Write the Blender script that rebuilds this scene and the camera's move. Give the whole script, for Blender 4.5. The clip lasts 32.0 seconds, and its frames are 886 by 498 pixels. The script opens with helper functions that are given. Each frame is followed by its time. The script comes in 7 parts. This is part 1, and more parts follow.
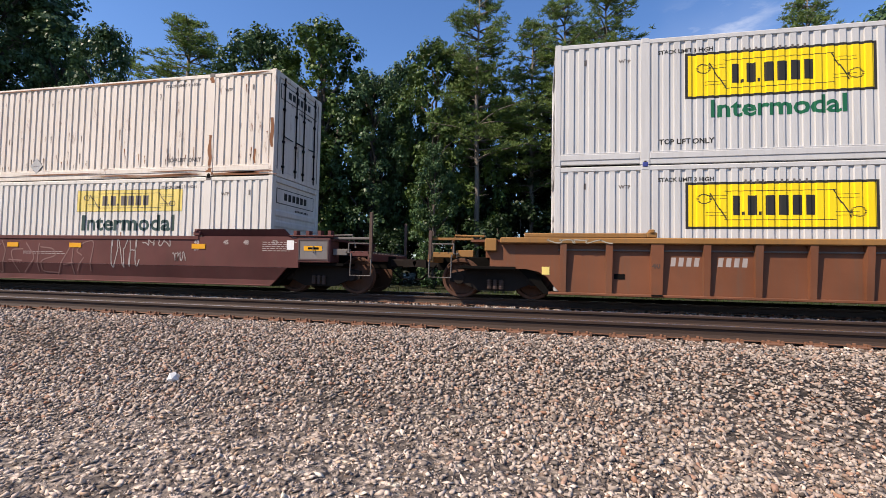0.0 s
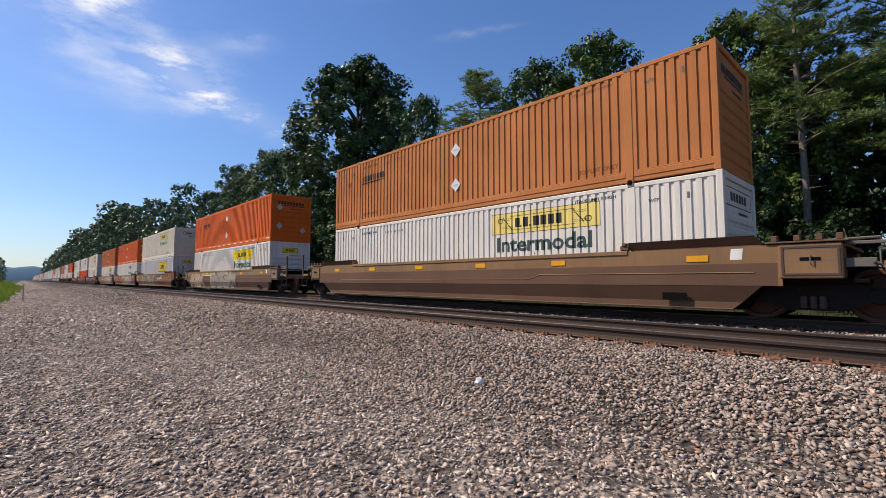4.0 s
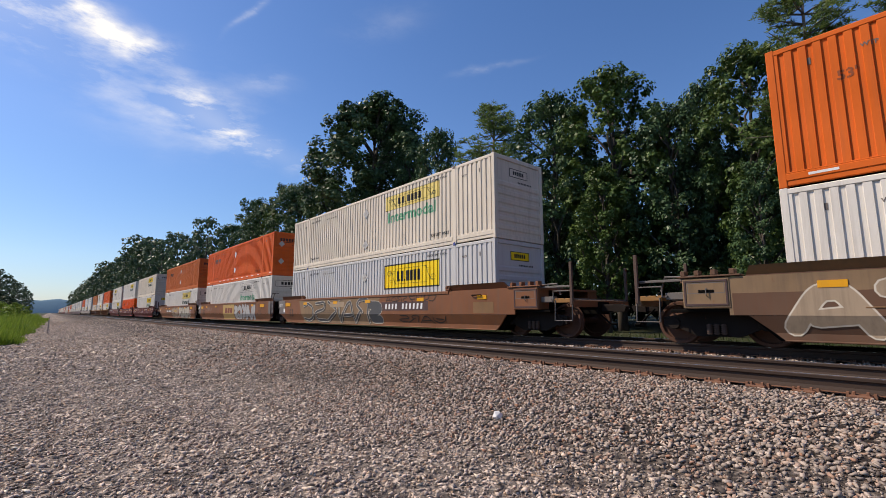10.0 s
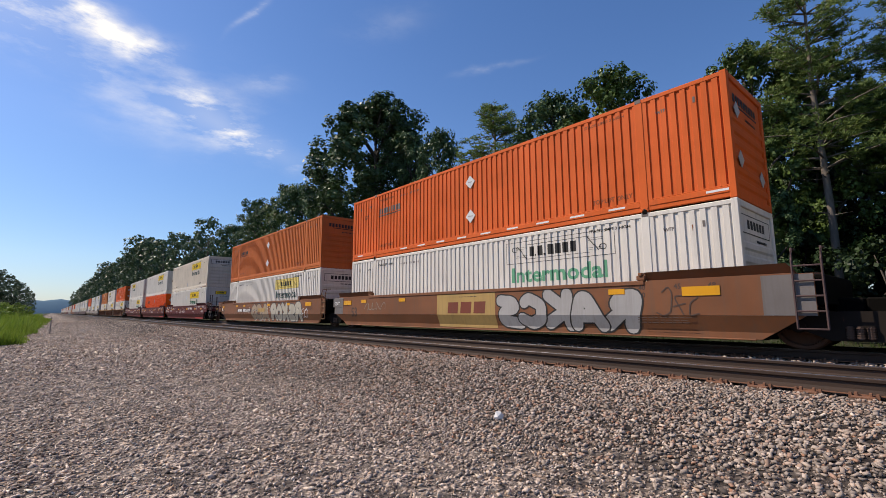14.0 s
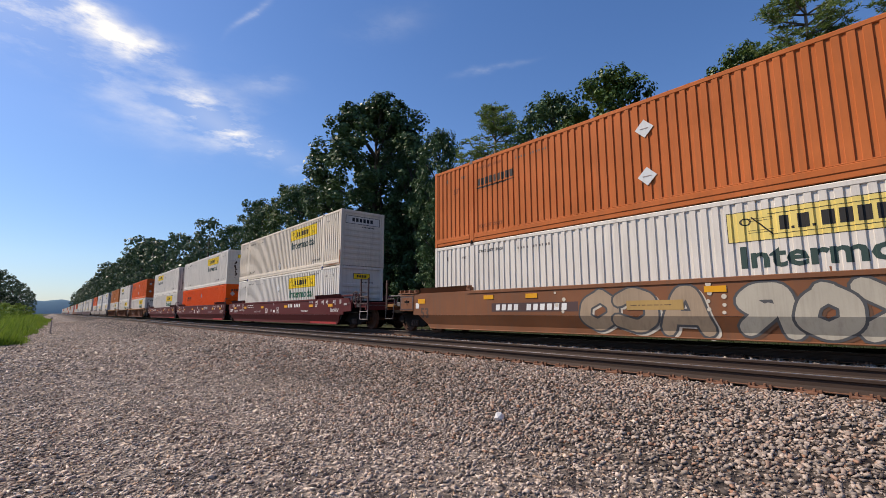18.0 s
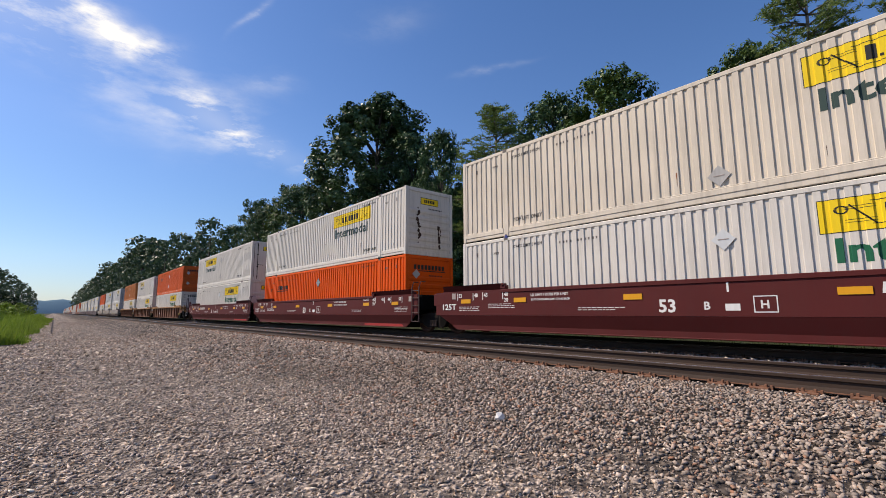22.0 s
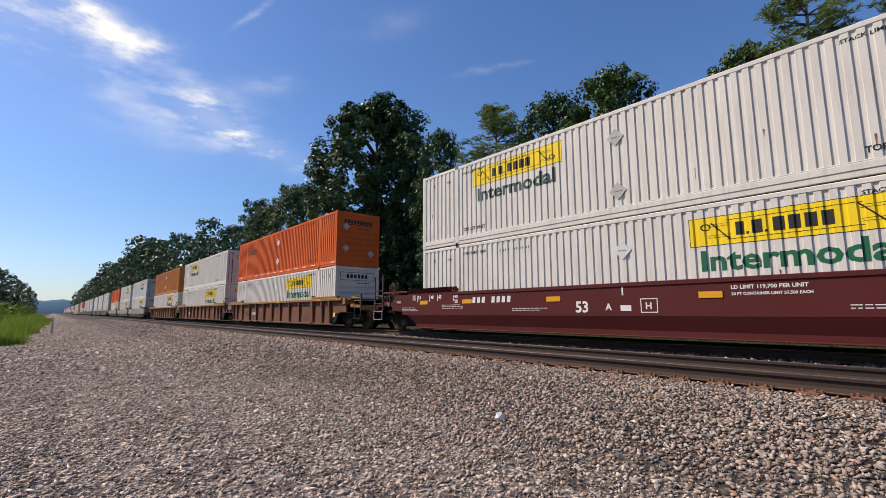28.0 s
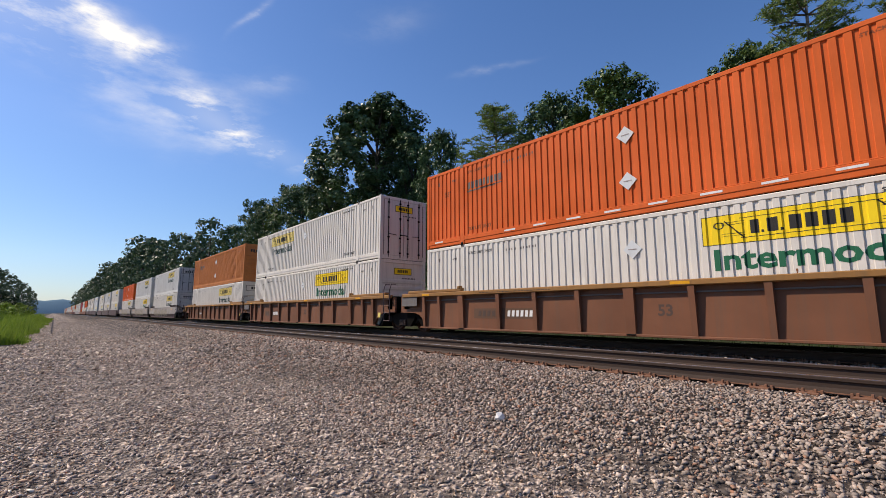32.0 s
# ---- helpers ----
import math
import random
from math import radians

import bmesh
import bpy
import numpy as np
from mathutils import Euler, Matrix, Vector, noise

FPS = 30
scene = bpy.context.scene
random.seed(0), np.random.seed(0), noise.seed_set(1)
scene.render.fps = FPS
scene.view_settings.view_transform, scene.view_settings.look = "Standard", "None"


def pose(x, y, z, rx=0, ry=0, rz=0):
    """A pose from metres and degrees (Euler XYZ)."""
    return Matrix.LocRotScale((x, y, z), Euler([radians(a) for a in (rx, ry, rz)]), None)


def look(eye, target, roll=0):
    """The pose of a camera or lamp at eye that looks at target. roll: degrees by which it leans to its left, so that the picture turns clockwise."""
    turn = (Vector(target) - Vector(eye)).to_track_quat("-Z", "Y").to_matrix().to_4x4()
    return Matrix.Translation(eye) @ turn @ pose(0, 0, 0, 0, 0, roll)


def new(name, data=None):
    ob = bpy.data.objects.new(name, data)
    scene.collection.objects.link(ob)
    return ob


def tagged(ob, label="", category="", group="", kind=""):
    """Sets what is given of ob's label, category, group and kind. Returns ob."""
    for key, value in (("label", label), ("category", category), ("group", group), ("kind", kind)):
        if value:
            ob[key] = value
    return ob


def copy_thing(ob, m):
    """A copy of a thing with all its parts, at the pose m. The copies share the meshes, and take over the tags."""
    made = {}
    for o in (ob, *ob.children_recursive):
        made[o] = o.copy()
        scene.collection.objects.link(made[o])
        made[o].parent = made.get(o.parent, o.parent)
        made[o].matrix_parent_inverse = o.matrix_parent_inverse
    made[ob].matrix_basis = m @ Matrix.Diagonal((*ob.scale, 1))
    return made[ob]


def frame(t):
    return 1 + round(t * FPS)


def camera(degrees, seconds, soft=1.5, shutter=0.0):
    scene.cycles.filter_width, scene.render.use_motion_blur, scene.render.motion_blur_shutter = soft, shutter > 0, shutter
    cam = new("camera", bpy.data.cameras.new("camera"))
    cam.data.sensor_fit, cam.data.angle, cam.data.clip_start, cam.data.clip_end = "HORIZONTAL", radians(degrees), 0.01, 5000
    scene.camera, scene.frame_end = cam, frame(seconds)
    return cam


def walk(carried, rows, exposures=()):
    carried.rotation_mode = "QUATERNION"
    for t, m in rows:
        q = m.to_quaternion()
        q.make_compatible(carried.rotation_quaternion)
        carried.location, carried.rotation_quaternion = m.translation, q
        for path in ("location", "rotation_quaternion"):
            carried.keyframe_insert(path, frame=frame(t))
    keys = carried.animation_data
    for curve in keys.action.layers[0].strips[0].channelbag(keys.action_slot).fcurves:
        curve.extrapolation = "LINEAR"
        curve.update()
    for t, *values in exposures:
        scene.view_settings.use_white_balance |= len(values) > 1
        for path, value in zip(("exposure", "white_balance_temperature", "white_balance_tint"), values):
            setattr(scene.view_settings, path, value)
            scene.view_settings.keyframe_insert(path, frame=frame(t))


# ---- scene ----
# ---- camera ----
EYE = 1.30          # lens above the gravel road
RAIL = 0.55         # top of rail above the road
TRACK_Y = 12.03     # middle of the loaded track
NEAR_Y = 7.75       # middle of the empty track
cam = camera(89.2, 32.0, soft=0.45, shutter=0.0)
TURN = [  # seconds, yaw, pitch, roll
    (0, 11.89, 2.3, -1.08),
    (0.5, 17.95, 2.28, -0.73),
    (1, 23.65, 2.32, -0.59),
    (1.5, 28.29, 2.37, -0.41),
    (2, 31.6, 2.41, -0.19),
    (2.5, 35.94, 2.51, -0.18),
    (3, 40.25, 2.8, -0.06),
    (3.5, 44.21, 3.35, -0.22),
    (4, 46.99, 4.05, -0.07),
    (4.5, 47.35, 4.74, 0.05),
    (6.5, 48.35, 7.33, 0.15),
    (7, 48.42, 7.54, 0.16),
    (7.5, 48.49, 7.65, 0.2),
    (8, 48.53, 7.74, 0.16),
    (8.5, 48.64, 7.83, 0.17),
    (9, 48.8, 7.86, 0.16),
    (10, 49.02, 7.94, 0.18),
    (11, 49.11, 7.91, 0.22),
    (12, 49.11, 7.93, 0.15),
    (14, 49.18, 7.97, 0.17),
    (18, 49.22, 8.04, 0.13),
    (22, 49.31, 8.05, 0.09),
    (24, 49.31, 8.05, 0.09),
    (28, 49.31, 8.05, 0.09),
    (32, 49.31, 8.05, 0.09)
]
walk(cam, [(t, pose(0, 0, EYE, 90 + p, r, y)) for t, y, p, r in TURN],
     exposures=[(t, e, 7220, 14.0) for t, e in ((0.0, 0.44), (1.0, 0.42), (2.5, 0.28), (4.0, 0.10), (7.0, 0.04), (32.0, 0.04))])

# ---- light ----
SUN_TO = Vector((-0.95, -0.78, 1.30)).normalized()
elev = math.asin(SUN_TO.z)
azim = math.atan2(SUN_TO.x, SUN_TO.y)   # clockwise from +y
sun = new("sun", bpy.data.lights.new("sun", "SUN"))
sun.data.energy, sun.data.angle, sun.data.color = 5.0, radians(0.53), (1.0, 0.925, 0.81)
sun.matrix_world = look((0, 0, 60), Vector((0, 0, 60)) - SUN_TO)


class Nodes:
    """Short way to write node trees."""

    def __init__(self, tree):
        self.t = tree
        tree.nodes.clear()

    def n(self, kind, **inputs):
        node = self.t.nodes.new("ShaderNode" + kind)
        for k, val in inputs.items():
            k = k.replace("_", " ")
            self.plug(node.inputs[k], val)
        return node

    def plug(self, socket, val):
        if isinstance(val, bpy.types.NodeSocket):
            self.t.links.new(val, socket)
        else:
            socket.default_value = val

    def math(self, op, a, b=0.0, clamp=False):
        m = self.t.nodes.new("ShaderNodeMath")
        m.operation, m.use_clamp = op, clamp
        self.plug(m.inputs[0], a)
        self.plug(m.inputs[1], b)
        return m.outputs[0]

    def dot(self, a, vec):
        m = self.t.nodes.new("ShaderNodeVectorMath")
        m.operation = "DOT_PRODUCT"
        self.plug(m.inputs[0], a)
        m.inputs[1].default_value = vec
        return m.outputs["Value"]

    def noise(self, vec, scale, detail=4.0, rough=0.55):
        m = self.t.nodes.new("ShaderNodeTexNoise")
        self.plug(m.inputs["Vector"], vec)
        m.inputs["Scale"].default_value, m.inputs["Detail"].default_value = scale, detail
        m.inputs["Roughness"].default_value = rough
        return m.outputs["Fac"]

    def scaled(self, vec, scale, rot=(0, 0, 0)):
        m = self.t.nodes.new("ShaderNodeMapping")
        self.plug(m.inputs["Vector"], vec)
        m.inputs["Scale"].default_value, m.inputs["Rotation"].default_value = scale, rot
        return m.outputs[0]

    def ramp(self, fac, stops):
        m = self.t.nodes.new("ShaderNodeValToRGB")
        self.plug(m.inputs[0], fac)
        e = m.color_ramp.elements
        while len(e) < len(stops):
            e.new(0.5)
        for el, (p, c) in zip(e, stops):
            el.position = p
            el.color = (*c, 1) if not isinstance(c, (int, float)) else (c, c, c, 1)
        return m.outputs[0]

    def mix(self, fac, a, b, mode="MIX"):
        m = self.t.nodes.new("ShaderNodeMix")
        m.data_type, m.blend_type = "RGBA", mode
        self.plug(m.inputs[0], fac)
        for sock, val in ((m.inputs[6], a), (m.inputs[7], b)):
            self.plug(sock, val if isinstance(val, bpy.types.NodeSocket) else (*val, 1))
        return m.outputs[2]


# ---- sky: clear blue with a few thin wisps ----
world = bpy.data.worlds.new("sky")
scene.world = world
world.use_nodes = True
nd = Nodes(world.node_tree)
sky = nd.n("TexSky")
sky.sky_type, sky.sun_disc = "NISHITA", False
sky.sun_elevation, sky.sun_rotation = elev, azim
sky.air_density, sky.dust_density, sky.ozone_density = 1.0, 0.35, 2.0
way = nd.n("TexCoord").outputs["Generated"]


def sky_way(yaw, pitch):
    a, b = radians(yaw), radians(pitch)
    return Vector((-math.sin(a) * math.cos(b), math.cos(a) * math.cos(b), math.sin(b)))


def wisp(start, end, width, power):
    """Mask of a feathered streak between two directions (yaw, pitch)."""
    a, b = sky_way(*start), sky_way(*end)
    mid = (a + b).normalized()
    along = (b - a)
    half = along.length / 2
    along.normalize()
    across = mid.cross(along).normalized()
    u = nd.math("DIVIDE", nd.dot(way, along), half)
    w = nd.math("DIVIDE", nd.math("ADD", nd.dot(way, across), nd.math("MULTIPLY", nd.noise(way, 5.0, 3), 0.10)), width)
    w = nd.math("SUBTRACT", w, 0.05 / width)
    r2 = nd.math("ADD", nd.math("MULTIPLY", u, u), nd.math("MULTIPLY", w, w))
    g = nd.math("POWER", 2.718, nd.math("MULTIPLY", r2, -1.0))
    front = nd.math("GREATER_THAN", nd.dot(way, mid), 0.2)
    return nd.math("MULTIPLY", nd.math("MULTIPLY", g, front), power)


feather = nd.noise(nd.scaled(way, (3.0, 3.0, 9.0), (0.0, 0.5, 0.0)), 2.2, 9, 0.62)
feather = nd.ramp(feather, [(0.44, 0.0), (0.70, 1.0)])
masks = [wisp((98.5, 24.6), (90.6, 29.0), 0.026, 1.2), wisp((92.2, 30.2), (85.8, 26.8), 0.024, 1.6), wisp((88.6, 27.6), (82.2, 26.8), 0.016, 1.4),
         wisp((90.0, 26.4), (86.2, 22.6), 0.035, 0.50), wisp((95.0, 23.8), (90.5, 25.4), 0.03, 0.35),
         wisp((86.5, 21.4), (73.0, 21.6), 0.055, 0.60), wisp((81.6, 24.2), (74.6, 20.0), 0.030, 0.95), wisp((79.0, 21.4), (68.6, 18.9), 0.020, 1.15), wisp((74.0, 19.2), (64.0, 18.2), 0.025, 0.35),
         wisp((74.8, 31.7), (71.6, 35.4), 0.006, 0.9), wisp((74.6, 25.8), (69.0, 26.4), 0.012, 0.30), wisp((46.5, 28.5), (39.0, 29.9), 0.006, 0.28),
         wisp((-13, 23), (-26, 27), 0.035, 0.6), wisp((62, 33), (52, 36), 0.03, 0.10)]
total = masks[0]
for m in masks[1:]:
    total = nd.math("ADD", total, m)
veil = nd.math("MULTIPLY", total, nd.math("ADD", nd.math("MULTIPLY", feather, 0.9), 0.10), clamp=True)
high = nd.ramp(nd.dot(way, (0, 0, 1)), [(0.0, (0.62, 0.74, 1.02)), (0.10, (0.86, 0.94, 1.12)), (0.34, (1.13, 1.15, 1.32))])
blue = nd.n("HueSaturation", Color=nd.mix(1.0, sky.outputs[0], high, "MULTIPLY"), Saturation=1.19)
col = nd.mix(veil, blue.outputs[0], (8.2, 8.6, 9.0))
bg = nd.n("Background", Color=col, Strength=0.117)
nd.t.links.new(bg.outputs[0], nd.n("OutputWorld").inputs[0])

# ---- materials ----


def material(name):
    m = bpy.data.materials.new(name)
    m.use_nodes = True
    return m, Nodes(m.node_tree)


def finish(m, k, color, rough, metal=0.0, bump=None, strength=0.2, distance=0.01, spec=0.5):
    b = k.n("BsdfPrincipled", Base_Color=color if isinstance(color, bpy.types.NodeSocket) else (*color, 1), Roughness=rough, Metallic=metal)
    b.inputs["Specular IOR Level"].default_value = spec
    if bump is not None:
        k.t.links.new(k.n("Bump", Height=bump, Strength=strength, Distance=distance).outputs[0], b.inputs["Normal"])
    k.t.links.new(b.outputs[0], k.n("OutputMaterial").inputs[0])
    return m


RUST = (0.16, 0.055, 0.022)


def paint(name, base, rust=0.1, dirt=0.3, rough=0.5, fade=0.12, grime=(0.10, 0.075, 0.055), spec=0.28):
    """Weathered paint on steel: faded patches, streaks that run down, rust specks."""
    m, k = material(name)
    o = k.n("TexCoord").outputs["Object"]
    big = k.noise(o, 0.7, 5)
    fine = k.noise(o, 28.0, 3)
    streak = k.noise(k.scaled(o, (5.0, 5.0, 0.30)), 1.6, 6, 0.65)
    light = tuple(min(1, c * (1 + fade) + fade * 0.16 * max(base)) for c in base)
    dark = tuple(c * (1 - fade) for c in base)
    c = k.mix(k.ramp(big, [(0.3, 0.0), (0.7, 1.0)]), dark, light)
    c = k.mix(k.math("MULTIPLY", k.ramp(streak, [(0.48, 0.0), (0.75, 1.0)]), dirt), c, grime)
    c = k.mix(k.math("MULTIPLY", fine, dirt * 0.35), c, grime)
    if rust > 0:
        spot = k.noise(k.scaled(o, (1.6, 1.6, 0.55)), 2.3, 8, 0.7)
        fac = k.ramp(spot, [(0.72 - 0.28 * rust, 0.0), (0.80 - 0.22 * rust, 1.0)])
        c = k.mix(k.math("MULTIPLY", fac, min(1.0, 0.45 + rust)), c, RUST)
    r = k.math("ADD", rough, k.math("MULTIPLY", big, 0.18))
    return finish(m, k, c, r, bump=k.math("ADD", fine, k.math("MULTIPLY", big, 2.0)), strength=0.12, distance=0.006, spec=spec)


M = {}
M["white_new"] = paint("white_paint_clean", (0.525, 0.515, 0.50), 0.0, 0.16, 0.40, 0.03)
M["white"] = paint("white_paint_dusty", (0.665, 0.625, 0.562), 0.03, 0.26, 0.5, 0.05)
M["cream"] = paint("cream_paint_aged", (0.67, 0.59, 0.48), 0.08, 0.28, 0.52, 0.08)
M["white_rusty"] = paint("white_paint_rust_streaked", (0.69, 0.62, 0.54), 0.42, 0.30, 0.55, 0.06, (0.30, 0.17, 0.08))
M["grey_white"] = paint("grey_white_paint", (0.62, 0.61, 0.58), 0.05, 0.30, 0.55, 0.06)
M["orange"] = paint("orange_paint", (0.63, 0.116, 0.011), 0.03, 0.18, 0.42, 0.10, spec=0.10)
M["orange_pale"] = paint("orange_paint_faded", (0.48, 0.128, 0.034), 0.08, 0.25, 0.55, 0.12, spec=0.10)
M["orange_tan"] = paint("sun_bleached_orange_paint", (0.46, 0.165, 0.052), 0.10, 0.28, 0.58, 0.12, spec=0.10)
M["orange_red"] = paint("red_orange_paint", (0.63, 0.112, 0.020), 0.05, 0.2, 0.48, 0.12, spec=0.10)
M["orange_vivid"] = paint("vivid_orange_paint", (0.70, 0.088, 0.005), 0.0, 0.10, 0.4, 0.05, spec=0.10)
M["red"] = paint("dull_red_paint", (0.34, 0.022, 0.020), 0.05, 0.2, 0.5, 0.12)
M["maroon"] = paint("maroon_car_paint", (0.085, 0.0125, 0.0120), 0.03, 0.16, 0.55, 0.10, (0.06, 0.035, 0.03), 0.18)
M["maroon_worn"] = paint("worn_brown_maroon_paint", (0.106, 0.038, 0.034), 0.18, 0.30, 0.65, 0.22, (0.075, 0.05, 0.038), 0.15)
M["tan"] = paint("tan_car_paint", (0.215, 0.115, 0.048), 0.25, 0.45, 0.6, 0.2)
M["tan_grey"] = paint("grey_tan_car_paint", (0.215, 0.135, 0.072), 0.30, 0.5, 0.6, 0.22)
M["car_orange"] = paint("orange_brown_car_paint", (0.190, 0.068, 0.025), 0.24, 0.45, 0.5, 0.18)
M["car_rust"] = paint("rust_brown_car_paint", (0.165, 0.055, 0.023), 0.34, 0.45, 0.58, 0.2)
M["car_mustard"] = paint("mustard_chord_paint", (0.27, 0.128, 0.034), 0.25, 0.35, 0.6, 0.15)
M["car_brown"] = paint("purple_brown_car_paint", (0.165, 0.061, 0.028), 0.28, 0.4, 0.6, 0.2)
M["car_dark"] = paint("dark_purple_brown_paint", (0.07, 0.040, 0.040), 0.15, 0.35, 0.6, 0.2)
M["car_grey"] = paint("dusty_grey_car_paint", (0.30, 0.27, 0.25), 0.2, 0.35, 0.6, 0.2)
M["brown_low"] = paint("brown_lower_band_paint", (0.112, 0.054, 0.030), 0.25, 0.4, 0.6, 0.18)
M["grey_low"] = paint("grey_panel_paint", (0.15, 0.135, 0.13), 0.1, 0.4, 0.6, 0.18)
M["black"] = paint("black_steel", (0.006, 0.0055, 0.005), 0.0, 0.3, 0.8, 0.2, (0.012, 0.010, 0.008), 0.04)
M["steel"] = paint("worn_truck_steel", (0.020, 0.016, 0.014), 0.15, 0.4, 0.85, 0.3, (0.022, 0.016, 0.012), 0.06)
M["wheel"] = paint("rusty_wheel_steel", (0.085, 0.042, 0.028), 0.3, 0.4, 0.7, 0.25, (0.05, 0.03, 0.022), 0.15)
M["rail_pole"] = paint("handrail_steel", (0.13, 0.115, 0.105), 0.2, 0.3, 0.5, 0.1)
M["yellow"] = paint("yellow_decal", (0.86, 0.60, 0.012), 0.0, 0.08, 0.4, 0.04)
M["yellow_pale"] = paint("faded_yellow_decal", (0.74, 0.58, 0.17), 0.0, 0.15, 0.5, 0.06)
M["reflector"] = paint("amber_reflector_strip", (0.68, 0.31, 0.008), 0.0, 0.12, 0.35, 0.05)
M["ink"] = paint("black_decal", (0.022, 0.021, 0.020), 0.0, 0.15, 0.5, 0.1)
M["ink_rust"] = paint("dark_orange_stencil", (0.24, 0.055, 0.014), 0.0, 0.2, 0.5, 0.1)
M["ink_faded"] = paint("faded_black_decal", (0.14, 0.12, 0.11), 0.0, 0.25, 0.6, 0.1)
M["green"] = paint("green_decal", (0.006, 0.115, 0.055), 0.0, 0.10, 0.5, 0.05)
M["green_dark"] = paint("dark_grey_green_decal", (0.030, 0.062, 0.055), 0.0, 0.15, 0.5, 0.05)
M["mint"] = paint("faded_green_decal", (0.10, 0.33, 0.19), 0.0, 0.2, 0.55, 0.05)
M["sign_white"] = paint("white_stencil_paint", (0.72, 0.71, 0.69), 0.05, 0.2, 0.5, 0.05)
M["stencil"] = paint("worn_grey_stencil_paint", (0.36, 0.31, 0.29), 0.1, 0.3, 0.6, 0.1)
M["stencil_dark"] = paint("dark_stencil_paint", (0.075, 0.045, 0.035), 0.1, 0.3, 0.6, 0.1)
M["tan_yellow"] = paint("tan_yellow_repaint", (0.40, 0.255, 0.085), 0.05, 0.3, 0.6, 0.12)
M["mark_red"] = paint("dark_red_mark_paint", (0.17, 0.040, 0.022), 0.05, 0.3, 0.6, 0.12)
M["spray"] = paint("pale_spray_paint", (0.40, 0.365, 0.295), 0.05, 0.3, 0.6, 0.12)
M["spray_dim"] = paint("dim_grey_spray_paint", (0.29, 0.25, 0.20), 0.05, 0.35, 0.6, 0.15)
M["spray_grey"] = paint("grey_spray_paint", (0.34, 0.33, 0.32), 0.05, 0.3, 0.6, 0.12)
M["spray_tan"] = paint("dull_tan_spray_paint", (0.33, 0.245, 0.165), 0.05, 0.35, 0.6, 0.15)
M["spray_pale"] = paint("cream_spray_paint", (0.55, 0.49, 0.40), 0.02, 0.25, 0.6, 0.1)
M["spray_slate"] = paint("dark_slate_spray_paint", (0.062, 0.066, 0.072), 0.02, 0.25, 0.6, 0.2)
M["spray_pink"] = paint("faded_pink_spray_paint", (0.20, 0.105, 0.092), 0.05, 0.3, 0.6, 0.1)
M["plate_grey"] = paint("dull_grey_placard_plate", (0.44, 0.43, 0.41), 0.05, 0.3, 0.4, 0.1)
M["silver"] = paint("silver_sticker", (0.60, 0.62, 0.62), 0.0, 0.1, 0.3, 0.05)
M["bluegrey"] = paint("blue_grey_sticker", (0.20, 0.27, 0.30), 0.0, 0.15, 0.35, 0.05)
M["blue"] = paint("blue_lock_paint", (0.03, 0.05, 0.24), 0.0, 0.2, 0.5, 0.1)
M["rust_dark"] = paint("dark_brown_rust_stain", (0.055, 0.030, 0.020), 0.3, 0.3, 0.8, 0.2)
M["rust_patch"] = paint("bare_rust_patch", (0.22, 0.085, 0.035), 0.4, 0.3, 0.7, 0.2)


def polished():
    m, k = material("polished_rail_head")
    o = k.n("TexCoord").outputs["Object"]
    s = k.noise(k.scaled(o, (0.3, 60, 60)), 3.0, 3)
    return finish(m, k, k.mix(s, (0.50, 0.48, 0.46), (0.70, 0.68, 0.66)), 0.24, 0.95, s, 0.05)


def earth_steel(name, base, var):
    m, k = material(name)
    o = k.n("TexCoord").outputs["Object"]
    a, b = k.noise(k.scaled(o, (0.7, 1, 1)), 2.0, 6), k.noise(o, 40, 4)
    return finish(m, k, k.mix(k.math("ADD", k.math("MULTIPLY", a, 0.7), k.math("MULTIPLY", b, 0.3)), base, var), 0.8, 0.0, b, 0.3, 0.004)


M["rail_head"] = polished()
# Web rust is darkened to paint in the shade under the rail head.
M["rail_web"] = earth_steel("rusty_rail_web", (0.016, 0.009, 0.006), (0.056, 0.028, 0.016))
M["plate"] = earth_steel("rusty_tie_plate", (0.10, 0.045, 0.026), (0.26, 0.115, 0.06))
M["tie"] = earth_steel("creosoted_timber", (0.040, 0.026, 0.018), (0.135, 0.085, 0.055))


def stone_material(name, stops, rough=0.85):
    """Loose stones: each has its own colour, with mineral grain and dust."""
    m, k = material(name)
    isl = k.n("NewGeometry").outputs["Random Per Island"]
    o = k.n("TexCoord").outputs["Object"]
    c = k.ramp(isl, stops)
    g = k.noise(o, 55, 5, 0.65)
    patch = k.noise(o, 0.35, 4)
    c = k.mix(k.math("MULTIPLY", k.ramp(g, [(0.40, 0.0), (0.78, 1.0)]), 0.40), c, (0.15, 0.125, 0.10))
    c = k.mix(k.math("MULTIPLY", k.ramp(patch, [(0.50, 0.0), (0.72, 1.0)]), 0.18), c, (0.36, 0.24, 0.15))
    return finish(m, k, c, rough, 0.0, g, 0.5, 0.006, 0.3)


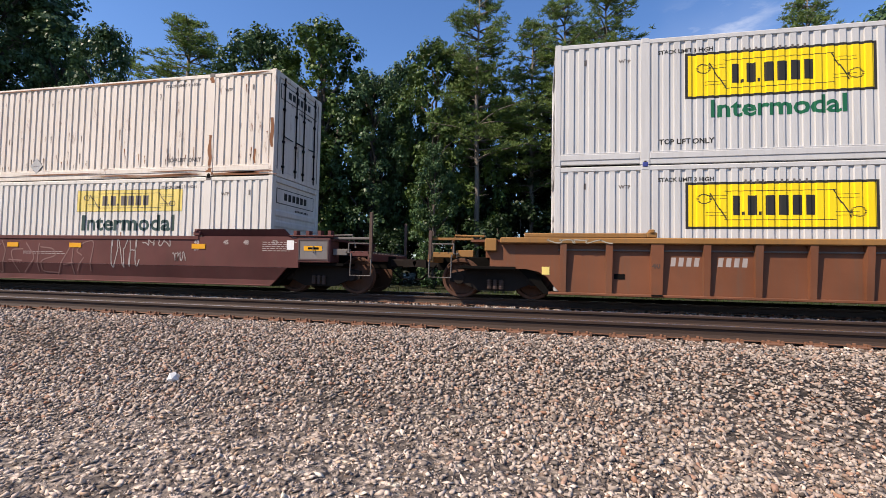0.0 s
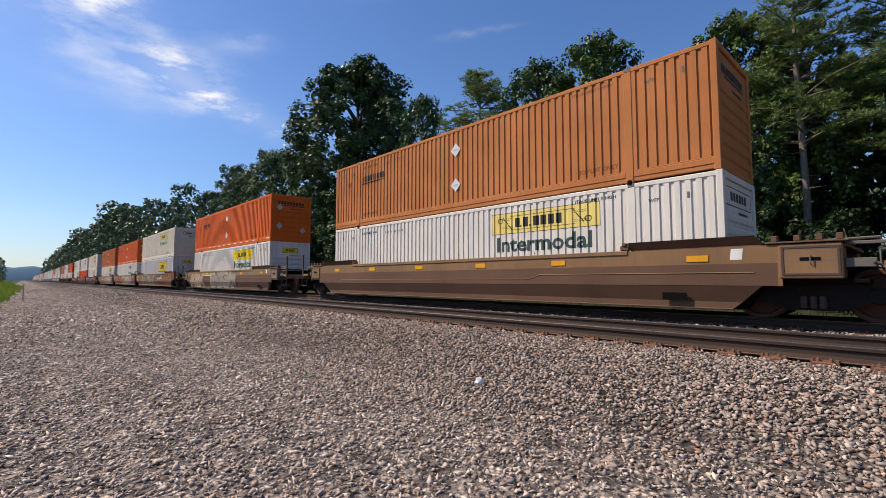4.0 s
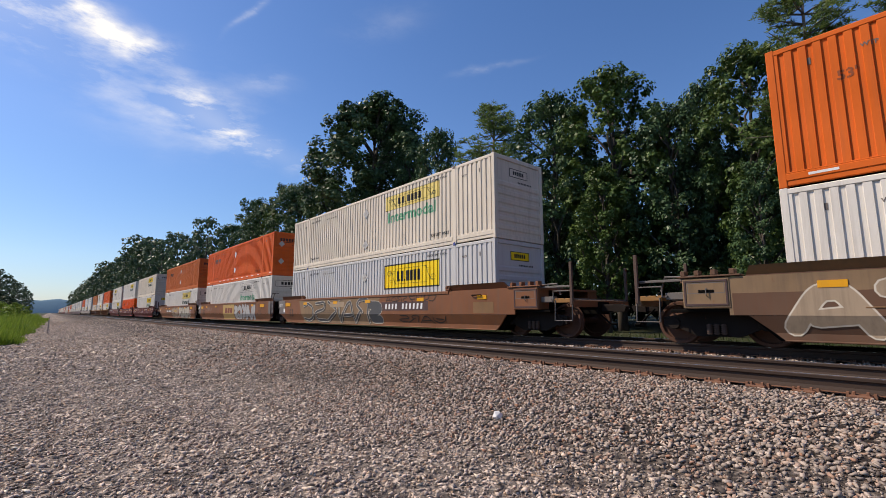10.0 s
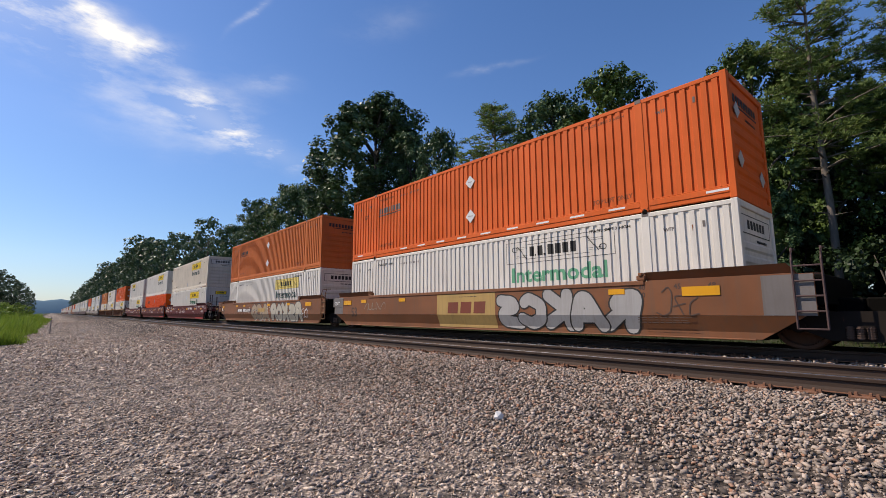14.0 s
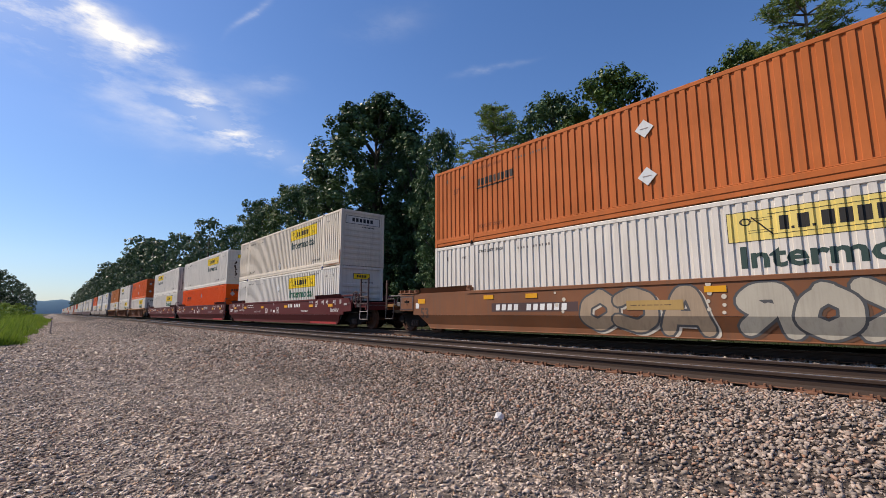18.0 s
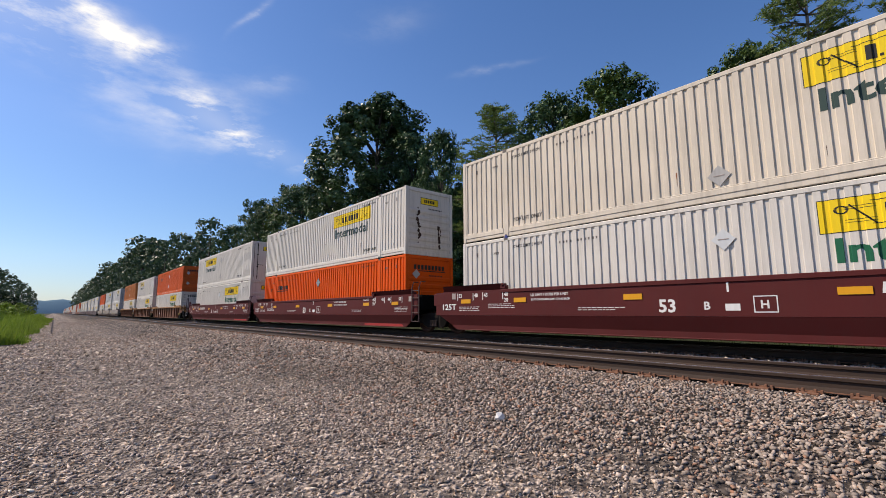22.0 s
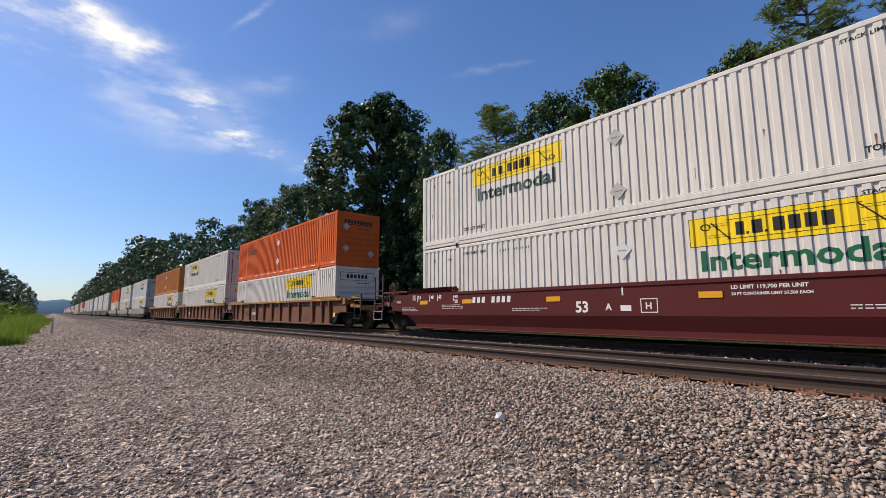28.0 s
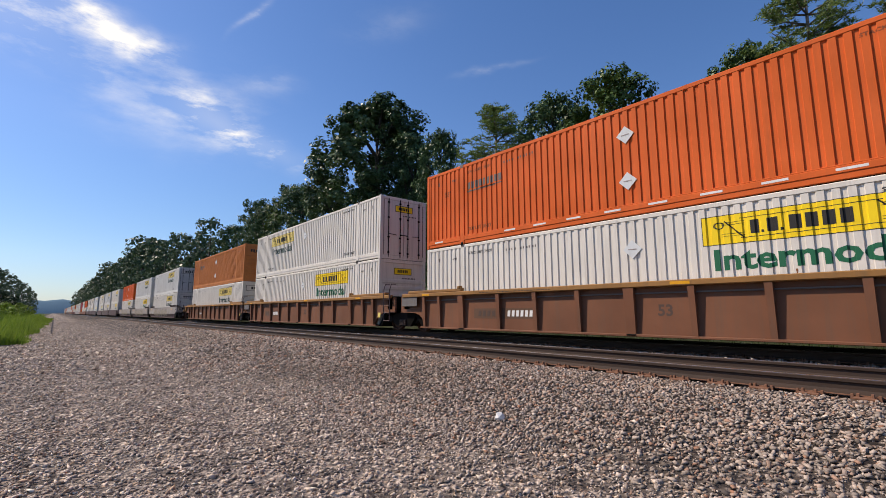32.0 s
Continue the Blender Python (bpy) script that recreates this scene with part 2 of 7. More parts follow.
BALLAST = [(0.0, (0.053, 0.042, 0.037)), (0.12, (0.274, 0.222, 0.187)), (0.25, (0.421, 0.343, 0.285)), (0.37, (0.192, 0.158, 0.137)), (0.50, (0.458, 0.376, 0.319)),
           (0.61, (0.366, 0.232, 0.165)), (0.71, (0.137, 0.110, 0.093)), (0.81, (0.550, 0.444, 0.367)), (0.90, (0.311, 0.144, 0.083)), (0.95, (0.366, 0.305, 0.260)), (1.0, (0.732, 0.605, 0.504))]
ROADSTONE = [(0.0, (0.111, 0.086, 0.072)), (0.16, (0.422, 0.341, 0.287)), (0.32, (0.666, 0.534, 0.441)), (0.46, (0.243, 0.198, 0.168)), (0.62, (0.566, 0.460, 0.385)), (0.76, (0.765, 0.621, 0.512)), (0.86, (0.200, 0.154, 0.125)), (0.94, (0.510, 0.339, 0.226)), (1.0, (0.854, 0.777, 0.645))]
M["ballast"] = stone_material("ballast_stone", BALLAST)
M["roadstone"] = stone_material("crushed_road_stone", ROADSTONE)


def ground_material():
    """Gravel road, ballast shoulder and grassy ground on one sheet, told apart by the place across the line."""
    m, k = material("gravel_and_soil")
    geo = k.n("NewGeometry").outputs["Position"]
    sep = k.n("SeparateXYZ", Vector=geo)
    wob = k.math("SUBTRACT", k.noise(geo, 0.55, 4), 0.5)
    y = k.math("ADD", sep.outputs[1], k.math("MULTIPLY", wob, 2.2))
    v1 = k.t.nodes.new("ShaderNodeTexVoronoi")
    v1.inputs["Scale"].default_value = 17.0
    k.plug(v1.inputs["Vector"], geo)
    v2 = k.t.nodes.new("ShaderNodeTexVoronoi")
    v2.inputs["Scale"].default_value = 21.0
    k.plug(v2.inputs["Vector"], geo)
    big = k.noise(geo, 0.22, 5)
    pick1 = k.n("SeparateColor", Color=v1.outputs["Color"]).outputs[0]
    pick2 = k.n("SeparateColor", Color=v2.outputs["Color"]).outputs[0]
    # Cell edges go dark, painting the shade in the gaps between stones.
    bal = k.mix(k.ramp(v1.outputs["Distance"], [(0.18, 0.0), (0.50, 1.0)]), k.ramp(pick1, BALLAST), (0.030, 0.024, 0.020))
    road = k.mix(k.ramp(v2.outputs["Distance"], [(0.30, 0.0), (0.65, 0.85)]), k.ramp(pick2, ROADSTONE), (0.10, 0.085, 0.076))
    road = k.mix(k.ramp(big, [(0.45, 0.0), (0.7, 0.3)]), road, (0.32, 0.275, 0.25))
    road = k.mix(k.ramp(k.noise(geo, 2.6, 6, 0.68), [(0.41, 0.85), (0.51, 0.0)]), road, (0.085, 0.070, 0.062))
    sand = k.ramp(k.noise(geo, 0.10, 3), [(0.60, 0.0), (0.72, 0.5)])
    road = k.mix(sand, road, (0.30, 0.23, 0.165))
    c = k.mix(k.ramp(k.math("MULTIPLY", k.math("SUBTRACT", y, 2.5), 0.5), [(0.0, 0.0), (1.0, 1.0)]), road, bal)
    soil = k.mix(k.noise(geo, 1.3, 6), (0.026, 0.029, 0.013), (0.050, 0.062, 0.020))
    back = k.ramp(k.math("MULTIPLY", k.math("SUBTRACT", y, 14.6), 1.0), [(0.0, 0.0), (1.0, 1.0)])
    c = k.mix(back, c, soil)
    side = k.ramp(k.math("MULTIPLY", k.math("SUBTRACT", -1.6, y), 0.8), [(0.0, 0.0), (1.0, 1.0)])
    c = k.mix(side, c, soil)
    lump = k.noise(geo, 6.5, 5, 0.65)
    # Low spots of the bump height are darkened, as shade in the hollows.
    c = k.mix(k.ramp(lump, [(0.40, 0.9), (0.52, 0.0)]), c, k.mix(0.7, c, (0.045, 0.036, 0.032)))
    h = k.math("ADD", k.math("MULTIPLY", v1.outputs["Distance"], -0.6), k.math("MULTIPLY", v2.outputs["Distance"], -0.3))
    h = k.math("ADD", h, k.math("MULTIPLY", lump, 1.4))
    return finish(m, k, c, 0.9, 0.0, h, 1.0, 0.07, 0.2)


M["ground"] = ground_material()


def leaf_material(name, a, b, glow=0.13):
    m, k = material(name)
    isl = k.n("NewGeometry").outputs["Random Per Island"]
    rnd = k.n("ObjectInfo").outputs["Random"]
    o = k.n("TexCoord").outputs["Object"]
    c = k.mix(isl, a, b)
    c = k.mix(k.math("MULTIPLY", k.ramp(k.noise(o, 0.5, 3), [(0.4, 0.0), (0.7, 1.0)]), 0.5), c, tuple(x * 0.6 for x in a))
    c = k.mix(k.math("MULTIPLY", rnd, 0.35), c, (0.035, 0.060, 0.022))
    d = k.n("BsdfPrincipled", Base_Color=c, Roughness=0.42)
    d.inputs["Specular IOR Level"].default_value = 0.20
    t = k.n("BsdfTranslucent", Color=c)
    s = k.n("MixShader", Fac=glow)
    k.t.links.new(d.outputs[0], s.inputs[1])
    k.t.links.new(t.outputs[0], s.inputs[2])
    k.t.links.new(s.outputs[0], k.n("OutputMaterial").inputs[0])
    return m


M["leaf"] = leaf_material("oak_leaves", (0.042, 0.090, 0.038), (0.108, 0.182, 0.074))
M["leaf_light"] = leaf_material("bright_leaves", (0.060, 0.112, 0.026), (0.145, 0.215, 0.050))
M["needle"] = leaf_material("pine_needles", (0.11, 0.175, 0.045), (0.25, 0.33, 0.10), 0.30)
# Darker copy of the leaf green, painting woodland shade on bushes and fill trees.
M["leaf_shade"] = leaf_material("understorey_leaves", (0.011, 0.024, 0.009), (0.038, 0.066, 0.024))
M["turf"] = leaf_material("short_turf", (0.024, 0.048, 0.010), (0.060, 0.095, 0.020), 0.2)
# Leaf green lifted and greyed to paint distance haze into the colour.
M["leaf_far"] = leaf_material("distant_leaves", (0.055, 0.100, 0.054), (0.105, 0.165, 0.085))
M["grass"] = leaf_material("tall_green_grass", (0.17, 0.29, 0.028), (0.30, 0.41, 0.06), 0.35)


def bark_material(name="grey_brown_bark", a_col=(0.06, 0.048, 0.038), b_col=(0.24, 0.20, 0.165)):
    m, k = material(name)
    o = k.n("TexCoord").outputs["Object"]
    a = k.noise(k.scaled(o, (6, 6, 1.2)), 2.0, 6)
    return finish(m, k, k.mix(a, a_col, b_col), 0.9, 0.0, a, 0.6, 0.03)


M["bark"] = bark_material()
M["bark_dark"] = bark_material("dark_brown_bark", (0.028, 0.022, 0.017), (0.10, 0.082, 0.066))


def hill_material():
    m, k = material("hazy_wooded_hill")
    o = k.n("TexCoord").outputs["Object"]
    # Aerial haze is painted into the hill's blue base colour.
    return finish(m, k, k.mix(k.noise(o, 0.02, 6), (0.10, 0.17, 0.23), (0.13, 0.21, 0.27)), 1.0, 0.0, None, spec=0.0)


M["hill"] = hill_material()

# ---- mesh helpers ----


class Mb:
    """Collects the corners and faces of one mesh."""

    def __init__(self):
        self.v, self.f = [], []

    def add(self, verts, faces):
        n = len(self.v)
        self.v += [tuple(p) for p in verts]
        self.f += [tuple(i + n for i in q) for q in faces]
        return self

    def box(self, x0, x1, y0, y1, z0, z1, c=0.0):
        """A box; c cuts its edges back."""
        if c <= 0:
            p = [(x, y, z) for z in (z0, z1) for y in (y0, y1) for x in (x0, x1)]
            return self.add(p, [(0, 2, 3, 1), (4, 5, 7, 6), (0, 1, 5, 4), (2, 6, 7, 3), (0, 4, 6, 2), (1, 3, 7, 5)])
        lo, hi = (x0, y0, z0), (x1, y1, z1)
        idx, p = {}, []
        for s in [(a, b, d) for a in (0, 1) for b in (0, 1) for d in (0, 1)]:
            for ax in range(3):
                q = []
                for i in range(3):
                    edge = (lo, hi)[s[i]][i]
                    q.append(edge if i == ax else edge + (c if s[i] == 0 else -c))
                idx[s, ax] = len(p)
                p.append(tuple(q))
        f = []
        for ax in range(3):
            i, j = [k for k in range(3) if k != ax]
            for sd in (0, 1):
                ring = []
                for a, b in ((0, 0), (1, 0), (1, 1), (0, 1)):
                    s = [0, 0, 0]
                    s[ax], s[i], s[j] = sd, a, b
                    ring.append(idx[tuple(s), ax])
                flip = (sd == 1) == (ax != 1)
                f.append(tuple(ring if flip else ring[::-1]))
        for ax in range(3):
            i, j = [k for k in range(3) if k != ax]
            for a in (0, 1):
                for b in (0, 1):
                    s0, s1 = [0, 0, 0], [0, 0, 0]
                    s0[i], s0[j], s1[i], s1[j] = a, b, a, b
                    s1[ax] = 1
                    s0, s1 = tuple(s0), tuple(s1)
                    f.append((idx[s0, i], idx[s1, i], idx[s1, j], idx[s0, j]))
        for s in [(a, b, d) for a in (0, 1) for b in (0, 1) for d in (0, 1)]:
            f.append((idx[s, 0], idx[s, 1], idx[s, 2]))
        return self.add(p, f)

    def prism(self, poly, y0, y1):
        """A polygon in x and z, drawn out from y0 to y1."""
        n = len(poly)
        p = [(x, y0, z) for x, z in poly] + [(x, y1, z) for x, z in poly]
        f = [tuple(range(n)), tuple(range(2 * n - 1, n - 1, -1))]
        f += [(i, i + n, (i + 1) % n + n, (i + 1) % n) for i in range(n)]
        return self.add(p, f)

    def rod(self, pts, r, n=6):
        """A round bar along points."""
        pts = [Vector(p) for p in pts]
        rings = []
        for i, p in enumerate(pts):
            d = (pts[min(i + 1, len(pts) - 1)] - pts[max(i - 1, 0)]).normalized()
            a = d.orthogonal().normalized()
            b = d.cross(a)
            rr = r[i] if isinstance(r, (list, tuple)) else r
            rings.append([p + (a * math.cos(t) + b * math.sin(t)) * rr for t in (2 * math.pi * k / n for k in range(n))])
        base = len(self.v)
        for ring in rings:
            self.v += [tuple(q) for q in ring]
        for i in range(len(rings) - 1):
            for k in range(n):
                a, b = base + i * n + k, base + i * n + (k + 1) % n
                self.f.append((a, b, b + n, a + n))
        self.f.append(tuple(base + k for k in range(n))[::-1])
        self.f.append(tuple(base + (len(rings) - 1) * n + k for k in range(n)))
        return self

    def disc(self, c, r, y0, y1, n=24, inner=0.0):
        """A wheel-like solid round the y axis, in rings of (radius, y)."""
        prof = [(inner, y0), (r, y0), (r, y1), (inner, y1)]
        return self.lathe(c, prof, n)

    def lathe(self, c, prof, n=24):
        base = len(self.v)
        for r, y in prof:
            for k in range(n):
                t = 2 * math.pi * k / n
                self.v.append((c[0] + r * math.cos(t), c[1] + y, c[2] + r * math.sin(t)))
        for i in range(len(prof) - 1):
            for k in range(n):
                a, b = base + i * n + k, base + i * n + (k + 1) % n
                self.f.append((a, b, b + n, a + n))
        return self

    def mesh(self, name, mat, smooth=False):
        me = bpy.data.meshes.new(name)
        me.from_pydata(self.v, [], self.f)
        me.validate()
        if mat is not None:
            me.materials.append(mat)
        if smooth:
            me.polygons.foreach_set("use_smooth", [True] * len(me.polygons))
        return me


def put(name, data, parent, label="", at=None):
    ob = new(name, data)
    ob.parent = parent
    if at is not None:
        ob.matrix_basis = at
    if label:
        ob["label"] = label
    return ob


def part(name, mb, mat, parent, label="", at=None, smooth=False):
    return put(name, mb.mesh(name, mat, smooth), parent, label, at)


def thing(name, label, category, group="", kind="", at=None):
    ob = new(name)
    ob.empty_display_size = 0.2
    if at is not None:
        ob.matrix_basis = at
    return tagged(ob, label, category, group, kind)


def soup(name, verts, quads, mat, parent=None):
    """One mesh of many loose quads, from arrays."""
    me = bpy.data.meshes.new(name)
    n = len(quads)
    me.vertices.add(len(verts))
    me.vertices.foreach_set("co", np.asarray(verts, np.float32).ravel())
    k = quads.shape[1]
    me.loops.add(n * k)
    me.loops.foreach_set("vertex_index", quads.astype(np.int32).ravel())
    me.polygons.add(n)
    me.polygons.foreach_set("loop_start", np.arange(0, n * k, k, dtype=np.int32))
    me.polygons.foreach_set("loop_total", np.full(n, k, np.int32))
    me.update(calc_edges=True)
    me.materials.append(mat)
    return me


TEXTS = {}


def text_mesh(words, height, width=None, shear=0.0):
    """Flat letters from the built-in font, in x and z, lower left at the origin."""
    key = (words, height, width, shear)
    if key in TEXTS:
        return TEXTS[key]
    cu = bpy.data.curves.new("lettering", "FONT")
    cu.body, cu.size, cu.resolution_u, cu.shear = words, 1.0, 2, shear
    cu.offset = 0.028
    ob = bpy.data.objects.new("lettering", cu)
    scene.collection.objects.link(ob)
    dg = bpy.context.evaluated_depsgraph_get()
    me = bpy.data.meshes.new_from_object(ob.evaluated_get(dg))
    bpy.data.objects.remove(ob)
    co = np.array([v.co[:] for v in me.vertices])
    lo, hi = co.min(0), co.max(0)
    sz = height / (hi[1] - lo[1])
    sx = width / (hi[0] - lo[0]) if width else sz
    v = [((x - lo[0]) * sx, 0.0, (y - lo[1]) * sz) for x, y, _ in co]
    f = [tuple(p.vertices) for p in me.polygons]
    bpy.data.meshes.remove(me)
    TEXTS[key] = (v, f)
    return v, f


# ---- ground ----


def ground_height(x, y):
    """Level road, then the ballast shoulder up to the tracks and down to the woods behind."""
    def step(a, b, t):
        t = np.clip((t - a) / (b - a), 0, 1)
        return t * t * (3 - 2 * t)
    h = 0.33 * step(2.6, 5.9, y) - 0.24 * step(14.3, 16.8, y) + 0.9 * step(20.0, 60.0, y)
    h = h - 0.05 * step(9.0, 9.6, y) * (1 - step(10.2, 10.8, y))
    h = h + 0.012 * np.sin(x * 1.7 + np.sin(y * 2.3)) * np.sin(y * 1.9 + 1.0) * (1 - step(3.0, 4.0, y))
    ruts = 0.03 * np.exp(-((y - 0.6 - 0.15 * np.sin(x * 0.2)) / 0.35) ** 2) + 0.03 * np.exp(-((y - 2.1 - 0.15 * np.sin(x * 0.2)) / 0.3) ** 2)
    return h - ruts + 0.05 * step(-1.4, -3.5, y) - 0.9 * step(-3.5, -30.0, y)


def build_ground():
    ys = np.concatenate([[-3000, -1000, -300, -100, -50, -30, -20, -14, -10, -7, -5], np.arange(-4, 7.0, 0.25), np.arange(7, 18, 0.5), [18, 20, 23, 27, 32, 40, 60, 100, 200, 500, 1500, 3000]])
    xs = np.concatenate([[-3000, -1500, -800, -500, -350, -250, -180, -130, -100, -80, -65, -55, -48, -42, -36, -32, -28], np.arange(-25, 9, 0.4), [9, 11, 14, 18, 24, 32, 45, 70, 120, 250, 600, 1500, 3000]])
    gx, gy = np.meshgrid(xs, ys)
    gz = ground_height(gx, gy)
    v = np.stack([gx.ravel(), gy.ravel(), gz.ravel()], 1)
    nx, ny = len(xs), len(ys)
    i = (np.arange(ny - 1)[:, None] * nx + np.arange(nx - 1)[None]).ravel()
    q = np.stack([i, i + 1, i + nx + 1, i + nx], 1)
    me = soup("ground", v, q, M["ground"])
    me.polygons.foreach_set("use_smooth", [True] * len(me.polygons))
    return tagged(new("ground", me), "gravel road, ballast shoulder and grassy ground beside the railway", "ground", kind="structure")


build_ground()
rng = np.random.default_rng(7)


def stones(name, xy, size, mat, label, flat=0.72, sink=0.25, fine=False):
    """Angular loose stones lying on the ground, as one sheet of loose geometry."""
    ico = np.array([(a, b, c) for c in (-1, 1) for b in (-1, 1) for a in (-1, 1)]) * 0.72
    fac = np.array([(0, 2, 1), (1, 2, 3), (4, 5, 6), (5, 7, 6), (0, 1, 4), (1, 5, 4), (2, 6, 3), (3, 6, 7), (0, 4, 2), (2, 4, 6), (1, 3, 5), (3, 7, 5)])
    if fine:
        ico = np.array([(-1, 0, 0), (1, 0, 0), (0, -1, 0), (0, 1, 0), (0, 0, -1), (0, 0, 1.0)])
        fac = np.array([(5, 0, 2), (5, 2, 1), (5, 1, 3), (5, 3, 0), (4, 2, 0), (4, 1, 2), (4, 3, 1), (4, 0, 3)])
    nv = len(ico)
    n = len(xy)
    kinds = ico[None] * (0.62 + 0.62 * rng.random((90, nv, 3)))
    shape = kinds[rng.integers(0, 90, n)]
    sc = size[:, None] * np.stack([0.9 + 0.9 * rng.random(n), 0.6 + 0.45 * rng.random(n), flat * (0.5 + 0.5 * rng.random(n))], 1) * 0.5
    p = shape * sc[:, None, :]
    for u, w in ((0, 2), (1, 2)):
        tilt = rng.normal(0, 0.55, n)
        c, s = np.cos(tilt)[:, None], np.sin(tilt)[:, None]
        a, b = p[..., u].copy(), p[..., w].copy()
        p[..., u], p[..., w] = a * c - b * s, a * s + b * c
    a = rng.random(n) * 2 * np.pi
    c, s = np.cos(a)[:, None], np.sin(a)[:, None]
    p = np.stack([p[..., 0] * c - p[..., 1] * s, p[..., 0] * s + p[..., 1] * c, p[..., 2]], -1)
    z = ground_height(xy[:, 0], xy[:, 1]) + size * flat * (0.5 - sink) * rng.uniform(0.3, 1.3, n)
    p = p + np.stack([xy[:, 0], xy[:, 1], z], 1)[:, None]
    q = (fac[None] + (np.arange(n) * nv)[:, None, None]).reshape(-1, 3)
    return tagged(new(name, soup(name, p.reshape(-1, 3), q, mat)), label, "gravel", kind="stuff")


def scatter(x0, x1, y0, y1, per, far=6.0):
    """Random places whose number thins out with the distance from the road's middle."""
    n = int((x1 - x0) * (y1 - y0) * per)
    p = np.stack([rng.uniform(x0, x1, n), rng.uniform(y0, y1, n)], 1)
    d = np.hypot(p[:, 0] + 2.0, p[:, 1])
    keep = rng.random(n) < np.clip((far / np.maximum(d, 0.1)) ** 1.55, 0.0, 1.0)
    return p[keep]


p = scatter(-30, 6.5, 2.3, 6.84, 1250, 4.3)
edge = np.clip((p[:, 1] - 2.55) / 1.4 + 0.35 * np.sin(p[:, 0] * 0.9), 0, 1)
p = p[rng.random(len(p)) < edge]
d = np.hypot(p[:, 0] + 2, p[:, 1])
stones("ballast_shoulder", p, (0.017 + 0.033 * rng.random(len(p)) ** 2.0) * np.clip(d / 7, 1, 1.9), M["ballast"], "coarse pink and grey ballast stones on the shoulder beside the rails", 0.8, 0.12)
p = np.concatenate([scatter(-14, 9, 7.05, 8.45, 130, 9), scatter(-18, 10, 8.6, 11.2, 90, 10)])
stones("ballast_between_tracks", p, rng.uniform(0.05, 0.085, len(p)), M["ballast"], "grey and brown ballast stones lying between the rails")
p = scatter(-30, 4.5, -1.2, 3.6, 900, 4.6)
d = np.hypot(p[:, 0] + 2, p[:, 1])
stones("road_gravel", p, (0.012 + 0.046 * rng.random(len(p)) ** 2.2) * np.clip(d / 7.5, 1, 1.9), M["roadstone"], "fine grey crushed stone on the service road", 0.58, 0.15, True)

n = 13000
p = np.stack([-17 - 75 * rng.random(n) ** 1.5, rng.uniform(-0.9, 6.9, n)], 1)
stones("distant_gravel", p, rng.uniform(0.04, 0.11, n), M["roadstone"], "grey crushed stone scattered far along the road", 0.6, 0.3, True)

# ---- tracks ----


def track(name, y, label, x0, x1, fine):
    """Two rails on plates and timber ties."""
    tr = thing(name, label, "railway track", kind="structure")
    head = Mb()
    for side in (-0.752, 0.752):
        web = Mb()
        prof = [(-0.075, -0.186), (0.075, -0.186), (0.075, -0.176), (0.02, -0.155), (0.0095, -0.13), (0.0095, -0.06), (0.034, -0.044), (0.036, -0.012), (0.028, -0.003), (-0.028, -0.003), (-0.036, -0.012), (-0.034, -0.044), (-0.0095, -0.06), (-0.0095, -0.13), (-0.02, -0.155), (-0.075, -0.176)]
        n = len(prof)
        for x in (x0, x1):
            web.v += [(x, y + side + a, RAIL + b) for a, b in prof]
        web.f += [(i, i + n, (i + 1) % n + n, (i + 1) % n) for i in range(n)]
        # Separate lighter foot, standing for the sunlit rust below the darkened web.
        foot = Mb().box(x0, x1, y + side - 0.077, y + side + 0.077, RAIL - 0.188, RAIL - 0.1735, 0.002)
        rail = part("rail", web, M["rail_web"], tr, "rusty steel rail with a polished head")
        part("rail_foot", foot, M["plate"], rail, "rust-brown rail foot")
        part("running_surface", Mb().box(x0, x1, y + side - 0.031, y + side + 0.031, RAIL - 0.004, RAIL, 0.0015), M["rail_head"], rail, "bright worn top of the rail")
    tie = Mb().box(-0.115, 0.115, -1.30, 1.30, -0.18, 0.0, 0.012).mesh("tie", M["tie"])
    pl = Mb()
    for side in (-0.752, 0.752):
        pl.box(-0.10, 0.10, side - 0.19, side + 0.19, 0.0, 0.022, 0.004)
        for sx in (-0.06, 0.06):
            for sy in (-0.105, 0.105):
                pl.box(sx - 0.014, sx + 0.014, side + sy - 0.022, side + sy + 0.018, 0.018, 0.062, 0.004)
        for sx in (-0.115, 0.115):
            pl.prism([(sx - 0.018, -0.02), (sx + 0.018, -0.02), (sx + 0.012, 0.05), (sx - 0.012, 0.05)], side - 0.11, side - 0.07)
    plate = pl.mesh("tie_plate", M["plate"])
    top = RAIL - 0.186 - 0.022
    n = int((x1 - x0) / 0.495)
    far_v, far_f = Mb(), None
    for i in range(n):
        x = x0 + 0.495 * (i + 0.5)
        if fine[0] < x < fine[1]:
            jig = pose(x + random.uniform(-0.02, 0.02), y + random.uniform(-0.03, 0.03), top, 0, 0, random.uniform(-0.8, 0.8))
            t = put("tie", tie, tr, "", jig)
            put("tie_plate", plate, t)
        elif x < fine[0] and x > -160:
            far_v.box(x - 0.115, x + 0.115, y - 1.3, y + 1.3, top - 0.18, top)
    o = part("distant_ties", far_v, M["tie"], tr)
    o["kind"] = "stuff"
    return tr


track("near_track", NEAR_Y, "empty railway track with rusty rails on timber ties in ballast", -900, 120, (-48, 12))
track("train_track", TRACK_Y, "railway track under the passing train", -900, 120, (-24, 12))

# ---- containers ----
L2, W2, HT = 16.154 / 2, 2.591 / 2, 2.896
PITCH, DEEP = 0.2286, 0.029


BENDS = (0.0, 0.52, 0.55, 0.945)


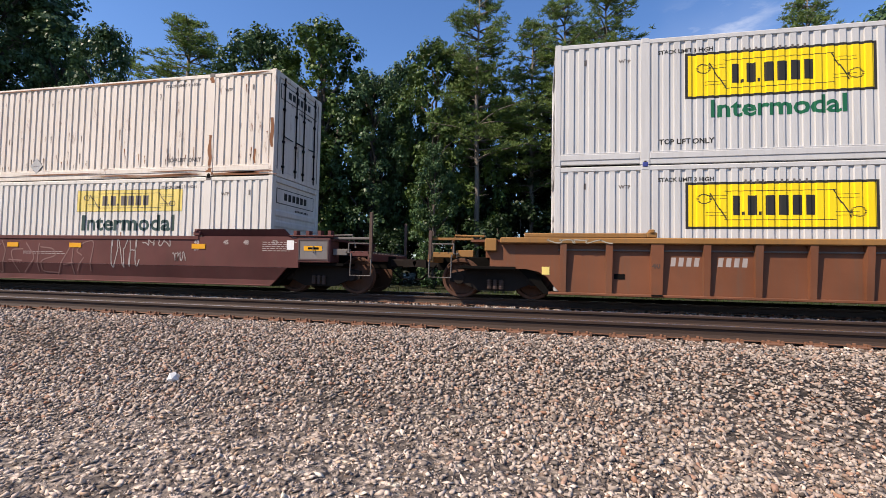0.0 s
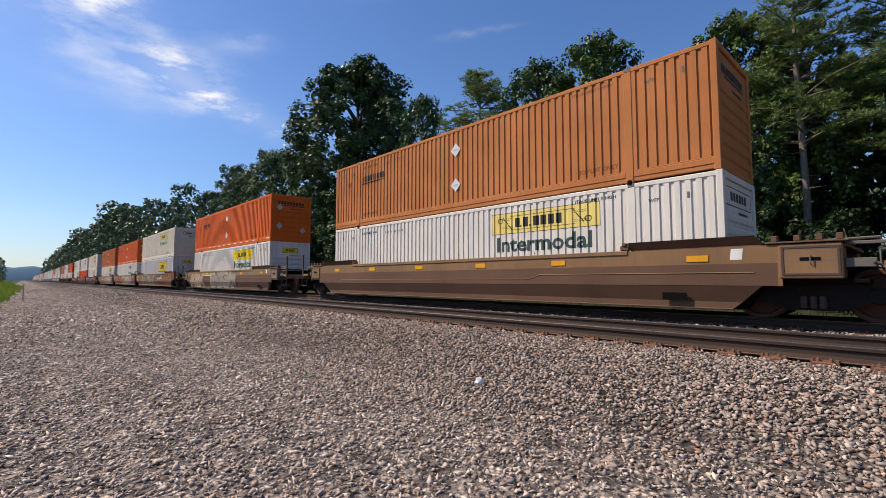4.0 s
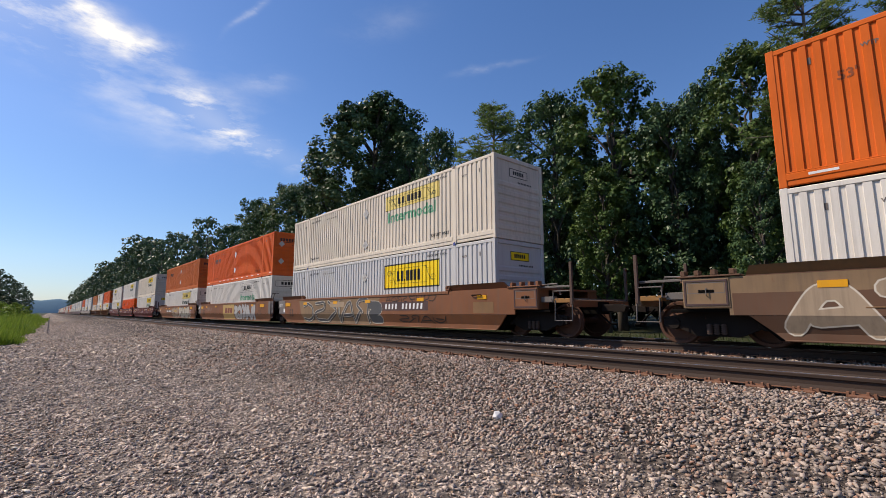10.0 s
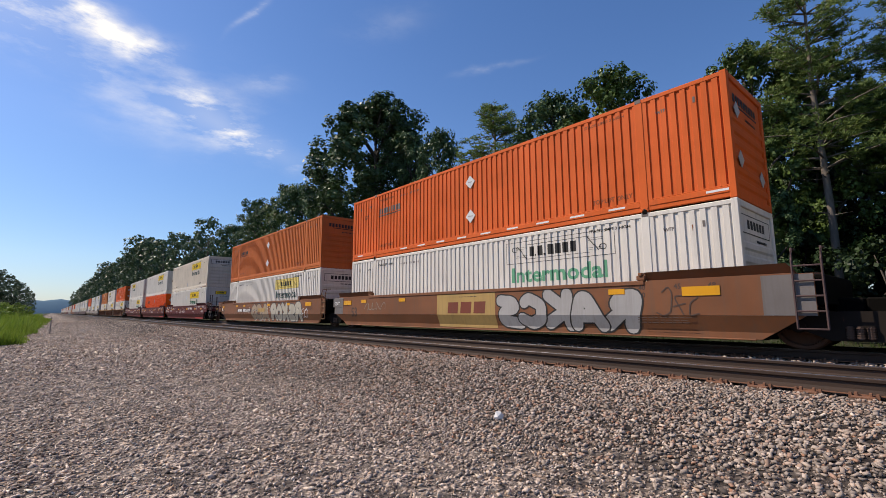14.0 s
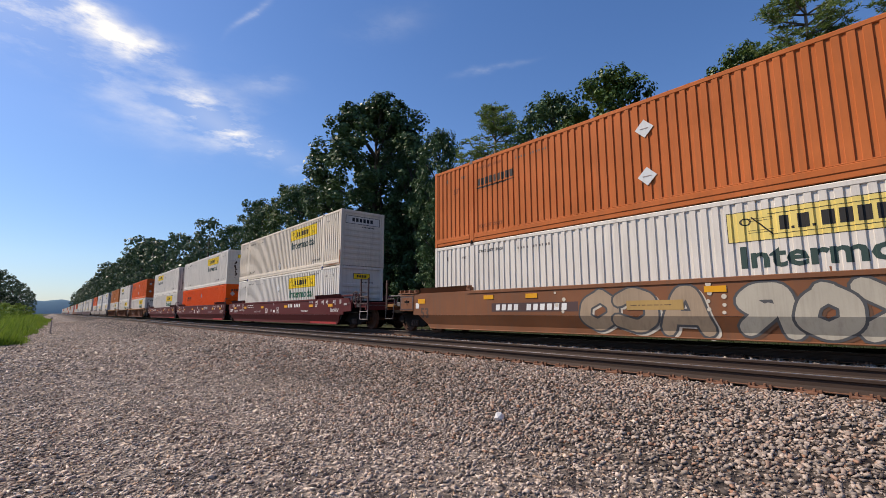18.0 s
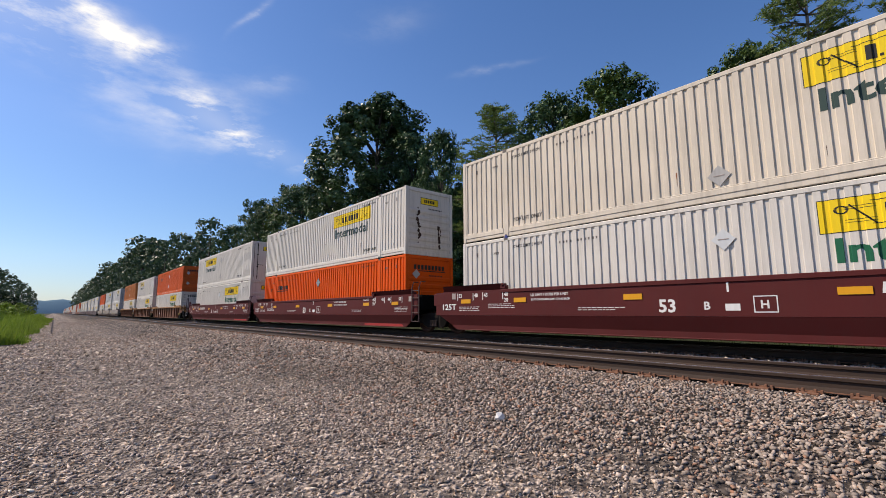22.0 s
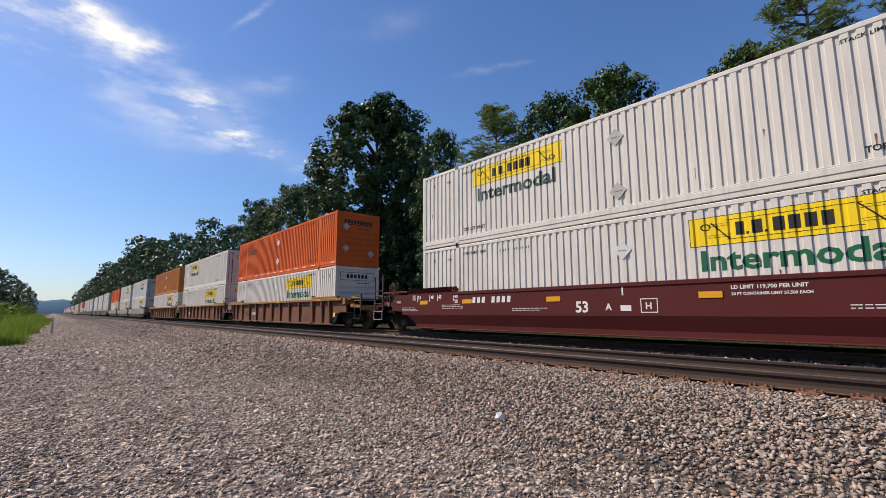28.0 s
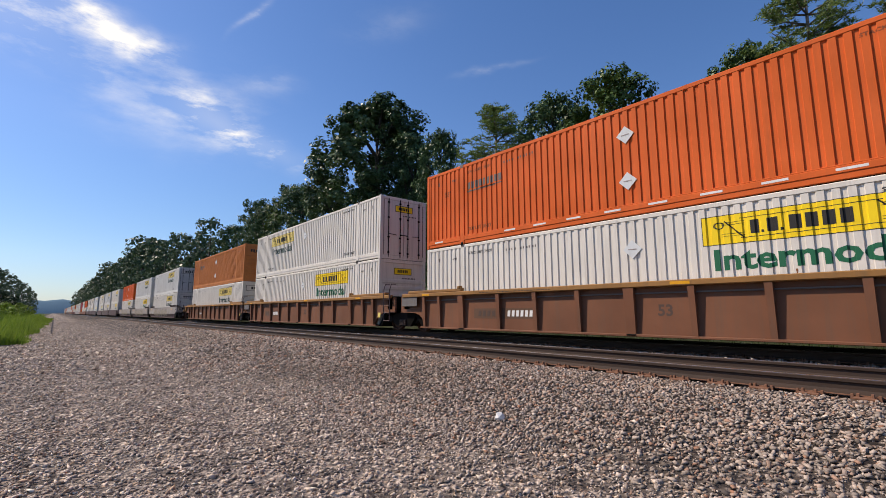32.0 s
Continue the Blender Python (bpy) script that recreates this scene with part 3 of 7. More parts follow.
def ridge(x):
    """How far the corrugated wall steps in at x."""
    u = (x / PITCH) % 1.0
    if u < BENDS[1]:
        return 0.0
    if u < BENDS[2]:
        return DEEP * (u - BENDS[1]) / (BENDS[2] - BENDS[1])
    if u < BENDS[3]:
        return DEEP
    return DEEP * (1.0 - u) / (1.0 - BENDS[3])


def breaks(x0, x1):
    """The x at which the wall bends, from x0 to x1."""
    out = [x0]
    for i in range(int(math.floor(x0 / PITCH)) - 1, int(math.ceil(x1 / PITCH)) + 1):
        for u in BENDS:
            x = (i + u) * PITCH
            if x0 + 1e-4 < x < x1 - 1e-4:
                out.append(x)
    return out + [x1]


WALL_Y = -W2 + 0.012


def patch(mb, x0, x1, z0, z1, off=0.003, side=-1):
    """A strip of wall (or a decal on it) that follows the corrugation."""
    xs = breaks(x0, x1)
    base = len(mb.v)
    for x in xs:
        y = WALL_Y + ridge(x) - off
        mb.v += [(x, y * -side, z0), (x, y * -side, z1)]
    for i in range(len(xs) - 1):
        a = base + 2 * i
        mb.f.append((a, a + 2, a + 3, a + 1) if side < 0 else (a, a + 1, a + 3, a + 2))
    return mb


CORR_TEXT = {}


def corr_text(words, x, z, height, width=None):
    """Letters painted on the corrugated wall."""
    key = (words, round(x, 2), round(z, 2), height, width)
    if key not in CORR_TEXT:
        v, f = text_mesh(words, height, width)
        bm = bmesh.new()
        vs = [bm.verts.new((a + x, b, c + z)) for a, b, c in v]
        for q in f:
            try:
                bm.faces.new([vs[i] for i in q])
            except ValueError:
                pass
        xa, xb = min(p.co.x for p in vs), max(p.co.x for p in vs)
        for cut in breaks(xa, xb)[1:-1]:
            bmesh.ops.bisect_plane(bm, geom=bm.verts[:] + bm.edges[:] + bm.faces[:], plane_co=(cut, 0, 0), plane_no=(1, 0, 0))
        for p in bm.verts:
            p.co.y = WALL_Y + ridge(p.co.x) - 0.004
        for fc in bm.faces:
            fc.normal_update()
            if fc.normal.y > 0:
                fc.normal_flip()
        me = bpy.data.meshes.new("lettering")
        bm.to_mesh(me)
        bm.free()
        CORR_TEXT[key] = me
    return CORR_TEXT[key].copy()


def corr_words(name, words, x, z, height, mat, parent, label="", width=None):
    me = corr_text(words, x, z, height, width)
    me.materials.append(mat)
    return put(name, me, parent, label)


TEMPLATES = {}


def container_template(paint_key, end):
    """A 53-foot domestic container: corrugated walls, posts, rails, ends. end: doors or panel on its leading end."""
    key = (paint_key, end)
    if key in TEMPLATES:
        return TEMPLATES[key]
    m = M[paint_key]
    c = thing("shipping_container", "corrugated steel freight container", "container")
    for side in (-1, 1):
        mb = Mb()
        for a, b in ((-L2 + 0.12, -6.19), (-6.0, 6.0), (6.19, L2 - 0.12)):
            patch(mb, a, b, 0.285, HT - 0.13, 0.0, side)
        part("side_panel", mb, m, c)
        s = side  # outward y sign
        def yy(a, b):
            return (a, b) if s > 0 else (-b, -a)
        rail = Mb()
        y0, y1 = yy(W2 - 0.10, W2)
        for a, b in ((-L2 + 0.12, -6.20), (6.20, L2 - 0.12), (-6.0, 6.0)):
            rail.box(a, b, *yy(W2 - 0.11, W2 - 0.016), 0.03 if abs(a) > 6.1 or abs(b) > 6.1 else 0.012, 0.135, 0.010)
            rail.box(a, b, y0, y1, 0.130, 0.275, 0.014)
            rail.box(a, b, *yy(W2 - 0.10, W2 - 0.008), 0.272, 0.305, 0.008)
        part("bottom_rail", rail, m, c)
        y0, y1 = yy(W2 - 0.09, W2 - 0.004)
        part("top_rail", Mb().box(-L2 + 0.1, L2 - 0.1, y0, y1, HT - 0.135, HT - 0.015, 0.02), m, c)
        for x in (-L2 + 0.07, L2 - 0.07):
            y0, y1 = yy(W2 - 0.16, W2)
            part("corner_post", Mb().box(x - 0.07, x + 0.07, y0, y1, 0.0, HT, 0.012), m, c)
        for x in (-6.096, 6.096):
            y0, y1 = yy(W2 - 0.12, W2 + 0.002)
            po = part("lift_post", Mb().box(x - 0.10, x + 0.10, y0, y1, 0.0, HT - 0.02, 0.01), m, c)
            y0, y1 = yy(W2 - 0.13, W2 + 0.008)
            part("corner_casting", Mb().box(x - 0.085, x + 0.085, y0, y1, HT - 0.115, HT, 0.012), M["ink_faded"] if paint_key != "white_new" else m, po)
            part("corner_casting", Mb().box(x - 0.085, x + 0.085, y0, y1, 0.0, 0.115, 0.012), m, po)
            if s < 0:
                y0, y1 = yy(W2 + 0.0025, W2 + 0.0105)
                part("casting_slot", Mb().box(x - 0.03, x + 0.03, y0, y1, 0.03, 0.085, 0.006), M["ink"], po)
    roof = Mb()
    xs = np.linspace(-L2 + 0.05, L2 - 0.05, 73)
    for i, x in enumerate(xs):
        z = HT - (0.012 if i % 2 else 0.03)
        roof.v += [(x, -W2 + 0.02, z), (x, W2 - 0.02, z)]
    roof.f = [(2 * i, 2 * i + 2, 2 * i + 3, 2 * i + 1) for i in range(72)]
    part("roof", roof, m, c)
    part("floor_frame", Mb().box(-L2 + 0.06, L2 - 0.06, -W2 + 0.05, W2 - 0.05, 0.05, 0.16), M["black"], c)
    for e in (1, -1):
        x = e * L2
        kind = end if e > 0 else "panel"
        head = Mb().box(min(x, x - e * 0.1), max(x, x - e * 0.1), -W2 + 0.162, W2 - 0.162, HT - 0.16, HT - 0.01, 0.012)
        part("end_header", head, m, c)
        head = Mb().box(min(x, x - e * 0.1), max(x, x - e * 0.1), -W2 + 0.162, W2 - 0.162, 0.0, 0.17, 0.012)
        part("end_sill", head, m, c)
        if kind == "panel":
            mb = Mb()
            zs, xo = [0.17], [0.05]
            z = 0.30
            while z < HT - 1.05:
                zs += [z, z + 0.05, z + 0.16, z + 0.21]
                xo += [0.05, 0.02, 0.02, 0.05]
                z += 0.30
            zs.append(HT - 0.16)
            xo.append(0.05)
            for zz, o in zip(zs, xo):
                mb.v += [(x - e * o, -W2 + 0.16, zz), (x - e * o, W2 - 0.16, zz)]
            mb.f = [(2 * i, 2 * i + 1, 2 * i + 3, 2 * i + 2)[::e] for i in range(len(zs) - 1)]
            part("end_panel", mb, m, c)
        else:
            for s in (-1, 1):
                y0, y1 = sorted((s * 0.012, s * (W2 - 0.165)))
                leaf = part("door", Mb().box(x - 0.06, x - 0.02, y0, y1, 0.175, HT - 0.165, 0.008), m, c)
                for yb in (0.22, 0.86):
                    rod = Mb().rod([(x + 0.012, s * yb, 0.10), (x + 0.012, s * yb, HT - 0.1)], 0.02, 6)
                    for zb in (0.3, 1.0, 1.9, 2.6):
                        rod.box(x - 0.02, x + 0.03, s * yb - 0.045, s * yb + 0.045, zb - 0.03, zb + 0.03)
                    part("lock_rod", rod, M["steel"], leaf)
                    part("door_handle", Mb().rod([(x + 0.03, s * yb, 1.15), (x + 0.04, s * yb - s * 0.42, 1.12)], 0.016, 5), M["steel"], leaf)
                part("hinge_strip", Mb().box(x - 0.018, x - 0.010, min(s * 1.09, s * 1.12), max(s * 1.09, s * 1.12), 0.2, HT - 0.2), M["ink_faded"], leaf)
    TEMPLATES[key] = c
    return c


def name_panel(c, x0, x1, z0, z1, ground, ink, border=0.0, words=True, inkname="black lettering blocks"):
    """A coloured sign with a thin scroll outline and dark blocks where a name stands."""
    mb = Mb()
    patch(mb, x0, x1, z0, z1, 0.003)
    sign = part("sign_panel", mb, ground, c, "yellow advertising panel" if ground in (M["yellow"], M["yellow_pale"]) else "")
    b = border if border else 0.014
    rim = Mb()
    for a in ((x0 - b, x1 + b, z1, z1 + b), (x0 - b, x1 + b, z0 - b, z0), (x0 - b, x0, z0, z1), (x1, x1 + b, z0, z1)):
        patch(rim, *a, 0.003)
    part("sign_border", rim, ink, sign)
    w, h = x1 - x0, z1 - z0
    ln = Mb()
    t = 0.012
    for fz in (0.16, 0.84):
        patch(ln, x0 + 0.20 * w, x0 + 0.80 * w, z0 + fz * h - t / 2, z0 + fz * h + t / 2, 0.0055)
    for a in (0.26, 0.34, 0.66, 0.74):
        patch(ln, x0 + 0.10 * w, x0 + 0.22 * w, z0 + a * h - 0.004, z0 + a * h + 0.004, 0.0055)
        patch(ln, x0 + 0.79 * w, x0 + 0.91 * w, z0 + a * h - 0.004, z0 + a * h + 0.004, 0.0055)
    for x in (0.09, 0.91):
        for i in range(18):
            a0, a1 = 2 * math.pi * i / 18, 2 * math.pi * (i + 1) / 18
            ax = x0 + x * w + 0.07 * h * 4 * math.cos((a0 + a1) / 2) * 0.5
            az = z0 + 0.5 * h + (0.16 if x < 0.5 else -0.16) * h + 0.11 * h * math.sin((a0 + a1) / 2)
            patch(ln, ax - 0.022, ax + 0.022, az - 0.009, az + 0.009, 0.0055)
    for k in range(27):
        f = k / 26
        patch(ln, x0 + (0.12 + 0.09 * f) * w, x0 + (0.127 + 0.09 * f) * w, z0 + (0.78 - 0.6 * f) * h - 0.012, z0 + (0.78 - 0.6 * f) * h + 0.012, 0.0055)
        patch(ln, x0 + (0.78 + 0.09 * f) * w, x0 + (0.787 + 0.09 * f) * w, z0 + (0.82 - 0.6 * f) * h - 0.012, z0 + (0.82 - 0.6 * f) * h + 0.012, 0.0055)
    part("scroll_line", ln, ink, sign)["kind"] = "stuff"
    za, zb = z0 + 0.27 * h, z0 + 0.73 * h
    cx = x0 + 0.25 * w
    for wd, gp, low in ((0.040, 0.010, 0), (0.014, 0.016, 1), (0.050, 0.010, 0), (0.014, 0.026, 1), (0.052, 0.018, 0), (0.052, 0.018, 0), (0.052, 0.018, 0), (0.050, 0.0, 0)):
        part("name_block", patch(Mb(), cx, cx + wd * w, za, za + 0.18 * (zb - za) if low else zb, 0.006), ink, sign)
        cx += (wd + gp) * w
    return sign


def diamond(c, x, z, r, mat):
    """A placard holder: a square plate on its corner."""
    y = -W2 - 0.006
    pl = Mb()
    pl.prism([(x - r, z), (x, z - r), (x + r, z), (x, z + r)], y, y + 0.02)
    o = part("placard_holder", pl, mat, c, "diamond-shaped placard plate")
    part("placard_bar", Mb().box(x - r * 0.45, x + r * 0.45, y - 0.006, y, z - 0.012, z + 0.012, 0.002), M["stencil"], o)


def digits(c, x, z, n, mat, h=0.085, step=0.115, name="number_block"):
    mb = Mb()
    for i in range(n):
        if i == 4:
            continue
        patch(mb, x + i * step, x + i * step + step * 0.36, z, z + h * 0.8, 0.0045)
    part(name, mb, M["ink_faded"], c, "row of small dark number blocks")["kind"] = "stuff"


def markings(c, ink, left=True):
    """Small stencils that the container carries on its near wall."""
    corr_words("stencil", "STACK LIMIT 3 HIGH", -5.82, 2.50, 0.095, ink, c, "", 1.12)
    digits(c, -4.1, 2.45, 11, ink)
    corr_words("stencil", "TOP LIFT ONLY", -5.80, 0.44, 0.125, ink, c, "", 1.12)
    corr_words("stencil", "TOP LIFT ONLY", 4.70, 0.42, 0.125, ink, c, "", 1.12)
    corr_words("stencil", "WTP", -6.66, 2.36, 0.085, M["ink_faded"], c)
    corr_words("stencil", "WTP", 6.50, 2.36, 0.085, M["ink_faded"], c)
    corr_words("stencil", "STACK LIMIT 3 HIGH", 4.55, 2.58, 0.08, ink, c, "", 1.15)
    hook = Mb()
    for x in (-7.42, 7.36):
        patch(hook, x, x + 0.05, 2.36, 2.50, 0.008)
    part("tie_ring", hook, M["ink_faded"], c)["kind"] = "stuff"


def end_sign(c, ground, ink, kind):
    """The name panel on the leading end wall."""
    x = L2 - 0.0505 + 0.006
    if kind == "doors":
        x = L2 - 0.012
    hw, za, zb = (0.46, 2.24, 2.50) if ground in (M["yellow"], M["cream"]) else (1.00, 2.20, 2.58)
    host, n = c, 6
    if ground in (M["orange"], M["orange_pale"], M["orange_red"], M["orange_tan"], M["orange_vivid"]):
        hw, n = 0.92, 9
        part("underline", Mb().box(x - 0.002, x + 0.003, -0.62, 0.86, 2.225, 2.262), ink, c)
    else:
        host = part("end_sign", Mb().box(x - 0.002, x + 0.002, -hw, hw, za, zb), ground, c)
        rim = Mb()
        for a in ((-hw - 0.03, hw + 0.03, zb, zb + 0.022), (-hw - 0.03, hw + 0.03, za - 0.022, za), (-hw - 0.03, -hw, za, zb), (hw, hw + 0.03, za, zb)):
            rim.box(x - 0.002, x + 0.002, a[0], a[1], a[2], a[3])
        part("sign_border", rim, ink, host)
    step = hw * 1.3 / n if n == 6 else hw * 1.85 / n
    for i in range(n):
        y = -step * n / 2 + i * step
        part("name_block", Mb().box(x + 0.002, x + 0.005, y, y + step * 0.70, za + 0.26 * (zb - za), zb - 0.22 * (zb - za)), ink, host)
    small = Mb()
    for i in range(9):
        small.box(x, x + 0.004, -0.05 + i * 0.085, -0.05 + i * 0.085 + 0.05, 2.03, 2.085)
    part("number_block", small, ink, c)["kind"] = "stuff"


def container(spec, x, z, train_x):
    """One container in the train. spec: paint, end, sign, colours."""
    paint_key, end = spec["paint"], spec.get("end", "panel")
    c = copy_thing(container_template(paint_key, end), pose(x, TRACK_Y, z))
    c["label"] = spec["label"]
    c["group"] = "containers on the train"
    ink = M[spec.get("ink", "ink")]
    sign = spec.get("sign")
    side = spec.get("at", 1)
    if sign:
        x0 = 1.65 if side > 0 else -5.25
        if sign == "big":
            name_panel(c, x0 + 0.04, x0 + 3.58, 1.50, 2.42, M["yellow"], M["ink"], 0.055)
        elif sign == "outline":
            name_panel(c, x0, x0 + 3.62, 1.98, 2.62, M[paint_key], M["ink_faded"] if spec.get("dim") else M["ink"])
        else:
            name_panel(c, x0, x0 + 3.62, 1.95, 2.56, M[sign], ink)
    if spec.get("word"):
        zw = spec.get("word_z", 1.38)
        wd = 3.2 if not spec.get("word_w") else spec["word_w"]
        corr_words("lettering", "Intermodal", (1.84 if side > 0 else -5.05) + (0.3 if wd < 3 else 0), zw, 0.46 if wd > 3 else 0.40, M[spec["word"]], c, "green lettering", wd)
    if spec.get("logo"):
        lx = -5.80
        for i in range(9):
            part("name_block", patch(Mb(), lx + i * 0.182, lx + i * 0.182 + 0.125, 1.93, 2.17, 0.0045), M[spec["logo"]], c)
        mb = Mb()
        patch(mb, lx - 0.03, lx + 1.30, 1.82, 1.875, 0.0045)
        patch(mb, lx + 0.62, lx + 1.6, 1.845, 1.875, 0.0045)
        part("underline", mb, M[spec["logo"]], c)
        corr_words("stencil", "53'", -7.02, 1.86, 0.20, ink, c)
    markings(c, ink)
    for dz in spec.get("diamonds", ()):
        diamond(c, 0.04, dz, 0.235, M["plate_grey" if spec.get("plate", "silver") == paint_key else spec.get("plate", "silver")])
    if spec.get("end_sign"):
        end_sign(c, M[spec["end_sign"]], M["ink"], end)
    if spec.get("end_plates"):
        for yy, zz in ((-0.75, 2.1), (-0.75, 0.95), (0.75, 0.75)):
            pl = Mb()
            xx = L2 - 0.017
            n = [(xx, yy - 0.2, zz), (xx, yy, zz - 0.2), (xx, yy + 0.2, zz), (xx, yy, zz + 0.2)]
            pl.add(n + [(a + 0.012, b, d) for a, b, d in n], [(4, 5, 6, 7), (0, 1, 5, 4), (1, 2, 6, 5), (2, 3, 7, 6), (3, 0, 4, 7)])
            part("placard_holder", pl, M["plate_grey"], c)
    if spec.get("end_stains"):
        r = random.Random(31)
        for yc, low, high in ((-0.62, 0.55, 2.1), (0.55, 0.4, 1.3)):
            zs = low
            while zs < high:
                wide, tall, off = r.uniform(0.03, 0.12), r.uniform(0.04, 0.13), r.uniform(-0.07, 0.07)
                ring = [(yc + off + wide * r.uniform(0.6, 1.2) * math.cos(a * 0.628), zs + tall * r.uniform(0.6, 1.2) * math.sin(a * 0.628)) for a in range(10)]
                part("rust_stain", Mb().add([(L2 - 0.016, p, q) for p, q in ring], [tuple(range(10))]), M["rust_dark"], c, "dark rust stain")
                zs += r.uniform(0.07, 0.2)
    if spec.get("tape"):
        mb = Mb()
        for i in range(14):
            xx = -7.6 + i * 1.16
            if abs(abs(xx) - 6.0) > 0.75:
                mb.box(xx, xx + 0.45, -W2 - 0.003, -W2, 0.180, 0.230)
        part("reflective_tape", mb, M["sign_white"], c, "white reflective tape")["kind"] = "stuff"
    for xx, zz, ww, hh in spec.get("rust", ()):
        mb = Mb()
        n = 9
        pts = []
        for k in range(n):
            f = k / (n - 1)
            pts.append((xx + ww * (-0.5 + 0.22 * math.sin(9 * f + xx) + 0.10 * random.uniform(-1, 1)), zz + hh * f))
        for k in range(n - 1, -1, -1):
            f = k / (n - 1)
            pts.append((xx + ww * (0.5 + 0.2 * math.sin(7 * f + 2 * xx) + 0.10 * random.uniform(-1, 1)), zz + hh * f))
        mb.add([(a, -W2 - 0.0055, b) for a, b in pts], [(k, 2 * n - 1 - k, 2 * n - 2 - k, k + 1) for k in range(n - 1)])
        part("rust_patch", mb, M["rust_patch"], c)
    if spec.get("streaks"):
        r = random.Random(9 + len(spec["label"]))
        for k in range(spec["streaks"]):
            i0 = r.randrange(-36, 36)
            xs = (i0 + r.uniform(0.14, 0.38)) * PITCH
            if abs(abs(xs) - 6.1) < 0.25:
                continue
            z0 = r.choice((0.31, 0.32, 0.36, 0.48, 1.1, 2.2)) + r.uniform(0, 0.15)
            ww, hh = r.uniform(0.006, 0.022), r.uniform(0.06, 0.34)
            run = []
            for f in (0.0, 0.25, 0.55, 0.8, 1.0):
                run.append((xs - ww * (0.25 + 0.75 * f) * r.uniform(0.6, 1.2), z0 + hh * f))
            for f in (1.0, 0.8, 0.55, 0.25, 0.0):
                run.append((xs + ww * (0.25 + 0.75 * f) * r.uniform(0.6, 1.2), z0 + hh * f))
            part("rust_streak", Mb().add([(a, WALL_Y - 0.0035, b) for a, b in run], [(k, k + 1, 8 - k, 9 - k) for k in range(4)]), M["rust_patch" if r.random() < 0.6 else "rust_dark"], c)
    for xx in (-6.096, 6.096):
        if spec.get("upper"):
            lk = Mb().box(xx - 0.06, xx + 0.06, -W2 - 0.02, -W2 + 0.10, -0.055, 0.06, 0.015)
            part("twist_lock", lk, M["blue"] if paint_key in ("white_new", "cream") else M["black"], c, "container twist lock")
    MOVERS.append((c, x, TRACK_Y, z))
    return c


MOVERS = []

# ---- well cars ----
TURNERS = []


KINK, LIP, INSET = 0.657, 0.325, 0.128   # where the lower wall leans in, where it turns upright again, and by how much


def wall_y(z):
    """Outer face of a flat-sided car: upright, then leaning in below the kink, then an upright lip."""
    return -1.5605 + INSET * min(1.0, max(0.0, (KINK - z) / (KINK - LIP)))


def hug(mb):
    """Lays flat paint on the car's wall, bent at its kink."""
    bm = bmesh.new()
    vs = [bm.verts.new(p) for p in mb.v]
    for q in mb.f:
        try:
            bm.faces.new([vs[i] for i in q])
        except ValueError:
            pass
    for cut in (KINK, LIP):
        bmesh.ops.bisect_plane(bm, geom=bm.verts[:] + bm.edges[:] + bm.faces[:], plane_co=(0, 0, cut), plane_no=(0, 0, 1))
    bm.verts.index_update()
    out = Mb()
    out.v = [(p.co.x, wall_y(p.co.z) + (p.co.y + 1.5605), p.co.z) for p in bm.verts]
    out.f = [tuple(p.index for p in f.verts) for f in bm.faces]
    bm.free()
    return out


def flat_words(name, words, x, z, height, mat, parent, label="", y=-1.5625, width=None, shear=0.0):
    v, f = text_mesh(words, height, width, shear)
    mb = Mb().add([(a + x, y, c + z) for a, b, c in v], f)
    if z < 0.657 and y < -1.5:
        mb = hug(mb)
    return part(name, mb, mat, parent, label)


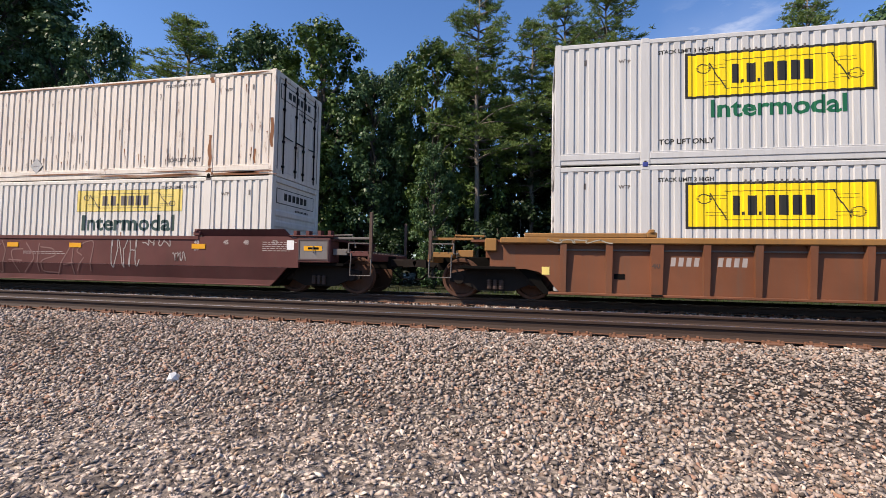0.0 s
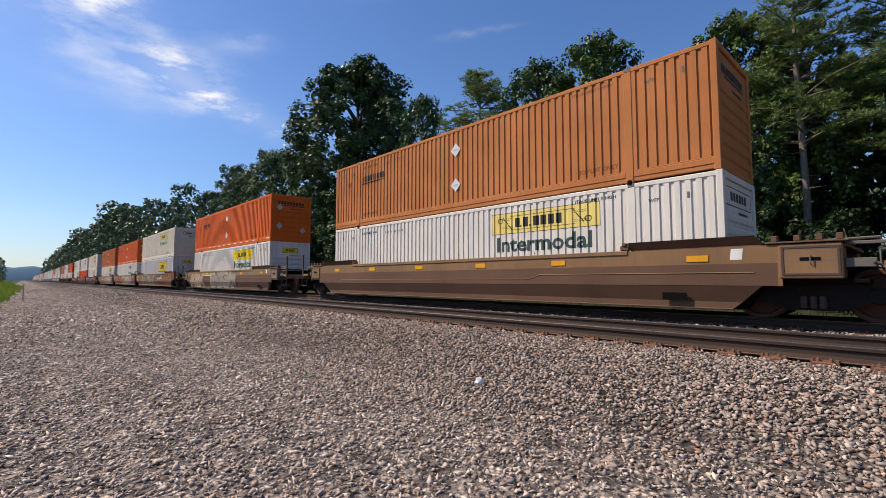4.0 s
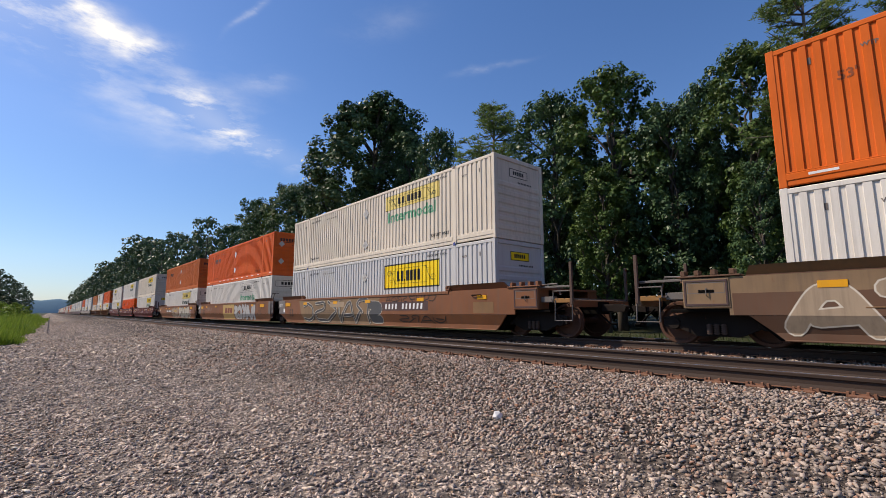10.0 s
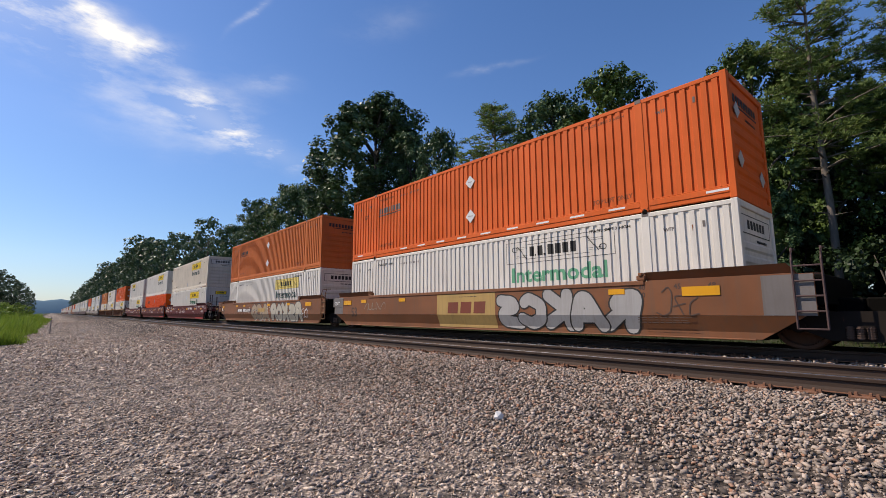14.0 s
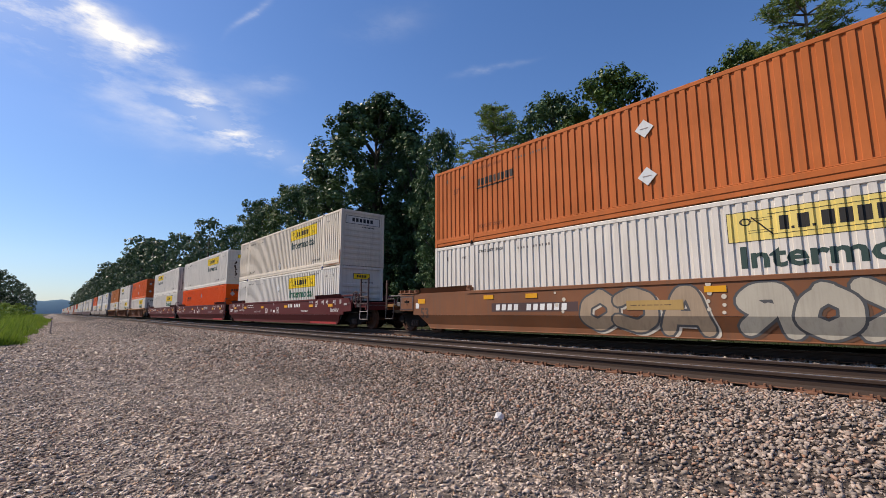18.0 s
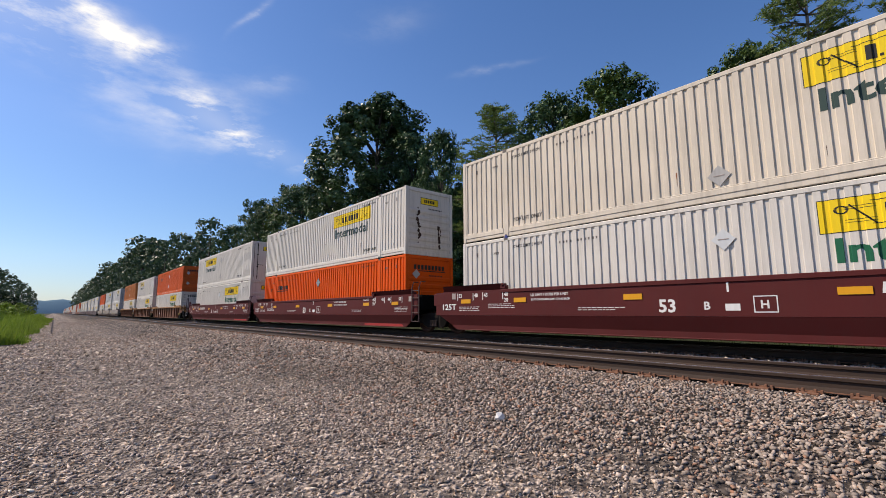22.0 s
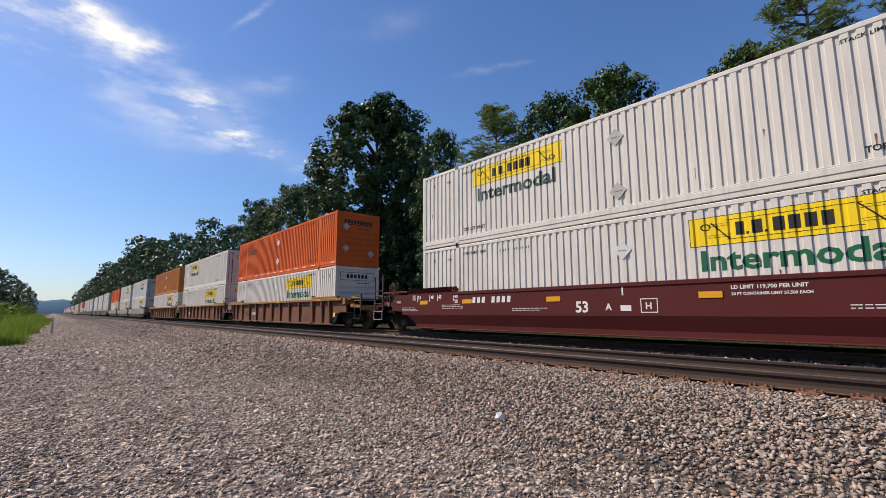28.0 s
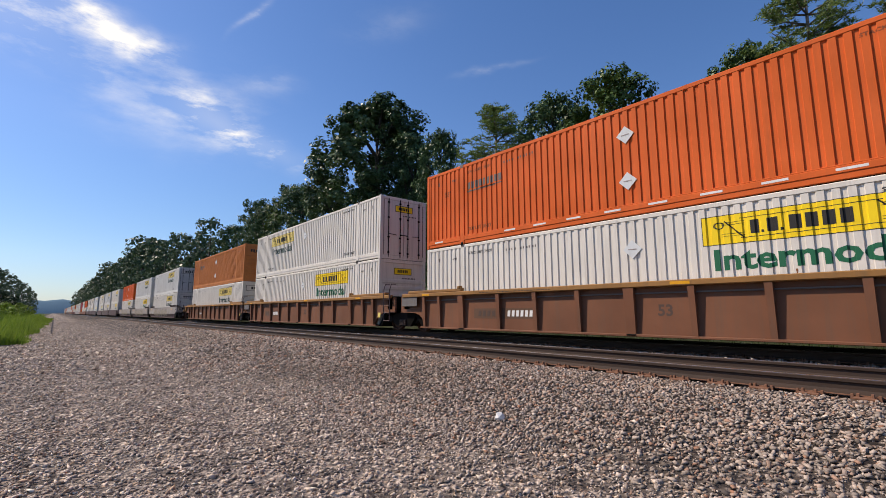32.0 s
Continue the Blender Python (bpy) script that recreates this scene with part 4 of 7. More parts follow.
def truck(parent, x, roll):
    """A two-axle freight truck under the car; its wheelsets turn."""
    fr = Mb()
    for s in (-1, 1):
        y0, y1 = sorted((s * 1.0, s * 1.13))
        fr.prism([(-1.12, 0.60), (-1.12, 0.40), (-0.78, 0.36), (-0.42, 0.20), (0.42, 0.20), (0.78, 0.36), (1.12, 0.40), (1.12, 0.60), (0.45, 0.74), (-0.45, 0.74)], y0, y1)
        for wx in (-0.89, 0.89):
            fr.lathe((wx, s * 1.065, 0.48), [(0.0, -0.10), (0.13, -0.10), (0.15, -0.05), (0.15, 0.05), (0.13, 0.10), (0.0, 0.10)], 14)
    fr.box(-0.20, 0.20, -1.12, 1.12, 0.44, 0.72, 0.03)
    tk = part("truck", fr, M["steel"], parent, "dark steel two-axle wheel truck", pose(x, 0, 0))
    for s in (-1, 1):
        for sx in (-0.14, 0.0, 0.14):
            sp = Mb()
            for k in range(5):
                z = 0.26 + k * 0.042
                ring = [(0.062 * math.cos(a), 0.062 * math.sin(a)) for a in (2 * math.pi * j / 8 for j in range(8))]
                n = len(sp.v)
                sp.v += [(sx + a, s * 1.17 + b, z) for a, b in ring] + [(sx + a, s * 1.17 + b, z + 0.022) for a, b in ring]
                sp.f += [(n + j, n + (j + 1) % 8, n + 8 + (j + 1) % 8, n + 8 + j) for j in range(8)] + [tuple(range(n + 8, n + 16))]
            sp.rod([(sx, s * 1.17, 0.24), (sx, s * 1.17, 0.47)], 0.045, 6)
            if s < 0:
                part("spring", sp, M["stencil_dark"], tk, "coil spring")
    for wx in (-0.89, 0.89):
        ws = Mb()
        for s in (-1, 1):
            y = s * 0.752
            prof = [(0.09, s * 0.03), (0.12, s * 0.08), (0.20, s * 0.02), (0.39, -s * 0.01), (0.41, s * 0.065), (0.475, s * 0.065), (0.48, -s * 0.03), (0.505, -s * 0.045), (0.505, -s * 0.07), (0.40, -s * 0.075), (0.39, -s * 0.03), (0.14, -s * 0.05), (0.09, -s * 0.09)]
            ws.lathe((0, y, 0), prof, 26)
        ws.rod([(0, -1.1, 0), (0, 1.1, 0)], 0.085, 10)
        w = part("wheelset", ws, M["wheel"], tk, "pair of rusty steel wheels on an axle", pose(wx, 0, 0.48))
        if roll:
            TURNERS.append((w, wx, 0.48))
    return tk


def well_car(kind, paint_key, chord_key, low_key, ends, xc, label, roll, cast=True):
    """One well of a stack car. ends: (left, right), 'C' with coupler and own truck, 'A' on a shared truck."""
    car = thing("well_car", label, "rail car", "well cars of the train")
    car.matrix_basis = pose(xc, TRACK_Y, RAIL)
    m, chord, low = M[paint_key], M[chord_key], M[low_key]
    TOP = 1.46
    lx = 9.05 if ends[0] == "C" else 9.22
    rx = 9.05 if ends[1] == "C" else 9.22
    for s in (-1, 1):
        near = s < 0
        if kind == "flat":
            w = Mb()
            y0, y1 = sorted((s * 1.56, s * 1.50))
            w.prism([(-lx, 0.66), (rx, 0.66), (rx, TOP - 0.02), (-lx, TOP - 0.02)], y0, y1)
            side = part("side_wall", w, m, car)
            # lower wall leans in
            w = Mb()
            a0, a1 = (8.72, 8.20) if ends[0] == "C" else (9.05, 8.30)
            b0, b1 = (8.72, 8.20) if ends[1] == "C" else (9.05, 8.30)
            fa, fb = (KINK - LIP) / 0.467, 1.557 - INSET
            am, bmid = a0 + (a1 - a0) * fa, b0 + (b1 - b0) * fa
            o = [(-a0, s * 1.557, 0.657), (b0, s * 1.557, 0.657), (bmid, s * fb, LIP), (-am, s * fb, LIP), (b1, s * fb, 0.19), (-a1, s * fb, 0.19)]
            i = [(x, y - s * 0.05, z) for x, y, z in o]
            w.add(o + i, [(0, 3, 2, 1), (3, 5, 4, 2), (6, 7, 8, 9), (9, 8, 10, 11), (0, 1, 7, 6), (1, 2, 8, 7), (2, 4, 10, 8), (4, 5, 11, 10), (5, 3, 9, 11), (3, 0, 6, 9)])
            part("lower_wall", w, low, car)
            y0, y1 = sorted((s * 1.445, s * 1.36))
            part("bottom_sill", Mb().box(-8.2, 8.2, y0, y1, 0.165, 0.20, 0.01), low, car)
            y0, y1 = sorted((s * 1.585, s * 1.44))
            part("top_chord", Mb().box(-6.1, 6.1, y0, y1, TOP - 0.10, TOP + 0.005, 0.012), chord, car)
        else:
            w = Mb()
            y0, y1 = sorted((s * 1.44, s * 1.38))
            arch = [(7.95, 0.23), (8.08, 0.36), (8.22, 0.56), (8.42, 0.68), (8.7, 0.74), (9.55, 0.75), (9.55, TOP - 0.1)]
            w.prism([(-a, b) for a, b in arch[::-1]] + arch, y0, y1)
            part("side_wall", w, m, car)
            places = [(k * 0.985, k % 6 == 0) for k in range(-8, 9)] if ends == "CC" else [(sgn * a, a in (0.0, 5.95)) for a in (0.0, 1.42, 2.83, 4.25, 5.95, 7.1, 7.96) for sgn in ((1, -1) if a else (1,))]
            for x, wide in places:
                hw = 0.13 if wide else 0.07
                rib = Mb()
                ya, yb, yc = s * 1.585, s * 1.52, s * 1.441
                o = [(x - hw, ya, TOP - 0.132), (x + hw, ya, TOP - 0.132), (x + hw * 0.85, yb, 0.235), (x - hw * 0.85, yb, 0.235)]
                i = [(px, yc, pz) for px, py, pz in o]
                rib.add(o + i, [(0, 1, 2, 3), (4, 7, 6, 5), (0, 4, 5, 1), (1, 5, 6, 2), (2, 6, 7, 3), (3, 7, 4, 0)])
                part("rib", rib, m, car)
                if wide and near:
                    part("rib_foot", Mb().box(x - 0.12, x + 0.12, s * 1.55, s * 1.47, 0.20, 0.233, 0.01), M["black"], car)
            y0, y1 = sorted((s * 1.53, s * 1.36))
            part("bottom_sill", Mb().box(-8.2, 8.2, y0, y1, 0.175, 0.232, 0.01), m, car)
            y0, y1 = sorted((s * 1.605, s * 1.38))
            part("top_chord", Mb().box(-9.3, 9.3, y0, y1, TOP - 0.13, TOP + 0.005, 0.02), chord, car)
            part("brace_rod", Mb().rod([(-8.0, s * 1.475, 1.19), (8.0, s * 1.475, 1.19)], 0.018, 6), M["rail_pole"], car)
        # raised guide strips near the well's ends
        for sg in (-1, 1):
            gx0, gx1 = sorted((sg * 6.12, sg * (8.75 if ends[0 if sg < 0 else 1] == "C" else 8.95)))
            y0, y1 = sorted((s * 1.56, s * 1.36))
            mb = Mb()
            if kind == "flat":
                o = [(gx0, s * 1.44, TOP + 0.006), (gx1, s * 1.44, TOP + 0.006), (gx1 - (0.12 if sg > 0 else 0), s * 1.575, TOP + 0.19), (gx0 + (0.12 if sg < 0 else 0), s * 1.575, TOP + 0.19)]
                i = [(x, y - s * 0.06, z) for x, y, z in o]
                mb.add(o + i, [(0, 1, 2, 3), (4, 7, 6, 5), (0, 4, 5, 1), (1, 5, 6, 2), (2, 6, 7, 3), (3, 7, 4, 0)])
                part("guide_rail", mb, low if chord_key == paint_key else chord, car)
                mb = Mb().box(gx0 + 0.02, gx1 - 0.02, *sorted((s * 1.50, s * 1.32)), TOP - 0.03, TOP + 0.004)
                part("guide_shelf", mb, low, car)
            else:
                mb.box(gx0, gx1, y0, y1, TOP + 0.012, TOP + 0.11, 0.015)
                part("guide_rail", mb, chord, car)
            if near:
                hook = Mb().box(sg * 6.02 - 0.11, sg * 6.02 + 0.11, -1.57, -1.40, TOP + 0.01, TOP + 0.13, 0.02)
                hook.box(sg * 6.02 - 0.05, sg * 6.02 + 0.05, -1.60, -1.42, TOP + 0.11, TOP + 0.19, 0.015)
                part("container_guide", hook, low if kind == "flat" else chord, car)
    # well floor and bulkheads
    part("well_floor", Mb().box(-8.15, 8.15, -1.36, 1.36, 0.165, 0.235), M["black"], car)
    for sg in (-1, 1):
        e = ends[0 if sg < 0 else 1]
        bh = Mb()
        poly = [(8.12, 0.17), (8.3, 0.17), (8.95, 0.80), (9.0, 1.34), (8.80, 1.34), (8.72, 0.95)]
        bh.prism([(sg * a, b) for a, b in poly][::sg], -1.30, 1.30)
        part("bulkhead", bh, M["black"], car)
        if e == "C":
            bx0 = 9.0 if kind == "flat" else 9.38
            bx1 = 9.93 if kind == "flat" else 9.66
            tall = paint_key == "maroon"
            box = Mb()
            if tall:
                for y0 in (-1.56,):
                    box.prism([(sg * a, b) for a, b in ((9.051, 0.80), (9.76, 0.82), (9.76, 1.18), (9.50, TOP - 0.02), (9.051, TOP - 0.02))][::sg], y0, y0 + 0.06)
            else:
                box.box(*sorted((sg * bx0, sg * bx1)), -1.575, -1.05, 0.80 if kind == "flat" else 1.14, TOP - 0.02, 0.02)
            eb = part("end_box", box, m if kind == "flat" else chord, car)
            rim = Mb()
            ra, rb = bx0 + 0.1, bx1 - 0.1
            for a in ((ra, rb, TOP - 0.13, TOP - 0.115), (ra, rb, 1.115, 1.13), (ra, ra + 0.015, 1.13, TOP - 0.13), (rb - 0.015, rb, 1.13, TOP - 0.13)):
                rim.box(*sorted((sg * a[0], sg * a[1])), -1.580, -1.5755, a[2], a[3])
            if tall:
                part("panel_hatch", Mb().box(*sorted((sg * 9.12, sg * 9.42)), -1.585, -1.5605, 1.10, 1.20, 0.02), M["stencil"], eb, "worn bare hatch plate")
                part("panel_slot", Mb().box(*sorted((sg * 9.50, sg * 9.66)), -1.572, -1.5605, 1.14, 1.22, 0.008), M["car_dark"], eb)
                part("end_rail", Mb().box(*sorted((sg * 8.8, sg * 10.5)), -1.52, -1.40, TOP + 0.05, TOP + 0.13, 0.012), m, car, "worn top rail")
                for xx in (9.7, 10.05):
                    part("rail_post", Mb().box(sg * xx - 0.03, sg * xx + 0.03, -1.49, -1.43, 0.98, TOP + 0.05 if sg > 0 else TOP + 0.42, 0.006), m, car)
                part("end_deck", Mb().box(*sorted((sg * 9.6, sg * 10.9)), -1.30, 1.30, 1.0, 1.22, 0.03), m, car)
            elif kind == "flat":
                hatch = Mb().box(*sorted((sg * (bx0 + 0.08), sg * (bx1 - 0.06))), -1.579, -1.5755, 0.88, TOP - 0.08, 0.002)
                part("panel_face", hatch, M["grey_low"] if paint_key == "maroon_worn" else m, eb, "dusty hatch panel")
                xm = sg * (bx0 + bx1) / 2
                part("panel_latch", Mb().box(xm - 0.14, xm + 0.16, -1.592, -1.579, 1.13, 1.19, 0.006), M["black"], eb)
                part("panel_handle", Mb().rod([(xm + 0.02, -1.585, 1.22), (xm + 0.02, -1.625, 1.20), (xm + 0.02, -1.625, 1.08), (xm + 0.02, -1.585, 1.06)], 0.012, 6), M["rail_pole"], eb)
                edge = Mb()
                ea, eb_ = bx0 + 0.05, bx1 - 0.04
                for a in ((ea, eb_, TOP - 0.10, TOP - 0.065), (ea, eb_, 0.86, 0.895), (ea, ea + 0.035, 0.895, TOP - 0.10), (eb_ - 0.035, eb_, 0.895, TOP - 0.10)):
                    edge.box(*sorted((sg * a[0], sg * a[1])), -1.590, -1.5755, a[2], a[3])
                part("hatch_frame", edge, M["car_dark"], eb, "dark raised hatch frame")
                part("panel_rim", rim, M["ink_faded"], eb)
                led = Mb().box(*sorted((sg * 8.8, sg * 10.02)), -1.60, -1.30, TOP + 0.0, TOP + 0.035, 0.008)
                for xx in (8.95, 9.3, 9.62, 9.9):
                    led.box(sg * xx - 0.05, sg * xx + 0.05, -1.58, -1.40, TOP + 0.035, TOP + 0.15, 0.01)
                part("end_ledge", led, low, car)
            if not tall:
                part("end_box", Mb().box(*sorted((sg * 9.0, sg * 9.93)), 1.05, 1.575, 0.80, TOP - 0.02, 0.02), m, car)
            if not tall:
                part("deck_plate", Mb().box(*sorted((sg * 8.9, sg * 10.0)), -1.48, 1.48, TOP - 0.1, TOP - 0.045), low, car)
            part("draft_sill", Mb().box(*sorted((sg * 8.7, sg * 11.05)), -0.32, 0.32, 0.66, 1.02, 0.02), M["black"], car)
            # Plate added above the truck to keep the sun off it.
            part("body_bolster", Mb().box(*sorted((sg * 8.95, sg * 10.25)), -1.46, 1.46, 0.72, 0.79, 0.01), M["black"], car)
            part("foot_board", Mb().box(*sorted((sg * 10.42, sg * 10.92)), -1.50, -1.10, 0.98, 1.10, 0.01), M["car_mustard"] if paint_key in ("tan", "tan_grey", "car_orange", "car_rust", "car_brown") else low, car)
            st = Mb().box(*sorted((sg * 10.9, sg * 11.04)), -1.5, 1.5, 0.86, 1.05, 0.015)
            part("end_sill", st, m if kind == "flat" else chord, car)
            pf = Mb()
            for k in range(12):
                pf.box(*sorted((sg * 10.30, sg * 10.98)), -1.48 + k * 0.25, -1.46 + k * 0.25 + 0.02, 1.055, 1.085)
            for xx in (10.30, 10.52, 10.74, 10.95):
                pf.box(*sorted((sg * xx, sg * (xx + 0.03))), -1.5, 1.5, 1.07, 1.10)
            part("crossover_platform", pf, M["rail_pole"], car, "grated crossover platform")
            arm = Mb().box(*sorted((sg * 9.94, sg * 10.35)), -1.45, -1.25, 1.0, 1.16, 0.01)
            arm.box(*sorted((sg * 9.94, sg * 10.95)), -1.42, -1.36, 1.40, 1.46, 0.01)
            arm.rod([(sg * 9.7, -1.3, 1.50), (sg * 10.4, -1.3, 1.52), (sg * 10.5, -1.3, 1.2)], 0.025, 6)
            part("end_brace", arm, M["rail_pole"] if kind == "flat" else chord, car)
            if tall:
                for xx in (10.54, 11.18):
                    part("hand_post", Mb().box(sg * xx - 0.032, sg * xx + 0.032, -1.53, -1.47, 0.86, 2.28, 0.006), M["car_dark"], car)
                    part("ladder_rail", Mb().rod([(sg * xx, -1.52, 0.90), (sg * xx, -1.545, 0.46)], 0.018, 6), M["stencil"], car, "pale worn ladder rail")
                for zz, mm in ((0.46, "stencil"), (0.80, "stencil"), (1.14, "car_dark"), (1.46, "car_dark"), (1.66, "car_dark")):
                    part("rung", Mb().rod([(sg * 10.54, -1.53, zz), (sg * 11.18, -1.53, zz)], 0.018, 6), M[mm], car)
            else:
                for yy in (-1.495, 1.495):
                    post = Mb().box(sg * 10.98 - 0.04, sg * 10.98 + 0.04, yy - 0.035, yy + 0.035, 0.92, 2.08 if not kind == "ribbed" else 1.62, 0.008)
                    part("hand_post", post, M["stencil_dark"], car)
                lad = Mb()
                lad.rod([(sg * 10.46, -1.50, 1.05), (sg * 10.46, -1.54, 0.50), (sg * 11.0, -1.54, 0.50), (sg * 11.0, -1.50, 1.05)], 0.018, 6)
                lad.rod([(sg * 10.40, -1.51, 1.30), (sg * 11.0, -1.51, 1.30)], 0.015, 6)
                lad.rod([(sg * 10.40, -1.51, 1.06), (sg * 10.40, -1.51, 1.30)], 0.015, 6)
                part("step_ladder", lad, M["rail_pole"], car, "steel step and grab irons")
            cp = Mb().box(*sorted((sg * 11.0, sg * 11.45)), -0.11, 0.11, 0.72, 0.94, 0.03)
            cp.prism([(sg * a, b) for a, b in ((11.42, 0.72), (11.74, 0.74), (11.80, 0.88), (11.6, 0.95), (11.42, 0.94))][::sg], -0.17, 0.08)
            cp.prism([(sg * a, b) for a, b in ((11.5, 0.74), (11.70, 0.76), (11.70, 0.90), (11.5, 0.92))][::sg], 0.10, 0.20)
            part("coupler", cp, M["steel"], car, "steel knuckle coupler")
            hose = Mb().rod([(sg * 11.05, -0.45, 0.80), (sg * 11.25, -0.46, 0.62), (sg * 11.45, -0.44, 0.42), (sg * 11.62, -0.40, 0.40)], 0.024, 6)
            part("brake_hose", hose, M["black"], car)
            truck(car, sg * 9.44, roll)
        else:
            # Black instead of car paint, to paint the dark of the gap between wells.
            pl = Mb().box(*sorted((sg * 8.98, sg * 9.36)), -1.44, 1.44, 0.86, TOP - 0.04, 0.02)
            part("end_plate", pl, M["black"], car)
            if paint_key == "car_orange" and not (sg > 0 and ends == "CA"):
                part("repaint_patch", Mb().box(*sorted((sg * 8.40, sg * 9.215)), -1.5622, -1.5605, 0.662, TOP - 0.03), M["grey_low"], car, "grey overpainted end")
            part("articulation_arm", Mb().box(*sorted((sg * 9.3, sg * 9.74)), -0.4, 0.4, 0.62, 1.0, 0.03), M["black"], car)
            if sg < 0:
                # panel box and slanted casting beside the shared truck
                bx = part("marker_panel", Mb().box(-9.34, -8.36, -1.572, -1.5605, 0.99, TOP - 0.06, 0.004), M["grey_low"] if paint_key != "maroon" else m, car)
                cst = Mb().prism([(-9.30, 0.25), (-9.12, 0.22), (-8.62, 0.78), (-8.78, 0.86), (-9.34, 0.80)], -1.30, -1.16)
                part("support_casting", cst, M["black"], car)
            else:
                lad = Mb()
                for xx in (8.92, 9.36):
                    lad.rod([(xx, -1.60, 0.42), (xx, -1.60, 1.70), (xx, -1.52, 1.92), (xx, -1.30, 1.92)], 0.022, 6)
                for zz in (0.42, 0.74, 1.02, 1.30, 1.58):
                    lad.rod([(8.92, -1.60, zz), (9.36, -1.60, zz)], 0.017, 6)
                part("ladder", lad, M["tan"] if paint_key == "car_orange" and ends == "CA" else M["rail_pole"] if paint_key == "car_grey" else M["car_dark"], car, "welded side ladder")
                truck(car, 9.72, roll)
    MOVERS.append((car, xc, TRACK_Y, RAIL))
    return car


def reflectors(car, xs, z=1.12, w=0.42, h=0.13, y=-1.5725):
    for x in xs:
        part("reflector", Mb().box(x - w / 2, x + w / 2, y - 0.003, max(y, -1.5605) if y > -1.574 else y, z, z + h), M["reflector"], car, "amber reflective strip")


def blocks(car, x, z, n, h, step, mat, y=-1.5635, w=0.62, name="number_block", gap=()):
    mb = Mb()
    for i in range(n):
        if i in gap:
            continue
        mb.add([(x + i * step, y, z), (x + i * step + step * w, y, z), (x + i * step + step * w + h * 0.12, y, z + h), (x + i * step + h * 0.12, y, z + h)], [(0, 1, 2, 3)])
    return tagged(part(name, mb, mat, car, "plain blocks in place of a number"), kind="stuff")


def fine_print(car, x, z, w, rows, mat, y=-1.5635, pitch=0.055):
    mb = Mb()
    r = random.Random(int((x + 20) * 100) + rows)
    for k in range(rows):
        cx = x
        while cx < x + w * r.uniform(0.75, 1.0):
            d = r.uniform(0.05, 0.16)
            mb.add([(cx, y, z - k * pitch), (cx + d, y, z - k * pitch), (cx + d, y, z - k * pitch + 0.017), (cx, y, z - k * pitch + 0.017)], [(0, 1, 2, 3)])
            cx += d + 0.03
    part("fine_print", mb, mat, car, "rows of small unreadable print")["kind"] = "stuff"


def graffiti(car, x0, x1, z0, z1, n, fill, line, seed, y=-1.5665):
    """Interlocked round-cornered spray-painted shapes with darker outlines; no letters."""
    r = random.Random(seed)
    w = (x1 - x0) / n
    N = 44
    for i in range(n):
        cx, cz = x0 + (i + 0.5) * w, (z0 + z1) / 2 + r.uniform(-0.03, 0.03)
        a, b = w * r.uniform(0.50, 0.62), (z1 - z0) / 2 * r.uniform(0.88, 1.0)
        ph = [r.uniform(0, 6.28) for _ in range(4)]
        amp = [r.uniform(0.04, 0.14), r.uniform(0.06, 0.16), r.uniform(0.04, 0.12), r.uniform(0.02, 0.06)]
        lean = r.uniform(0.05, 0.35)

        def edge(t, grow):
            k = 1 + amp[0] * math.sin(2 * t + ph[0]) + amp[1] * math.sin(3 * t + ph[1]) + amp[2] * math.sin(5 * t + ph[2]) + amp[3] * math.sin(7 * t + ph[3])
            q = (abs(math.cos(t)) ** 3 + abs(math.sin(t)) ** 3) ** (-1 / 3)
            px, pz = (a * k + grow) * q * math.cos(t), (b * min(k, 1.08) + grow) * q * math.sin(t)
            return cx + px + lean * pz, min(max(cz + pz, z0 - 0.04), z1 + 0.04)
        yy = y - 0.0018 * (i % 3)
        ring = [edge(2 * math.pi * j / N, 0) for j in range(N)]
        outer = [edge(2 * math.pi * j / N, 0.024) for j in range(N)]
        o = Mb().add([(px, yy - 0.0004, pz) for px, pz in ring] + [(px, yy - 0.0004, pz) for px, pz in outer], [(j, N + j, N + (j + 1) % N, (j + 1) % N) for j in range(N)])
        for _ in range(3):
            t0, f0 = r.uniform(0, 6.28), r.uniform(0.25, 0.7)
            pts = [edge(t0 + q * 0.16, 0) for q in range(10)]
            pts = [(cx + (px - cx) * f0, cz + (pz - cz) * f0) for px, pz in pts]
            for p, q in zip(pts, pts[1:]):
                dx, dz = q[0] - p[0], q[1] - p[1]
                l = math.hypot(dx, dz) or 1
                nx, nz = -dz / l * 0.012, dx / l * 0.012
                o.add([(p[0] - nx, yy - 0.0005, p[1] - nz), (q[0] - nx, yy - 0.0005, q[1] - nz), (q[0] + nx, yy - 0.0005, q[1] + nz), (p[0] + nx, yy - 0.0005, p[1] + nz)], [(0, 1, 2, 3)])
        tagged(part("spray_outline", hug(o), line, car, "dark spray-painted outline"), kind="stuff")
        if fill is not None:
            part("spray_fill", hug(Mb().add([(px, yy, pz) for px, pz in ring], [tuple(range(N))])), fill, car, "pale spray-painted shape")


